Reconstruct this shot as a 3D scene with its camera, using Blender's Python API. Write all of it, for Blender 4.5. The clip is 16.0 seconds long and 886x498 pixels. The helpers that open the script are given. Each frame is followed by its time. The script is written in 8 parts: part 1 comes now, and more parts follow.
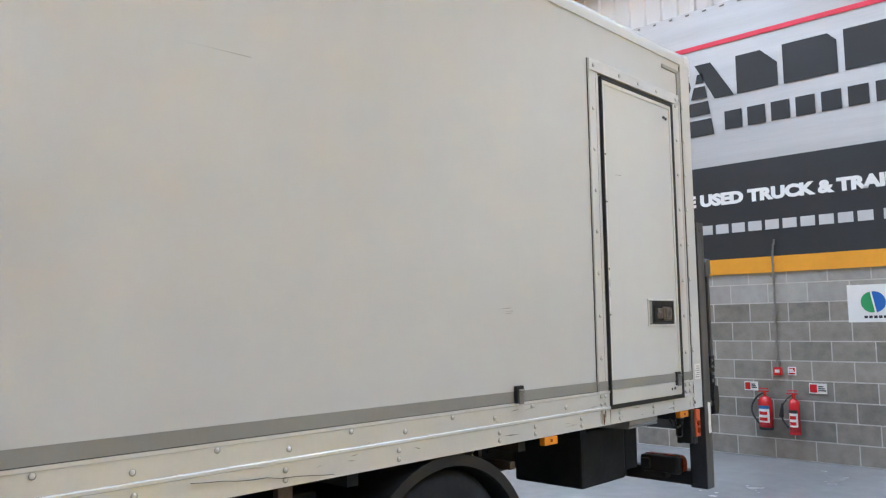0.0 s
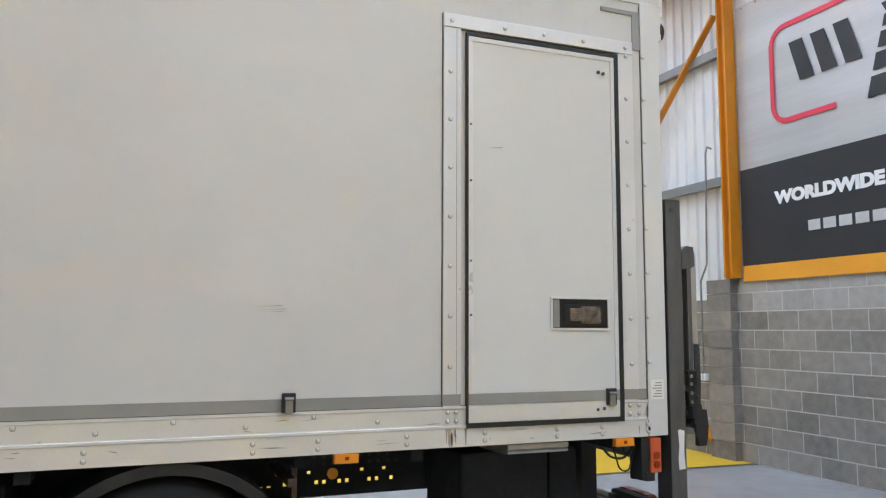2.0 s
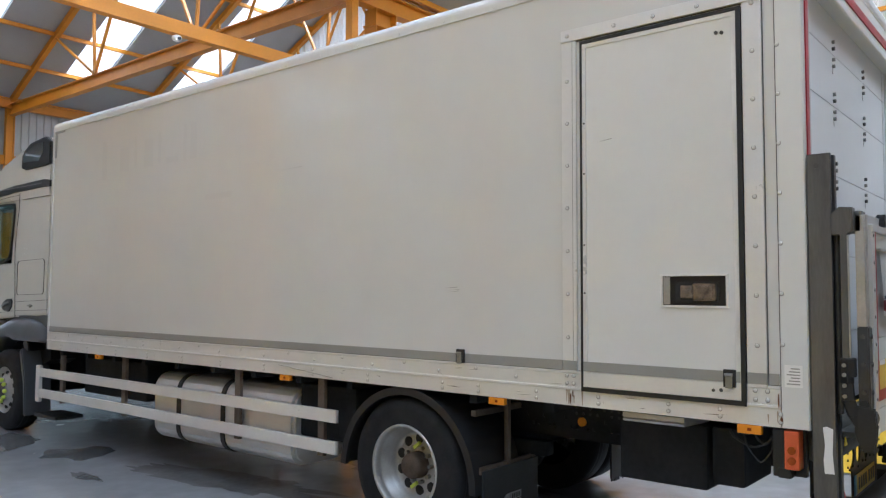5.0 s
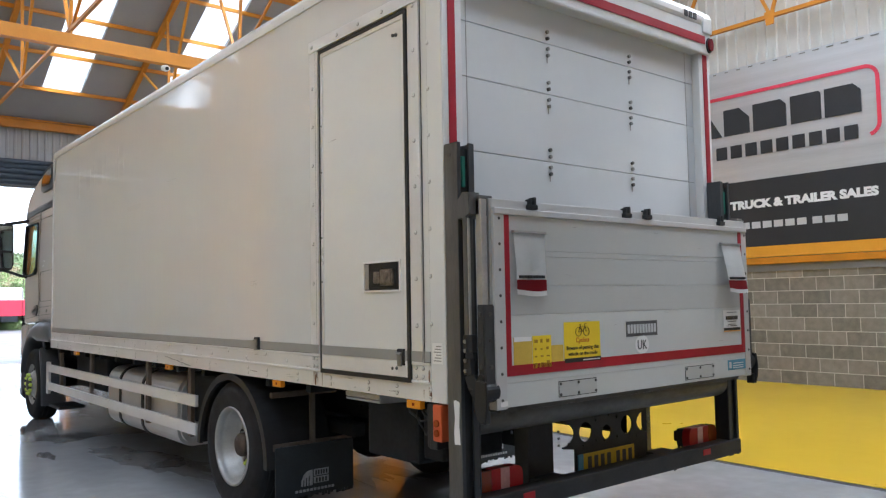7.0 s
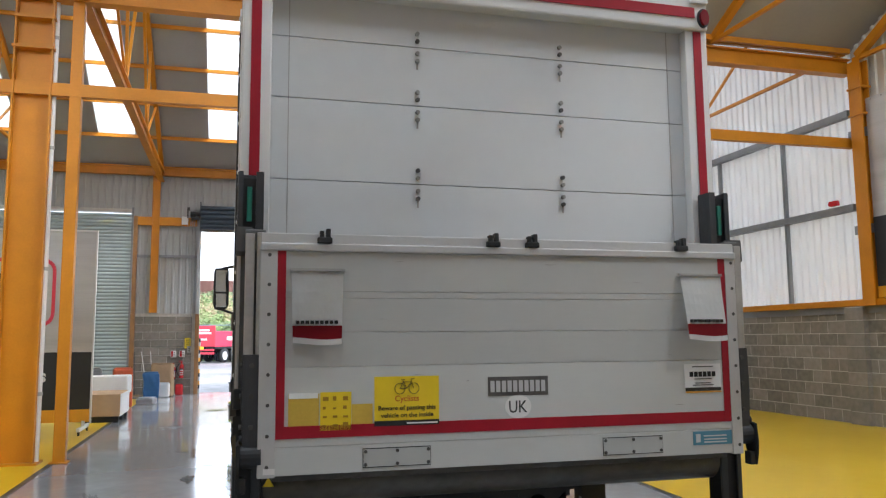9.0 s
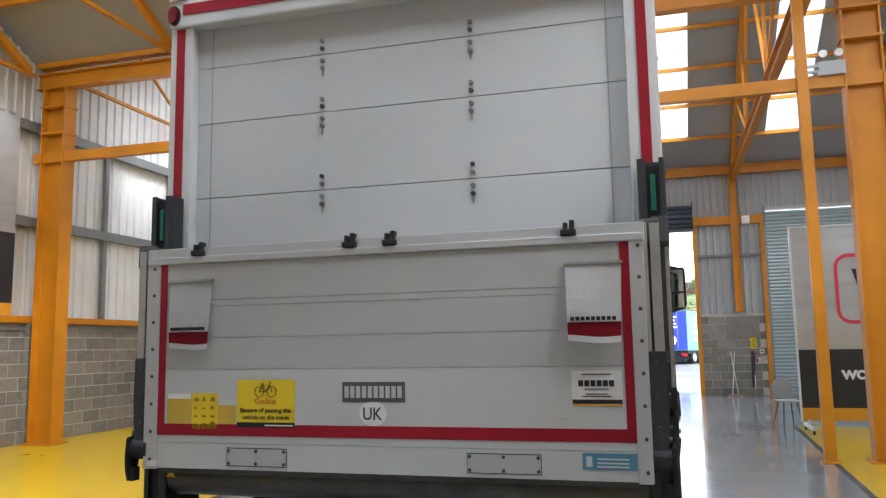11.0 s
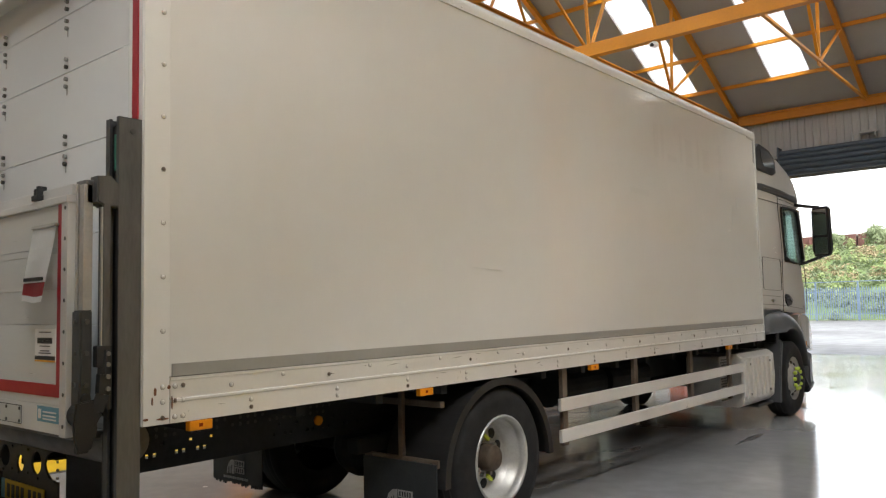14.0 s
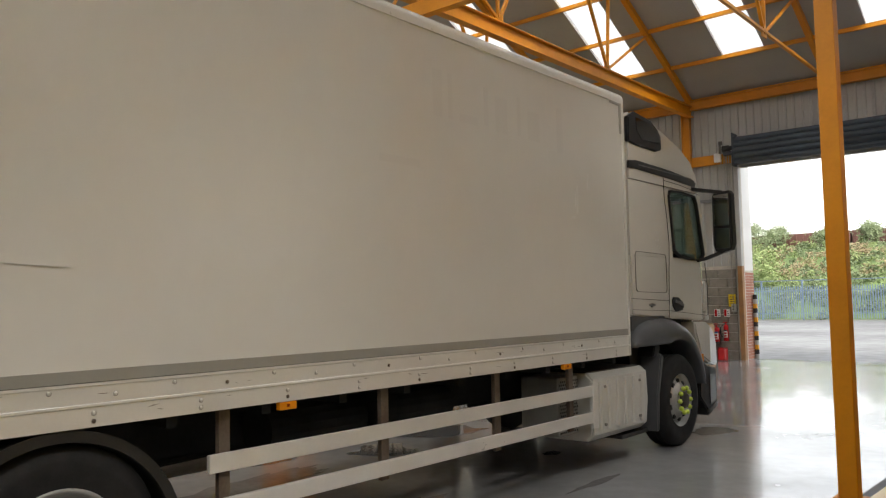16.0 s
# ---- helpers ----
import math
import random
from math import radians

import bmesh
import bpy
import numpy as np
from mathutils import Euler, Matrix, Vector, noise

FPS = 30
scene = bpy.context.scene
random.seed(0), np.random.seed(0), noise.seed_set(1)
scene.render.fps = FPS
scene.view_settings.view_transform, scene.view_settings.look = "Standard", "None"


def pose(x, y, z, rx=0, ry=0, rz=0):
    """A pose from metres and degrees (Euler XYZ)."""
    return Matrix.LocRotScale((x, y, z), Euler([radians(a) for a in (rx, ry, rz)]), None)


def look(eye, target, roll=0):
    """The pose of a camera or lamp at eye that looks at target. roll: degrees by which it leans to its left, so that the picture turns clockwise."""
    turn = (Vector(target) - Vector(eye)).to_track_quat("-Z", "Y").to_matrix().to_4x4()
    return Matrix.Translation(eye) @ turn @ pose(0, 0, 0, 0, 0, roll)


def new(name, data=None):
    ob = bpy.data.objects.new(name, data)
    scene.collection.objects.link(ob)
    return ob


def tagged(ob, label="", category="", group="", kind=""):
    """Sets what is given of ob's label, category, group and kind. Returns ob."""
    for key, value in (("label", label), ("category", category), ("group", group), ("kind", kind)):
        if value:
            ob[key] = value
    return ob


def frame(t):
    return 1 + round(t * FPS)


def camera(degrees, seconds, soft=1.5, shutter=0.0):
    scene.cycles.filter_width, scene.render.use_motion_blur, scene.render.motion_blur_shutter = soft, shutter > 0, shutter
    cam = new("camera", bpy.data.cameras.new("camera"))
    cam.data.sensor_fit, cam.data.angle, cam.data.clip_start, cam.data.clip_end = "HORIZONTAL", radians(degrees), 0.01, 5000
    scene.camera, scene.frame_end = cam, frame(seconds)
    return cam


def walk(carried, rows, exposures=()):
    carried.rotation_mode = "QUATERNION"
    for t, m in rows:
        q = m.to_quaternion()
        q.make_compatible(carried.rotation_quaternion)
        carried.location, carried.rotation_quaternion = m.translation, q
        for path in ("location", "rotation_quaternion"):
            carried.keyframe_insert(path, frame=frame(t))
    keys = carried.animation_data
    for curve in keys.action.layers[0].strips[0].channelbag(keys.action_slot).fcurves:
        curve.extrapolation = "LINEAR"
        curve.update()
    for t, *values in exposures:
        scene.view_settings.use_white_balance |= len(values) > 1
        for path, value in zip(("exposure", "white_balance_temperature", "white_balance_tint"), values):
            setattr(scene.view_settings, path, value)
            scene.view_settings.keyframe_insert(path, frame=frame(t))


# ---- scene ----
cam = camera(59.1, 16.0, 1.25)
PATH = [
    (0, (-3.849, 5.413, 1.675), (-2.481, 3.967, 1.867), -0.8),
    (0.5, (-4.141, 4.76, 1.654), (-2.653, 3.439, 1.859), -0.9),
    (1, (-4.462, 4.142, 1.66), (-2.852, 2.974, 1.865), -0.8),
    (1.5, (-4.676, 3.485, 1.648), (-2.943, 2.508, 1.854), -0.5),
    (2, (-4.965, 2.837, 1.648), (-3.116, 2.102, 1.852), 0.2),
    (2.5, (-5.123, 2.23, 1.645), (-3.178, 1.807, 1.838), 0.9),
    (3, (-5.359, 1.5, 1.755), (-3.365, 1.536, 1.896), 1.4),
    (3.5, (-5.444, 0.865, 1.787), (-3.508, 1.355, 1.892), 1.1),
    (3.7, (-5.492, 0.624, 1.83), (-3.603, 1.275, 1.923), 0.8),
    (5.8, (-4.994, -2.049, 1.594), (-3.571, -0.65, 1.724), 0.1),
    (6, (-4.857, -2.284, 1.575), (-3.45, -0.867, 1.702), -0.1),
    (6.5, (-4.406, -2.758, 1.575), (-3.052, -1.291, 1.696), -0.5),
    (7, (-3.855, -3.1, 1.594), (-2.585, -1.561, 1.724), -1.0),
    (7.5, (-3.261, -3.406, 1.617), (-2.122, -1.769, 1.771), -1.2),
    (8, (-2.624, -3.592, 1.623), (-1.653, -1.853, 1.801), -1.3),
    (8.5, (-1.968, -3.759, 1.628), (-1.207, -1.921, 1.832), -0.9),
    (9, (-1.306, -3.743, 1.632), (-0.785, -1.825, 1.858), -0.5),
    (9.2, (-1.046, -3.744, 1.614), (-0.629, -1.802, 1.843), -0.4),
    (11.3, (1.694, -3.544, 1.602), (1.036, -1.672, 1.854), -1.0),
    (11.5, (1.99, -3.542, 1.607), (1.264, -1.696, 1.858), -1.0),
    (12, (2.632, -3.416, 1.578), (1.748, -1.638, 1.816), -1.0),
    (12.5, (3.252, -3.212, 1.593), (2.239, -1.502, 1.817), -1.0),
    (13, (3.745, -2.831, 1.556), (2.611, -1.196, 1.754), -1.2),
    (13.5, (4.162, -2.344, 1.557), (2.942, -0.768, 1.729), -1.3),
    (14, (4.471, -1.759, 1.544), (3.189, -0.231, 1.694), -1.3),
    (14.5, (4.669, -1.106, 1.559), (3.364, 0.403, 1.698), -1.1),
    (15, (4.802, -0.393, 1.58), (3.501, 1.119, 1.721), -0.9),
    (15.5, (4.862, 0.314, 1.602), (3.571, 1.835, 1.747), -0.9),
    (16, (4.876, 1.079, 1.602), (3.586, 2.601, 1.74), -1.0),
]
EXPOSURES = [(0.0, 2.22, 5280, 10), (3.0, 2.11, 5330, 10), (3.5, 1.94, 5250, 10), (6.0, 1.90, 5400, 10), (7.0, 1.87, 5550, 10), (8.0, 1.83, 5950, 10), (9.0, 1.69, 5950, 10), (9.2, 1.65, 5950, 10), (11.3, 1.75, 5850, 10), (12.0, 1.74, 5900, 10), (13.0, 1.54, 6200, 10), (14.0, 1.42, 6650, 10), (14.5, 1.32, 6750, 10), (16.0, 1.05, 6900, 10)]
walk(cam, [(t, look(eye, target, roll)) for t, eye, target, roll in PATH], EXPOSURES)
PI = math.pi

# ------------------------------------------------------------------ world and light
world = bpy.data.worlds.new("overcast_sky")
scene.world = world
world.use_nodes = True
wn = world.node_tree.nodes
sky = wn.new("ShaderNodeTexSky")
sky.sky_type = "NISHITA"
sky.sun_disc = False
sky.sun_elevation = radians(48)
sky.sun_rotation = radians(120)
sky.dust_density = 2.0
sky.ozone_density = 1.0
haze = wn.new("ShaderNodeHueSaturation")
haze.inputs["Saturation"].default_value = 0.3
haze.inputs["Value"].default_value = 1.75
world.node_tree.links.new(sky.outputs[0], haze.inputs["Color"])
world.node_tree.links.new(haze.outputs[0], wn["Background"].inputs[0])
wn["Background"].inputs[1].default_value = 0.15

sun = new("sun", bpy.data.lights.new("sun", "SUN"))
sun.data.energy = 1.0
sun.data.angle = radians(12)
sun.data.color = (1.0, 0.96, 0.9)
sun.matrix_world = pose(0, 60, 40, 42, 0, 60)

SKYLIGHTS = [(-8.2, -7.2), (-5.1, -4.1), (-2.05, -1.05), (1.14, 2.14), (4.27, 5.3), (7.3, 8.3)]
EAVE, RISE, SLOPES = 6.93, 0.5, [(21.4, 14.7), (8.0, 14.7), (8.0, 1.79), (-4.42, 1.79)]
LAMP_WATTS = [11.0, 9.5, 12.0, 50.0]


def roof_z(y_low, y):
    return EAVE + RISE * abs(y - y_low)


for watts, (y_low, y_top) in zip(LAMP_WATTS, SLOPES):
    sign = 1 if y_top > y_low else -1
    a, b = y_low + sign * 1.22, y_top - sign * 0.55
    for x0, x1 in SKYLIGHTS:
        lamp = new("rooflight_daylight", bpy.data.lights.new("rooflight_daylight", "AREA"))
        lamp.data.shape, lamp.data.size, lamp.data.size_y = "RECTANGLE", x1 - x0, abs(b - a) * math.hypot(1, RISE)
        lamp.data.energy = watts
        lamp.data.color = (0.86, 0.95, 1.0)
        m = (a + b) / 2
        lamp.matrix_world = pose((x0 + x1) / 2, m, roof_z(y_low, m) + 0.02, sign * math.degrees(math.atan(RISE)), 0, 0)

# ------------------------------------------------------------------ materials


def mat(name, color, rough=0.5, metal=0.0, var=0.12, scale=3.0, fine=60.0, bump=0.0, rand=0.0, tint=None, coat=0.0, rvar=0.1, stretch=(1, 1, 1), trans=0.0, ior=1.45, detail=5.0):
    """A principled material with two scales of variation in colour and gloss, in world metres."""
    m = bpy.data.materials.new(name)
    m.use_nodes = True
    t = m.node_tree
    n, link = t.nodes, t.links.new
    p = n["Principled BSDF"]
    geo = n.new("ShaderNodeNewGeometry")
    mp = n.new("ShaderNodeMapping")
    mp.inputs["Scale"].default_value = stretch
    link(geo.outputs["Position"], mp.inputs[0])
    big, small = n.new("ShaderNodeTexNoise"), n.new("ShaderNodeTexNoise")
    for k, sc, det in ((big, scale, detail), (small, fine, min(3.0, detail))):
        k.inputs["Scale"].default_value, k.inputs["Detail"].default_value = sc, det
        link(mp.outputs[0], k.inputs["Vector"])
    add = n.new("ShaderNodeMath")
    add.operation = "MULTIPLY_ADD"
    add.inputs[1].default_value = 0.35
    link(small.outputs[0], add.inputs[0])
    link(big.outputs[0], add.inputs[2])
    last = add
    if rand:
        info = n.new("ShaderNodeObjectInfo")
        r = n.new("ShaderNodeMath")
        r.operation = "MULTIPLY_ADD"
        r.inputs[1].default_value = rand
        link(info.outputs["Random"], r.inputs[0])
        link(add.outputs[0], r.inputs[2])
        last = r
    ramp = n.new("ShaderNodeMapRange")
    mid = 0.675 + rand / 2
    ramp.inputs["From Min"].default_value = mid - 0.3 - rand / 2
    ramp.inputs["From Max"].default_value = mid + 0.3 + rand / 2
    link(last.outputs[0], ramp.inputs["Value"])
    mix = n.new("ShaderNodeMix")
    mix.data_type = "RGBA"
    dark = tint or tuple(c * (1 - var) for c in color)
    light = tuple(min(1.0, c * (1 + var * 0.6)) for c in color)
    mix.inputs[6].default_value = (*dark, 1)
    mix.inputs[7].default_value = (*light, 1)
    link(ramp.outputs[0], mix.inputs[0])
    link(mix.outputs[2], p.inputs["Base Color"])
    rr = n.new("ShaderNodeMapRange")
    rr.inputs["To Min"].default_value = min(1, rough + rvar * rough)
    rr.inputs["To Max"].default_value = max(0.02, rough - rvar * rough)
    link(ramp.outputs[0], rr.inputs["Value"])
    link(rr.outputs[0], p.inputs["Roughness"])
    p.inputs["Metallic"].default_value = metal
    p.inputs["Coat Weight"].default_value = coat
    p.inputs["Coat Roughness"].default_value = 0.06
    p.inputs["Transmission Weight"].default_value = trans
    p.inputs["IOR"].default_value = ior
    if bump:
        bp = n.new("ShaderNodeBump")
        bp.inputs["Strength"].default_value = 1.0
        bp.inputs["Distance"].default_value = bump
        link(add.outputs[0], bp.inputs["Height"])
        link(bp.outputs[0], p.inputs["Normal"])
    return m


M_PANEL = mat("painted_grp_panel", (0.635, 0.631, 0.614), 0.055, 0, 0.03, 1.1, 9, 0.0011, coat=0.0, rvar=0.5, stretch=(1, 1, 0.5), detail=4.0)
# upright ripple of the moulded skin
pn, pl = M_PANEL.node_tree.nodes, M_PANEL.node_tree.links
ripple, squash, rib_bump = pn.new("ShaderNodeTexNoise"), pn.new("ShaderNodeMapping"), pn.new("ShaderNodeBump")
squash.inputs["Scale"].default_value = (1, 14, 0.9)
pl.new(pn["Geometry"].outputs["Position"], squash.inputs[0])
pl.new(squash.outputs[0], ripple.inputs["Vector"])
ripple.inputs["Scale"].default_value, ripple.inputs["Detail"].default_value = 1.6, 2.0
rib_bump.inputs["Strength"].default_value, rib_bump.inputs["Distance"].default_value = 1.0, 0.0007
pl.new(ripple.outputs[0], rib_bump.inputs["Height"])
pl.new(pn["Bump"].outputs[0], rib_bump.inputs["Normal"])
pl.new(rib_bump.outputs[0], pn["Principled BSDF"].inputs["Normal"])
M_WHITE = mat("white_paint", (0.68, 0.68, 0.665), 0.25, 0, 0.035, 1.5, 30, 0.0, coat=0.2)
M_ALU = mat("aluminium_extrusion", (0.72, 0.715, 0.70), 0.36, 0.25, 0.07, 3, 50, 0.0002, rvar=0.3)
M_GRIME = mat("joint_grime", (0.10, 0.095, 0.088), 0.8, 0, 0.6, 4, 40)
M_ALUDARK = mat("weathered_aluminium", (0.40, 0.395, 0.38), 0.45, 0.6, 0.2, 4, 60, 0.0003)
M_STRIPE = mat("grey_stripe_film", (0.30, 0.295, 0.275), 0.4, 0, 0.08, 3, 40)
M_RUBBER = mat("black_rubber_seal", (0.02, 0.02, 0.02), 0.6, 0, 0.3, 8, 60)
M_TYRE = mat("tyre_rubber", (0.010, 0.0105, 0.012), 0.75, 0, 0.35, 9, 80, 0.001)
M_BLACK = mat("black_plastic", (0.019, 0.019, 0.02), 0.5, 0, 0.3, 5, 80, 0.0003)
M_CHASSIS = mat("chassis_paint", (0.014, 0.0155, 0.018), 0.85, 0, 0.5, 3, 30, 0.0006)
M_GREYPLASTIC = mat("grey_plastic", (0.15, 0.15, 0.155), 0.45, 0, 0.15, 4, 80, 0.0002)
M_STEEL = mat("galvanised_steel", (0.30, 0.295, 0.28), 0.45, 0.7, 0.3, 5, 45, 0.0004, rvar=0.3)
M_DARKSTEEL = mat("worn_dark_steel", (0.10, 0.10, 0.095), 0.5, 0.5, 0.4, 4, 40, 0.0005, tint=(0.06, 0.055, 0.05))
M_RUNOFF = mat("rusty_water_stain", (0.40, 0.335, 0.265), 0.6, 0.1, 0.25, 14, 90)
M_RUST = mat("surface_rust", (0.16, 0.065, 0.03), 0.8, 0, 0.4, 12, 90, 0.001)
M_RED = mat("red_reflective_tape", (0.31, 0.006, 0.018), 0.4, 0, 0.15, 6, 90)
M_LIFT = mat("anodised_lift_board", (0.49, 0.498, 0.483), 0.42, 0.2, 0.05, 1.2, 30, 0.0001, rvar=0.2, stretch=(0.4, 1, 2))
M_SHUT = mat("roller_door_slat", (0.60, 0.612, 0.615), 0.34, 0, 0.03, 0.8, 20, 0.0, coat=0.1)
M_ORANGE = mat("orange_steel_paint", (0.58, 0.222, 0.005), 0.46, 0, 0.16, 2.5, 35, 0.0005)
M_AMBER = mat("amber_lens", (0.80, 0.28, 0.015), 0.25, 0, 0.1, 20, 90, coat=0.5)
M_REDLENS = mat("red_lens", (0.38, 0.003, 0.008), 0.4, 0, 0.15, 20, 90)
M_PINKLENS = mat("clear_over_red_lens", (0.60, 0.33, 0.32), 0.25, 0, 0.25, 25, 90, coat=0.4)
M_CLEAR = mat("clear_lens", (0.62, 0.6, 0.58), 0.2, 0, 0.1, 20, 90, coat=0.6)
M_ORANGEBOX = mat("orange_plastic", (0.55, 0.10, 0.03), 0.45, 0, 0.15, 8, 60)
M_YELLOW = mat("yellow_vinyl", (0.80, 0.58, 0.02), 0.35, 0, 0.06, 6, 60)
M_YELLOWOLD = mat("faded_yellow_vinyl", (0.62, 0.42, 0.06), 0.45, 0, 0.15, 9, 70)
M_INK = mat("black_ink", (0.02, 0.02, 0.02), 0.5, 0, 0.1)
M_PICTO = mat("brown_ink", (0.36, 0.20, 0.012), 0.5, 0, 0.2, 30, 80)
M_GREYINK = mat("worn_black_ink", (0.06, 0.06, 0.06), 0.5, 0, 0.3, 30, 80)
M_INKRED = mat("orange_ink", (0.55, 0.14, 0.02), 0.5, 0, 0.1)
M_LABEL = mat("white_label", (0.78, 0.77, 0.75), 0.4, 0, 0.05, 8, 60)
M_BLUELABEL = mat("blue_label", (0.10, 0.27, 0.36), 0.4, 0, 0.15, 8, 60)
M_GLASS = mat("tinted_glass", (0.52, 0.70, 0.66), 0.02, 0, 0.04, 2, 30, trans=1.0)
M_DARKGLASS = mat("black_glass", (0.006, 0.007, 0.008), 0.05, 0, 0.2, 2, 30, coat=1.0)
M_MIRROR = mat("mirror_glass", (0.62, 0.63, 0.64), 0.06, 1.0, 0.02)
M_CAB = mat("silver_cab_paint", (0.72, 0.70, 0.665), 0.24, 0.12, 0.05, 1.5, 25, 0.0, coat=0.7)
M_RIM = mat("painted_steel_rim", (0.420, 0.420, 0.412), 0.4, 0.45, 0.25, 7, 70, 0.0004)
M_HUB = mat("rusty_hub", (0.10, 0.075, 0.055), 0.7, 0.2, 0.4, 15, 90, 0.001)
M_LIME = mat("lime_plastic", (0.58, 0.72, 0.10), 0.4, 0, 0.1, 20, 90)
M_TANK = mat("brushed_tank", (0.64, 0.63, 0.605), 0.32, 0.35, 0.08, 4, 60, 0.0003)
M_FLAP = mat("mudflap_rubber", (0.025, 0.03, 0.034), 0.55, 0, 0.3, 5, 60, 0.0006)
M_FLAG = mat("white_flag_cloth", (0.80, 0.795, 0.775), 0.5, 0, 0.05, 12, 60, 0.0006)
M_BEAM = mat("grimy_tube_steel", (0.115, 0.111, 0.103), 0.5, 0.3, 0.45, 4, 30, 0.0008, tint=(0.05, 0.048, 0.045), stretch=(0.6, 1, 1))
M_LIFTPALE = mat("pale_lift_board", (0.58, 0.59, 0.572), 0.42, 0.2, 0.05, 1.2, 30, 0.0001, rvar=0.2, stretch=(0.4, 1, 2))
M_GREENPAD = mat("green_slide_plastic", (0.02, 0.16, 0.11), 0.4)
M_UNDER = mat("grimy_black_steel", (0.026, 0.026, 0.027), 0.55, 0.2, 0.4, 4, 40, 0.0005)
M_ROD = mat("bright_steel_guide", (0.50, 0.49, 0.47), 0.42, 0.7, 0.2, 6, 60, 0.0003, rvar=0.3)
M_ALUMID = mat("dull_aluminium_edge", (0.55, 0.548, 0.54), 0.38, 0.3, 0.08, 4, 50, 0.0002)
M_ARCH = mat("satin_grey_arch", (0.085, 0.09, 0.098), 0.3, 0, 0.12, 3, 60, 0.0002)
M_TRIM = mat("satin_black_trim", (0.013, 0.013, 0.014), 0.32, 0, 0.2, 4, 60)
M_POST = mat("rusty_brown_steel", (0.15, 0.125, 0.10), 0.6, 0.3, 0.35, 6, 50, 0.0006, tint=(0.09, 0.06, 0.045))
M_DARKRED = mat("dark_red_lens", (0.16, 0.006, 0.012), 0.25, 0, 0.1, 20, 90, coat=0.1)
M_DARKAMBER = mat("dark_amber_lens", (0.24, 0.035, 0.006), 0.25, 0, 0.1, 20, 90, coat=0.1)
M_HANDLE = mat("worn_bronze_paint", (0.22, 0.18, 0.14), 0.4, 0.4, 0.6, 20, 90, 0.0005, tint=(0.04, 0.035, 0.03))
M_COLFACE = mat("scuffed_grey_steel", (0.13, 0.127, 0.122), 0.45, 0.4, 0.35, 5, 45, 0.0004, rvar=0.3, stretch=(2, 2, 0.4))
M_COL = mat("scuffed_column_steel", (0.056, 0.058, 0.062), 0.45, 0.3, 0.35, 5, 45, 0.0004, rvar=0.3, stretch=(2, 2, 0.4))
# Plate yellow is dulled for both its dirt and the shade it sits in.
M_NPLATE = mat("grimy_shaded_yellow_plate", (0.56, 0.37, 0.02), 0.45, 0, 0.15, 9, 60)
M_JAMB = mat("rusty_orange_jamb", (0.36, 0.17, 0.045), 0.55, 0, 0.35, 3, 30, 0.0006, tint=(0.20, 0.11, 0.06))
M_FAINT = mat("faint_scratch", (0.47, 0.465, 0.45), 0.4, 0, 0.1, 6, 60)
M_GHOST = mat("faded_decal_ghost", (0.612, 0.607, 0.592), 0.06, 0, 0.02, 1.1, 9, 0.0016, stretch=(1, 1, 0.5))
M_PRINT = mat("white_print", (0.35, 0.35, 0.35), 0.55, 0, 0.3, 30, 90)

M_FLOOR = mat("polished_concrete", (0.335, 0.340, 0.350), 0.18, 0, 0.40, 0.6, 6, 0.0008, rvar=0.8, detail=10.0, coat=0.35)
M_YFLOOR = mat("yellow_floor_paint", (0.70, 0.44, 0.012), 0.30, 0, 0.05, 0.5, 5, 0.0003, rvar=0.12)
M_BLOCK = mat("concrete_block", (0.265, 0.240, 0.205), 0.92, 0, 0.52, 9, 70, 0.008, rand=0.55, detail=8.0)
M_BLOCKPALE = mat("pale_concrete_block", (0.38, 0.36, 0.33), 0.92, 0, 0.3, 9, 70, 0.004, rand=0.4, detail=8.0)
M_MORTARGREY = mat("grey_mortar", (0.56, 0.535, 0.49), 0.95, 0, 0.2, 8, 120, 0.002)
M_MORTAR = mat("mortar", (0.60, 0.565, 0.50), 0.95, 0, 0.2, 8, 120, 0.002)
M_CLAD = mat("wall_cladding", (0.78, 0.78, 0.77), 0.45, 0, 0.05, 1.5, 25, coat=0.1)
M_CLADCREAM = mat("cream_cladding", (0.58, 0.55, 0.49), 0.5, 0, 0.08, 1.5, 25)
M_CLADT = mat("translucent_cladding", (0.76, 0.76, 0.75), 0.45, 0, 0.05, 1.5, 25)
tn = M_CLADT.node_tree.nodes
glow, blend = tn.new("ShaderNodeBsdfTranslucent"), tn.new("ShaderNodeMixShader")
glow.inputs["Color"].default_value = (0.8, 0.8, 0.78, 1)
blend.inputs[0].default_value = 0.09
M_CLADT.node_tree.links.new(tn["Principled BSDF"].outputs[0], blend.inputs[1])
M_CLADT.node_tree.links.new(glow.outputs[0], blend.inputs[2])
M_CLADT.node_tree.links.new(blend.outputs[0], tn["Material Output"].inputs["Surface"])
M_CLADGREY = mat("grey_cladding", (0.42, 0.42, 0.41), 0.5, 0, 0.08, 1.5, 25)
M_LINER = mat("roof_liner", (0.345, 0.342, 0.335), 0.6, 0, 0.07, 1.0, 20)
M_GIRT = mat("galvanised_girt", (0.27, 0.275, 0.28), 0.5, 0.5, 0.15, 3, 40)
M_SHUTTER = mat("shutter_slat_steel", (0.36, 0.42, 0.42), 0.42, 0.2, 0.1, 2, 40)
M_SHUTDARK = mat("dark_blue_shutter", (0.05, 0.065, 0.085), 0.42, 0.2, 0.15, 2, 40)
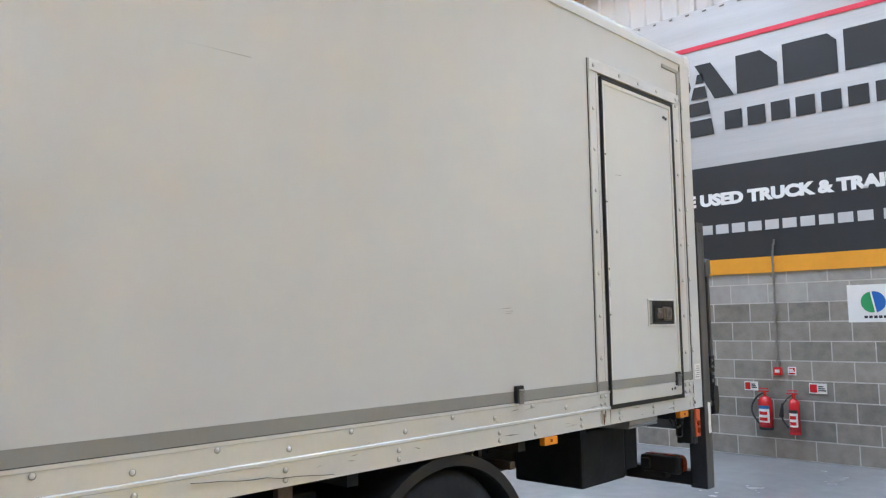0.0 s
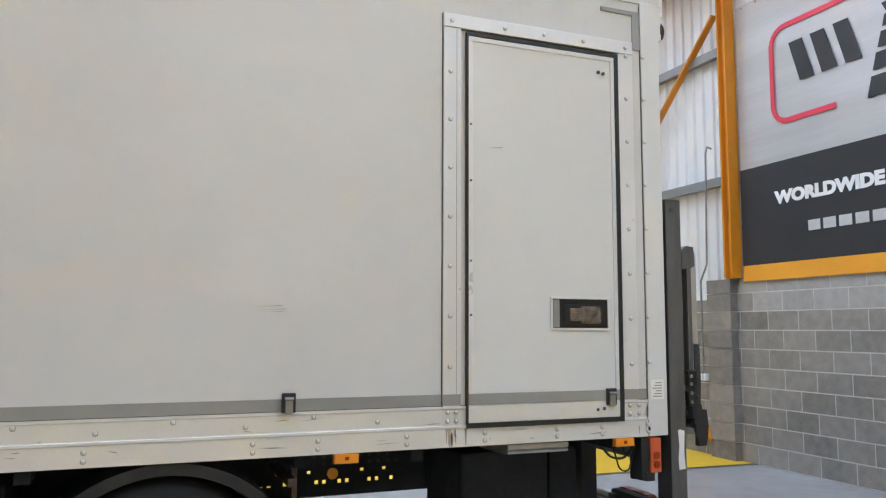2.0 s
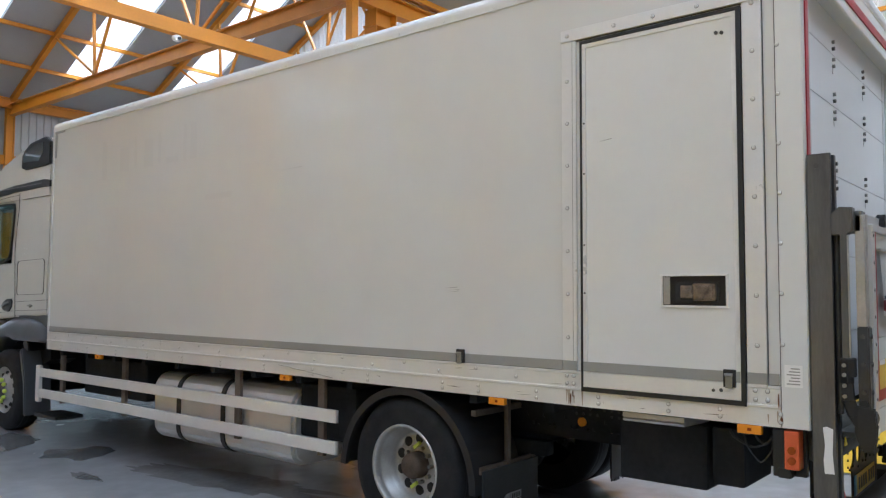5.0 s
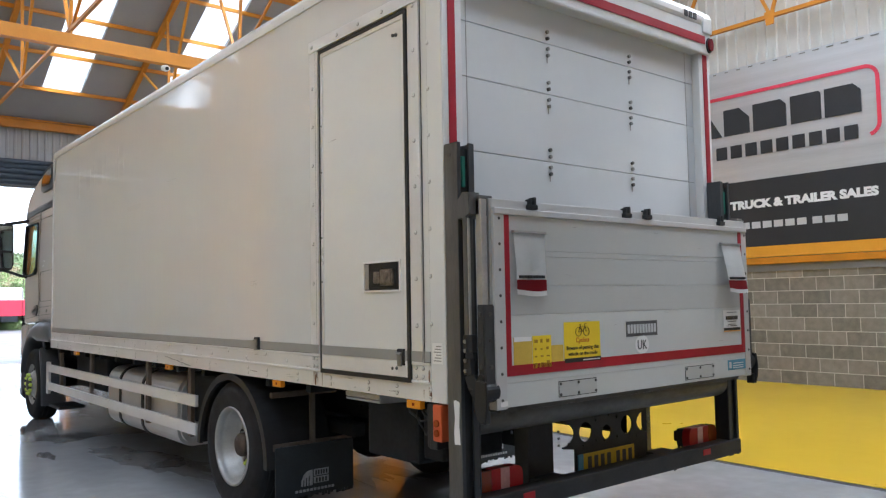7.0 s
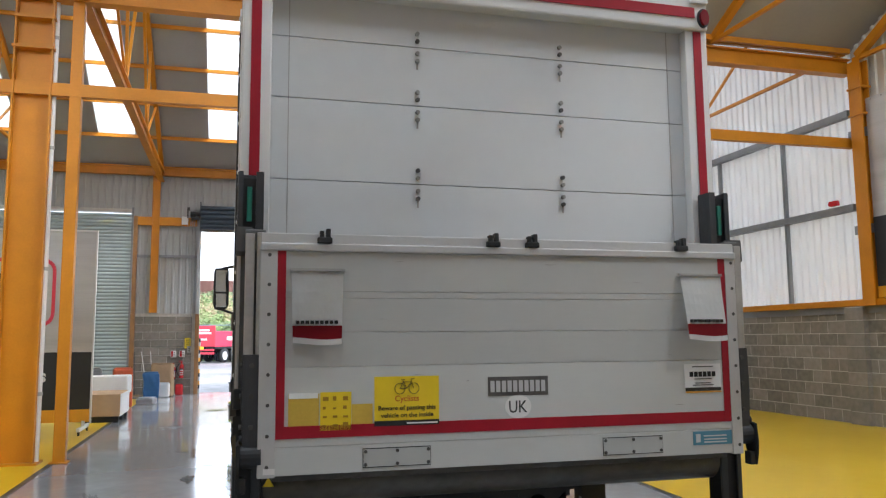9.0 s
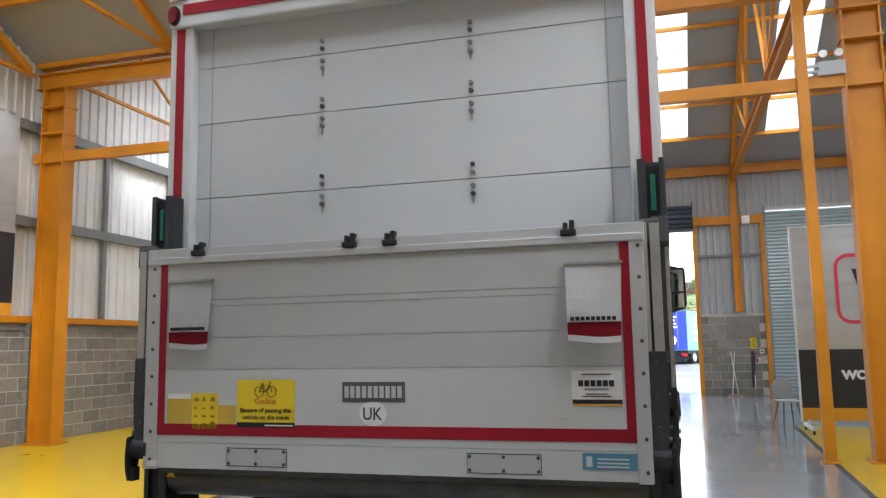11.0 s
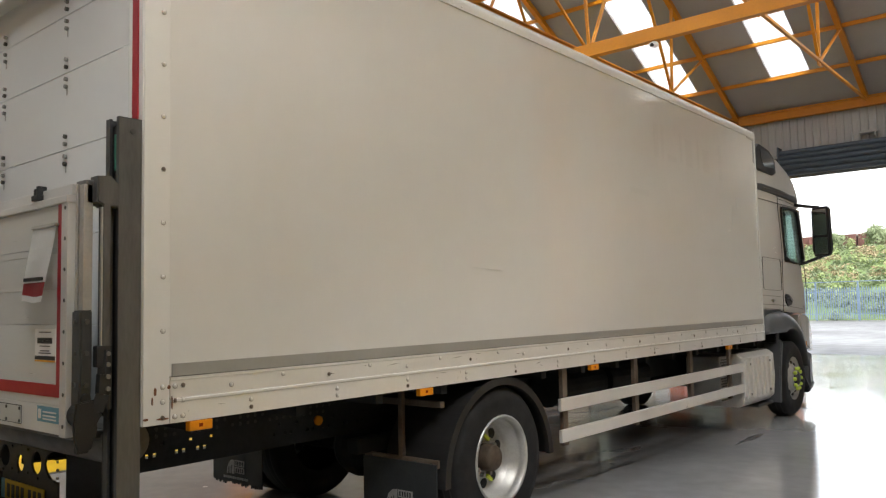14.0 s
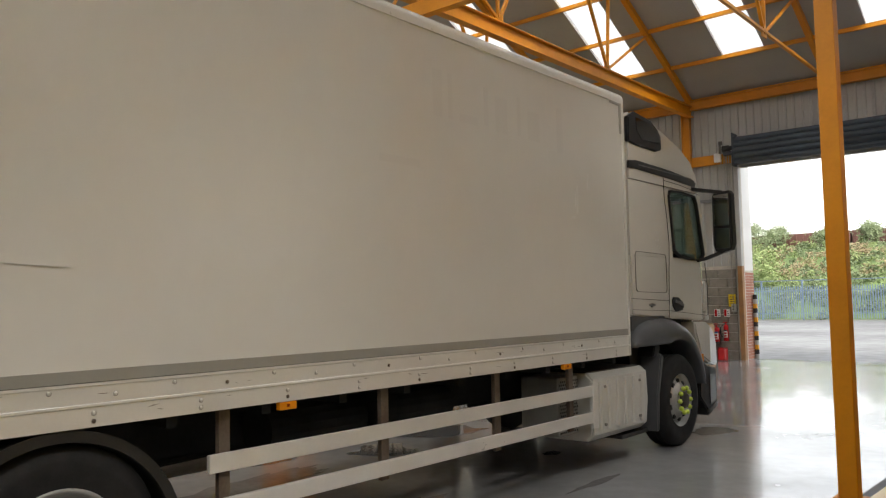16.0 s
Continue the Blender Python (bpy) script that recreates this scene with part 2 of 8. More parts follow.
M_BANSILVER = mat("brushed_silver_banner", (0.53, 0.535, 0.535), 0.38, 0.5, 0.16, 0.8, 14, 0.0, stretch=(0.25, 0.25, 6))
M_BANBLACK = mat("dark_grey_banner", (0.028, 0.029, 0.031), 0.45, 0, 0.12, 2, 20)
M_BANORANGE = mat("orange_banner", (0.74, 0.34, 0.02), 0.45, 0, 0.1, 2, 20)
M_BANRED = mat("red_banner_print", (0.68, 0.05, 0.09), 0.45, 0, 0.06)
M_BANGREY = mat("pale_banner_print", (0.52, 0.52, 0.52), 0.45, 0, 0.06)
M_BANWHITE = mat("white_banner_print", (0.80, 0.80, 0.79), 0.45, 0, 0.04)
M_EXTRED = mat("extinguisher_red", (0.52, 0.015, 0.02), 0.25, 0, 0.1, 6, 60, coat=0.6)
M_CARD = mat("cardboard", (0.42, 0.28, 0.16), 0.85, 0, 0.15, 4, 60, 0.0006)
M_BLUE = mat("blue_plastic", (0.03, 0.12, 0.30), 0.45, 0, 0.15, 5, 60)
M_CLOTH = mat("grey_sheet", (0.30, 0.31, 0.33), 0.7, 0, 0.2, 5, 60, 0.002)
M_WOOD = mat("pale_wood", (0.42, 0.30, 0.17), 0.6, 0, 0.2, 6, 80, 0.0006)
M_YARD = mat("wet_concrete_yard", (0.17, 0.169, 0.165), 0.45, 0, 0.4, 0.12, 2, 0.002, rvar=0.5, detail=8.0)
M_GRASS = mat("bank_grass", (0.13, 0.19, 0.06), 0.9, 0, 0.4, 0.25, 4, 0.05, tint=(0.08, 0.12, 0.04))
M_LEAF = mat("bank_leaves", (0.165, 0.205, 0.105), 0.7, 0, 0.35, 0.5, 5, tint=(0.12, 0.155, 0.075))
M_LEAFB = mat("pale_leaves", (0.26, 0.33, 0.13), 0.7, 0, 0.3, 0.5, 5)
M_DRY = mat("dry_weeds", (0.34, 0.27, 0.16), 0.85, 0, 0.3, 0.6, 5)
M_FENCE = mat("blue_grey_palisade", (0.16, 0.22, 0.30), 0.5, 0.3, 0.15, 3, 40)
M_REDPAINT = mat("red_vehicle_paint", (0.55, 0.025, 0.05), 0.35, 0, 0.12, 1, 20, coat=0.4)
M_BLUEPAINT = mat("blue_curtain", (0.03, 0.06, 0.38), 0.4, 0, 0.12, 1, 20)
M_TEAL = mat("teal_curtain", (0.16, 0.46, 0.52), 0.45, 0, 0.12, 1, 20)
M_RUSTWALL = mat("rusty_container", (0.13, 0.055, 0.045), 0.7, 0, 0.25, 0.5, 10)
M_REDBRICK = mat("red_brick", (0.42, 0.20, 0.145), 0.85, 0, 0.2, 5, 60, 0.002, rand=0.4)
M_BARK = mat("bark", (0.09, 0.065, 0.045), 0.9, 0, 0.3, 4, 30, 0.01)

# ------------------------------------------------------------------ mesh helpers


def box(bm, lo, hi, bevel=0.0):
    cx, cy, cz = ((a + b) / 2 for a, b in zip(lo, hi))
    m = Matrix.Translation((cx, cy, cz)) @ Matrix.Diagonal((abs(hi[0] - lo[0]), abs(hi[1] - lo[1]), abs(hi[2] - lo[2]), 1))
    v = bmesh.ops.create_cube(bm, size=1.0, matrix=m)["verts"]
    if bevel:
        edges = list({e for w in v for e in w.link_edges})
        bmesh.ops.bevel(bm, geom=edges, offset=bevel, segments=2, affect="EDGES", profile=0.6)
    return bm


def bar(bm, p0, p1, w, h, up=(0, 0, 1)):
    """A square bar of width w and height h from p0 to p1."""
    p0, p1 = Vector(p0), Vector(p1)
    d = (p1 - p0)
    z = d.normalized()
    x = z.cross(Vector(up))
    if x.length < 1e-4:
        x = z.cross(Vector((0, 1, 0)))
    x.normalize()
    y = x.cross(z)
    rot = Matrix((x, y, z)).transposed().to_4x4()
    m = Matrix.Translation((p0 + p1) / 2) @ rot @ Matrix.Diagonal((w, h, d.length, 1))
    bmesh.ops.create_cube(bm, size=1.0, matrix=m)
    return bm


def ibeam(bm, p0, p1, w, h, t=0.02, up=(0, 0, 1)):
    """An I-section: two flanges and a web."""
    p0, p1, u = Vector(p0), Vector(p1), Vector(up).normalized()
    bar(bm, p0 + u * (h - t) / 2, p1 + u * (h - t) / 2, w, t, up)
    bar(bm, p0 - u * (h - t) / 2, p1 - u * (h - t) / 2, w, t, up)
    bar(bm, p0, p1, t, h - 2 * t, up)
    return bm


def rod(bm, p0, p1, r, seg=12, r2=None):
    p0, p1 = Vector(p0), Vector(p1)
    d = p1 - p0
    m = Matrix.Translation((p0 + p1) / 2) @ d.to_track_quat("Z", "Y").to_matrix().to_4x4()
    bmesh.ops.create_cone(bm, cap_ends=True, segments=seg, radius1=r, radius2=r if r2 is None else r2, depth=d.length, matrix=m)
    return bm


def tube(bm, pts, r, seg=8):
    """One bent round tube through the points."""
    rings = []
    for k, p in enumerate(pts):
        d = Vector(pts[min(k + 1, len(pts) - 1)]) - Vector(pts[max(k - 1, 0)])
        m = Matrix.Translation(p) @ d.to_track_quat("Z", "Y").to_matrix().to_4x4()
        rings.append([bm.verts.new(m @ Vector((r * math.cos(2 * PI * j / seg), r * math.sin(2 * PI * j / seg), 0))) for j in range(seg)])
    for a, b in zip(rings, rings[1:]):
        for j in range(seg):
            bm.faces.new((a[j], a[(j + 1) % seg], b[(j + 1) % seg], b[j])).smooth = True
    bm.faces.new(rings[0])
    bm.faces.new(rings[-1])
    bmesh.ops.recalc_face_normals(bm, faces=bm.faces[:])
    return bm


def prism(bm, pts, axis, a, b, bevel=0.0):
    """A polygon, given in the two other axes, pushed out along axis from a to b."""
    def at(p, c):
        return (c, p[0], p[1]) if axis == "x" else (p[0], c, p[1]) if axis == "y" else (p[0], p[1], c)
    lo = [bm.verts.new(at(p, a)) for p in pts]
    hi = [bm.verts.new(at(p, b)) for p in pts]
    n = len(pts)
    made = [bm.faces.new(lo), bm.faces.new(hi)]
    made += [bm.faces.new((lo[i], lo[(i + 1) % n], hi[(i + 1) % n], hi[i])) for i in range(n)]
    bmesh.ops.recalc_face_normals(bm, faces=made)
    if bevel:
        bmesh.ops.bevel(bm, geom=[e for e in made[0].edges] + [e for e in made[1].edges], offset=bevel, segments=2, affect="EDGES")
    return bm


def lathe(bm, profile, center, axis_x=1.0, seg=40):
    """Turns a profile of (offset along x, radius) about an axis along x through center."""
    rings = []
    for off, r in profile:
        rings.append([bm.verts.new((center[0] + axis_x * off, center[1] + r * math.cos(2 * PI * k / seg), center[2] + r * math.sin(2 * PI * k / seg))) for k in range(seg)])
    made = []
    for a, b in zip(rings, rings[1:]):
        for k in range(seg):
            made.append(bm.faces.new((a[k], a[(k + 1) % seg], b[(k + 1) % seg], b[k])))
    bmesh.ops.recalc_face_normals(bm, faces=made)
    for f in made:
        f.smooth = True
    return bm


def arc_band(bm, cy, cz, r0, r1, a0, a1, x0, x1, seg=20):
    """A curved mudguard round an axis along x."""
    pts = [(cy + r1 * math.cos(radians(a0 + (a1 - a0) * k / seg)), cz + r1 * math.sin(radians(a0 + (a1 - a0) * k / seg))) for k in range(seg + 1)]
    pts += [(cy + r0 * math.cos(radians(a1 + (a0 - a1) * k / seg)), cz + r0 * math.sin(radians(a1 + (a0 - a1) * k / seg))) for k in range(seg + 1)]
    n = seg + 1
    lo = [bm.verts.new((x0, *p)) for p in pts]
    hi = [bm.verts.new((x1, *p)) for p in pts]
    made = []
    for i in range(2 * n):
        j = (i + 1) % (2 * n)
        made.append(bm.faces.new((lo[i], lo[j], hi[j], hi[i])))
    for i in range(n - 1):
        made.append(bm.faces.new((lo[i], lo[i + 1], lo[2 * n - 2 - i], lo[2 * n - 1 - i])))
        made.append(bm.faces.new((hi[i], hi[i + 1], hi[2 * n - 2 - i], hi[2 * n - 1 - i])))
    bmesh.ops.recalc_face_normals(bm, faces=made)
    return bm


def B():
    return bmesh.new()


def mesh_of(name, bm, material):
    me = bpy.data.meshes.new(name)
    bm.to_mesh(me)
    bm.free()
    me.materials.append(material)
    return me


def part(name, bm, material, parent, label=""):
    ob = new(name, mesh_of(name, bm, material))
    ob.parent = parent
    if label:
        ob["label"] = label
    return ob


def thing(name, label, category, at=None, group="", kind=""):
    ob = new(name)
    if at is not None:
        ob.matrix_world = at
    return tagged(ob, label, category, group, kind)


def solid(name, bm, material, label, category, kind="", group=""):
    return tagged(new(name, mesh_of(name, bm, material)), label, category, group, kind)


def structure(name, bm, material, label="", category=""):
    return tagged(new(name, mesh_of(name, bm, material)), label, category, kind="structure")


def lettering(name, text, size, m, material, parent, fit=None, bold=0.0, depth=0.002):
    """Flat words from the built-in font; m carries x (reading) and y (up) into the parent's space. fit: length in metres."""
    cu = bpy.data.curves.new(name, "FONT")
    cu.body, cu.size, cu.extrude, cu.offset = text, size, depth, bold
    cu.resolution_u = 3
    tmp = bpy.data.objects.new(name, cu)
    me = bpy.data.meshes.new_from_object(tmp)
    bpy.data.objects.remove(tmp)
    xs = [v.co.x for v in me.vertices]
    k = fit / (max(xs) - min(xs)) if fit else 1.0
    me.transform(Matrix.Diagonal((k, 1, 1, 1)) @ Matrix.Translation((-min(xs), 0, 0)))
    me.transform(m)
    me.materials.clear()
    me.materials.append(material)
    ob = new(name, me)
    ob.parent = parent
    return ob


# ------------------------------------------------------------------ the building
XL, XR, YR, YF, YM = -9.8, 9.8, -4.42, 21.4, 8.0
DOOR_L, DOOR_R, DOOR_H = -2.2, 2.12, 5.0

bm = B()
box(bm, (XL - 0.3, YR - 0.3, -0.25), (XR + 0.3, YF + 0.75, 0.0))
structure("floor", bm, M_FLOOR, "polished grey concrete floor with wet stains", "floor")
bm = B()
prism(bm, [(2.83, YR), (3.53, 12.6), (XR, 12.6), (XR, YR)], "z", 0.0, 0.004)
structure("floor_yellow_right", bm, M_YFLOOR, "bright yellow painted floor", "floor")
bm = B()
box(bm, (XL, YR, 0.0), (-3.62, 20.0, 0.004))
structure("floor_yellow_left", bm, M_YFLOOR, "bright yellow painted floor", "floor")
for x, x2 in ((2.79, 3.49), (-3.58, -3.58)):
    bm = B()
    prism(bm, [(x - 0.04, YR), (x2 - 0.04, 12.6 if x > 0 else 14.0), (x2 + 0.036, 12.6 if x > 0 else 14.0), (x + 0.036, YR)], "z", 0.0, 0.003)
    structure("floor_joint", bm, M_DARKSTEEL, "dark joint strip in the floor", "joint")

WALL_T, SIDE_T = 2.30, 2.02
bm = B()
box(bm, (XL - 0.3, YR - 0.28, 0), (3.2, YR - 0.003, WALL_T))
box(bm, (3.2, YR - 0.28, 0), (XR + 0.3, YR - 0.003, 2.05))
box(bm, (3.2, YR - 0.28, 2.05), (XR + 0.3, YR - 0.10, WALL_T))
box(bm, (XL - 0.3, YR - 0.28, WALL_T), (XR + 0.3, YR - 0.10, EAVE + 0.4))
structure("wall_rear", bm, M_MORTARGREY, "block wall with pale cladding above", "wall")
bm = B()
box(bm, (XR + 0.003, YR, 0), (XR + 0.28, YF, SIDE_T))
structure("wall_right", bm, M_MORTAR, "block wall with white cladding above", "wall")
bm = B()
box(bm, (XL - 0.28, YR, 0), (XL - 0.003, YF, SIDE_T))
box(bm, (XL - 0.28, YR, SIDE_T), (XL - 0.10, YF, 10.4))
structure("wall_left", bm, M_MORTAR, "block wall with white cladding above", "wall")
bm = B()
S0, S1 = 4.2, 8.7
for x0, x1, z0, z1 in ((XL - 0.28, -S1, 0, 7.2), (-S1, -S0, 5.52, 7.2), (-S0, DOOR_L - 0.1, 0, 7.2), (DOOR_L - 0.1, DOOR_R + 0.1, DOOR_H, 7.2), (DOOR_R + 0.1, S0, 0, 7.2), (S0, S1, 5.52, 7.2), (S1, XR + 0.28, 0, 7.2)):
    box(bm, (x0, YF + 0.06, z0), (x1, YF + 0.3, z1))
structure("wall_front", bm, M_MORTAR, "front wall with a tall vehicle door", "wall")


def ribbed(name, x0, x1, z0, z1, m, material, label, pitch=0.25, depth=0.035, top=None):
    """A trapezoid-ribbed sheet in the x-z plane facing -y, laid out by m. top: a function x -> z for gables."""
    bm = B()
    xs = []
    x = x0
    while x < x1 - 1e-6:
        for f, d in ((0.0, 0), (0.60, 0), (0.68, depth), (0.92, depth)):
            if x + f * pitch < x1:
                xs.append((x + f * pitch, d))
        x += pitch
    xs.append((x1, 0))
    lo = [bm.verts.new((a, -d, z0)) for a, d in xs]
    hi = [bm.verts.new((a, -d, top(a) if top else z1)) for a, d in xs]
    for i in range(len(xs) - 1):
        bm.faces.new((lo[i], lo[i + 1], hi[i + 1], hi[i]))
    bm.transform(m)
    return structure(name, bm, material, label, "cladding")


FRONT = pose(0, YF + 0.05, 0)
ribbed("cladding_front_top", XL, XR, 5.62, 6.95, FRONT, M_CLADGREY, "grey ribbed cladding above the doors", 0.2)
ribbed("cladding_front_left", -S0, DOOR_L - 0.1, 2.44, 5.62, FRONT, M_CLADGREY, "grey ribbed cladding", 0.2)
ribbed("cladding_front_right", DOOR_R + 0.1, S0, 2.44, 5.62, FRONT, M_CLADGREY, "grey ribbed cladding", 0.2)
ribbed("cladding_rear_low", -XR, -3.2, 2.05, 6.95, pose(0, YR - 0.09, 0, 0, 0, 180), M_CLADT, "white translucent ribbed cladding", 0.2)
ribbed("cladding_rear", -3.2, -XL, WALL_T, 6.95, pose(0, YR - 0.09, 0, 0, 0, 180), M_CLAD, "off-white ribbed cladding", 0.25)


def gable(y):
    return min(EAVE + RISE * abs(y - k) for k in (YF, YM, YR))


ribbed("cladding_right_rear", -YM, -YR, SIDE_T, 0, pose(XR + 0.09, 0, 0, 0, 0, -90), M_CLADCREAM, "cream ribbed cladding above the banner", 0.2, 0.04, lambda a: gable(-a))
ribbed("cladding_right", -YF, -YM, SIDE_T, 0, pose(XR + 0.09, 0, 0, 0, 0, -90), M_CLADT, "white translucent ribbed cladding", 0.2, 0.04, lambda a: gable(-a))
ribbed("cladding_left_rear", YR, YM, SIDE_T, 0, pose(XL - 0.09, 0, 0, 0, 0, 90), M_CLADCREAM, "cream ribbed cladding above the banner", 0.2, 0.04, gable)
ribbed("cladding_left", YM, YF, SIDE_T, 0, pose(XL - 0.09, 0, 0, 0, 0, 90), M_CLAD, "off-white ribbed cladding", 0.25, 0.035, gable)

# roof with openings for the rooflights
bm = B()
panes = B()
for y_low, y_top in SLOPES:
    sign = 1 if y_top > y_low else -1
    cuts = [y_low, y_low + sign * 1.22, y_top - sign * 0.55, y_top]
    for k in range(3):
        ya, yb = cuts[k], cuts[k + 1]
        spans, x = [], XL - 0.2
        if k == 1:
            for x0, x1 in SKYLIGHTS:
                spans.append((x, x0))
                x = x1
        spans.append((x, XR + 0.2))
        for x0, x1 in spans:
            za, zb = roof_z(y_low, ya), roof_z(y_low, yb)
            prism(bm, [(ya, za), (yb, zb), (yb, zb + 0.12), (ya, za + 0.12)], "x", x0, x1)
        if k == 1:
            for x0, x1 in SKYLIGHTS:
                prism(panes, [(ya, roof_z(y_low, ya) + 0.07), (yb, roof_z(y_low, yb) + 0.07), (yb, roof_z(y_low, yb) + 0.075), (ya, roof_z(y_low, ya) + 0.075)], "x", x0, x1)
structure("ceiling", bm, M_LINER, "pale grey pitched roof lining", "ceiling")
M_PANE = mat("rooflight_sheet", (0.9, 0.9, 0.88), 0.5, 0, 0.03, trans=0.9)
ob = structure("rooflight_panes", panes, M_PANE, "translucent rooflight sheets", "rooflight")
ob.visible_shadow = False


def steel(name, label, category="steelwork"):
    return thing(name, label, category, kind="structure")


# trusses
def truss(x, y0, y1, label):
    t = steel("roof_truss", label, "truss")
    bm = B()
    if 3 < abs(x) < 5:
        ibeam(bm, (x, y0, 6.62), (x, y1, 6.62), 0.17, 0.30)
    else:
        bar(bm, (x, y0, 6.84), (x, y1, 6.84), 0.065, 0.06)
    part("bottom_chord", bm, M_ORANGE, t)
    mid = (y0 + y1) / 2
    top = roof_z(y0, mid)
    for ya in (y0, y1):
        bm = B()
        bar(bm, (x, ya, EAVE - 0.05), (x, mid, top - 0.10), 0.12, 0.14)
        part("rafter", bm, M_ORANGE, t)
    half = mid - y0
    for side in (-1, 1):
        node = mid + side * half * 0.31
        for f in (0.04, 0.335, 0.62):
            yt = mid + side * half * f
            bm = B()
            bar(bm, (x, node, 6.80), (x, yt, roof_z(y0 if side < 0 else y1, yt) - 0.10), 0.05 if f > 0.5 else 0.065, 0.05)
            part("web_post" if f == 0.335 else "web_diagonal", bm, M_ORANGE, t)
        bm = B()
        box(bm, (x - 0.012, node - 0.13, 6.72), (x + 0.012, node + 0.13, 6.92))
        part("gusset_plate", bm, M_ORANGE, t)
    return t


for x in (-6.9, -3.44, 0.0, 3.42, 6.9):
    truss(x, YM, YF - 0.05, "orange painted steel roof truss")
    truss(x, YR, YM, "orange painted steel roof truss")
for x in (XL + 0.15, XR - 0.15):
    truss(x, YM, YF - 0.05, "orange painted steel gable truss")

# the rear bay's gable trusses against the cream cladding: low chord, short paired webs at plates
for x in (XL + 0.15, XR - 0.15):
    t = steel("roof_truss", "orange painted steel gable truss", "truss")
    y_in, mid = 7.58, (YR + YM) / 2
    bm = B()
    bar(bm, (x, YR, 6.64), (x, y_in + 0.1, 6.64), 0.075, 0.07)
    part("bottom_chord", bm, M_ORANGE, t)
    for ya in (y_in, 2 * mid - y_in):
        bm = B()
        bar(bm, (x, ya, 6.68), (x, mid, roof_z(YR, mid) - 0.10), 0.12, 0.14)
        part("rafter", bm, M_ORANGE, t)
    for side in (-1, 1):
        for off, up_out, up_in in ((3.88, 4.25, 3.2), (2.0, 2.75, 1.1)):
            for up in (up_out, up_in):
                zr = 6.64 + (roof_z(YR, mid) - 6.78) * (y_in - mid - up) / (y_in - mid)
                bm = B()
                bar(bm, (x, mid + side * off, 6.64), (x, mid + side * up, zr), 0.055, 0.05)
                part("web_diagonal", bm, M_ORANGE, t)
            bm = B()
            yn = mid + side * off
            prism(bm, [(yn - 0.10, 6.72), (yn - 0.07, 6.47), (yn + 0.07, 6.47), (yn + 0.10, 6.72)], "x", x - 0.05 * math.copysign(1, x), x - 0.038 * math.copysign(1, x))
            part("gusset_plate", bm, M_ORANGE, t)

purlins = steel("purlins", "orange steel roof purlins", "purlin")
for y_low, y_top in SLOPES:
    sign = 1 if y_top > y_low else -1
    for k in range(6):
        y = y_low + sign * (0.06 + 1.27 * k)
        z = roof_z(y_low, y) - 0.05
        bm = B()
        box(bm, (XL, y - 0.035, z - 0.05), (XR, y + 0.035, z + 0.045))
        part("purlin", bm, M_ORANGE, purlins)

beams = steel("long_beams", "orange steel eaves, valley and tie beams", "beam")
for y, z, h, w in ((YF - 0.12, 6.78, 0.26, 0.16), (YM, 6.60, 0.30, 0.2), (YR + 0.1, 6.70, 0.26, 0.16)):
    bm = B()
    ibeam(bm, (XL, y, z), (XR, y, z), w, h)
    part("beam", bm, M_ORANGE, beams)
bm = B()
bar(bm, (XL, YM, 5.15), (XR, YM, 5.15), 0.12, 0.18)
part("tie_beam", bm, M_ORANGE, beams)


def column(x, y, z0, z1, w, d, label, caps=()):
    c = steel("column", label, "column")
    bm = B()
    ibeam(bm, (x, y, z0), (x, y, z1), d, w, 0.025, (1, 0, 0))
    part("shaft", bm, M_ORANGE, c)
    if z0 < 0.1:
        bm = B()
        box(bm, (x - w / 2 - 0.06, y - d / 2 - 0.06, 0.005), (x + w / 2 + 0.06, y + d / 2 + 0.06, 0.03))
        part("base_plate", bm, M_ORANGE, c)
    for z in caps:
        bm = B()
        box(bm, (x - w / 2 - 0.02, y - d / 2 - 0.02, z - 0.02), (x + w / 2 + 0.02, y + d / 2 + 0.02, z + 0.02))
        part("stiffener_plate", bm, M_ORANGE, c)
    return c


column(-4.05, YM + 0.04, 0, 6.45, 0.50, 0.26, "thick orange steel column", (5.73, 6.17))
column(4.03, YM + 0.04, 0, 6.45, 0.50, 0.26, "thick orange steel column", (5.73, 6.17))


def post(x, y, z0, z1, w, label):
    c = steel("post", label, "post")
    bm = B()
    box(bm, (x - w / 2, y - w / 2, z0), (x + w / 2, y + w / 2, z1), 0.01)
    part("shaft", bm, M_ORANGE, c)
    if z0 < 0.1:
        bm = B()
        box(bm, (x - w / 2 - 0.04, y - w / 2 - 0.04, 0.005), (x + w / 2 + 0.04, y + w / 2 + 0.04, 0.02))
        part("base_plate", bm, M_ORANGE, c)
    return c


dp = thing("downpipe", "white plastic rainwater pipe beside the orange column", "pipe")
bm = B()
rod(bm, (-3.785, YM + 0.05, 0.0), (-3.785, YM + 0.05, 6.45), 0.034, 16)
part("pipe", bm, M_LABEL, dp)
for z in (0.9, 2.6, 4.3, 5.9):
    bm = B()
    rod(bm, (-3.785, YM + 0.05, z), (-3.785, YM + 0.05, z + 0.05), 0.042, 16)
    part("pipe_clip", bm, M_CLADGREY, dp)
post(3.24, YM - 0.08, 0, 6.45, 0.145, "slim orange steel post")
post(-3.49, YM + 0.02, 0, 6.45, 0.155, "slim orange steel post")
column(XL + 0.42, YM + 0.05, 0, 6.5, 0.5, 0.3, "orange steel wall column", (5.6, 6.1))
column(XR - 0.10, 7.66, SIDE_T + 0.12, 6.6, 0.2, 0.28, "orange steel wall column", (5.6, 6.1))
column(2.97, YR + 0.09, 2.31, 6.6, 0.15, 0.16, "orange steel wall column")
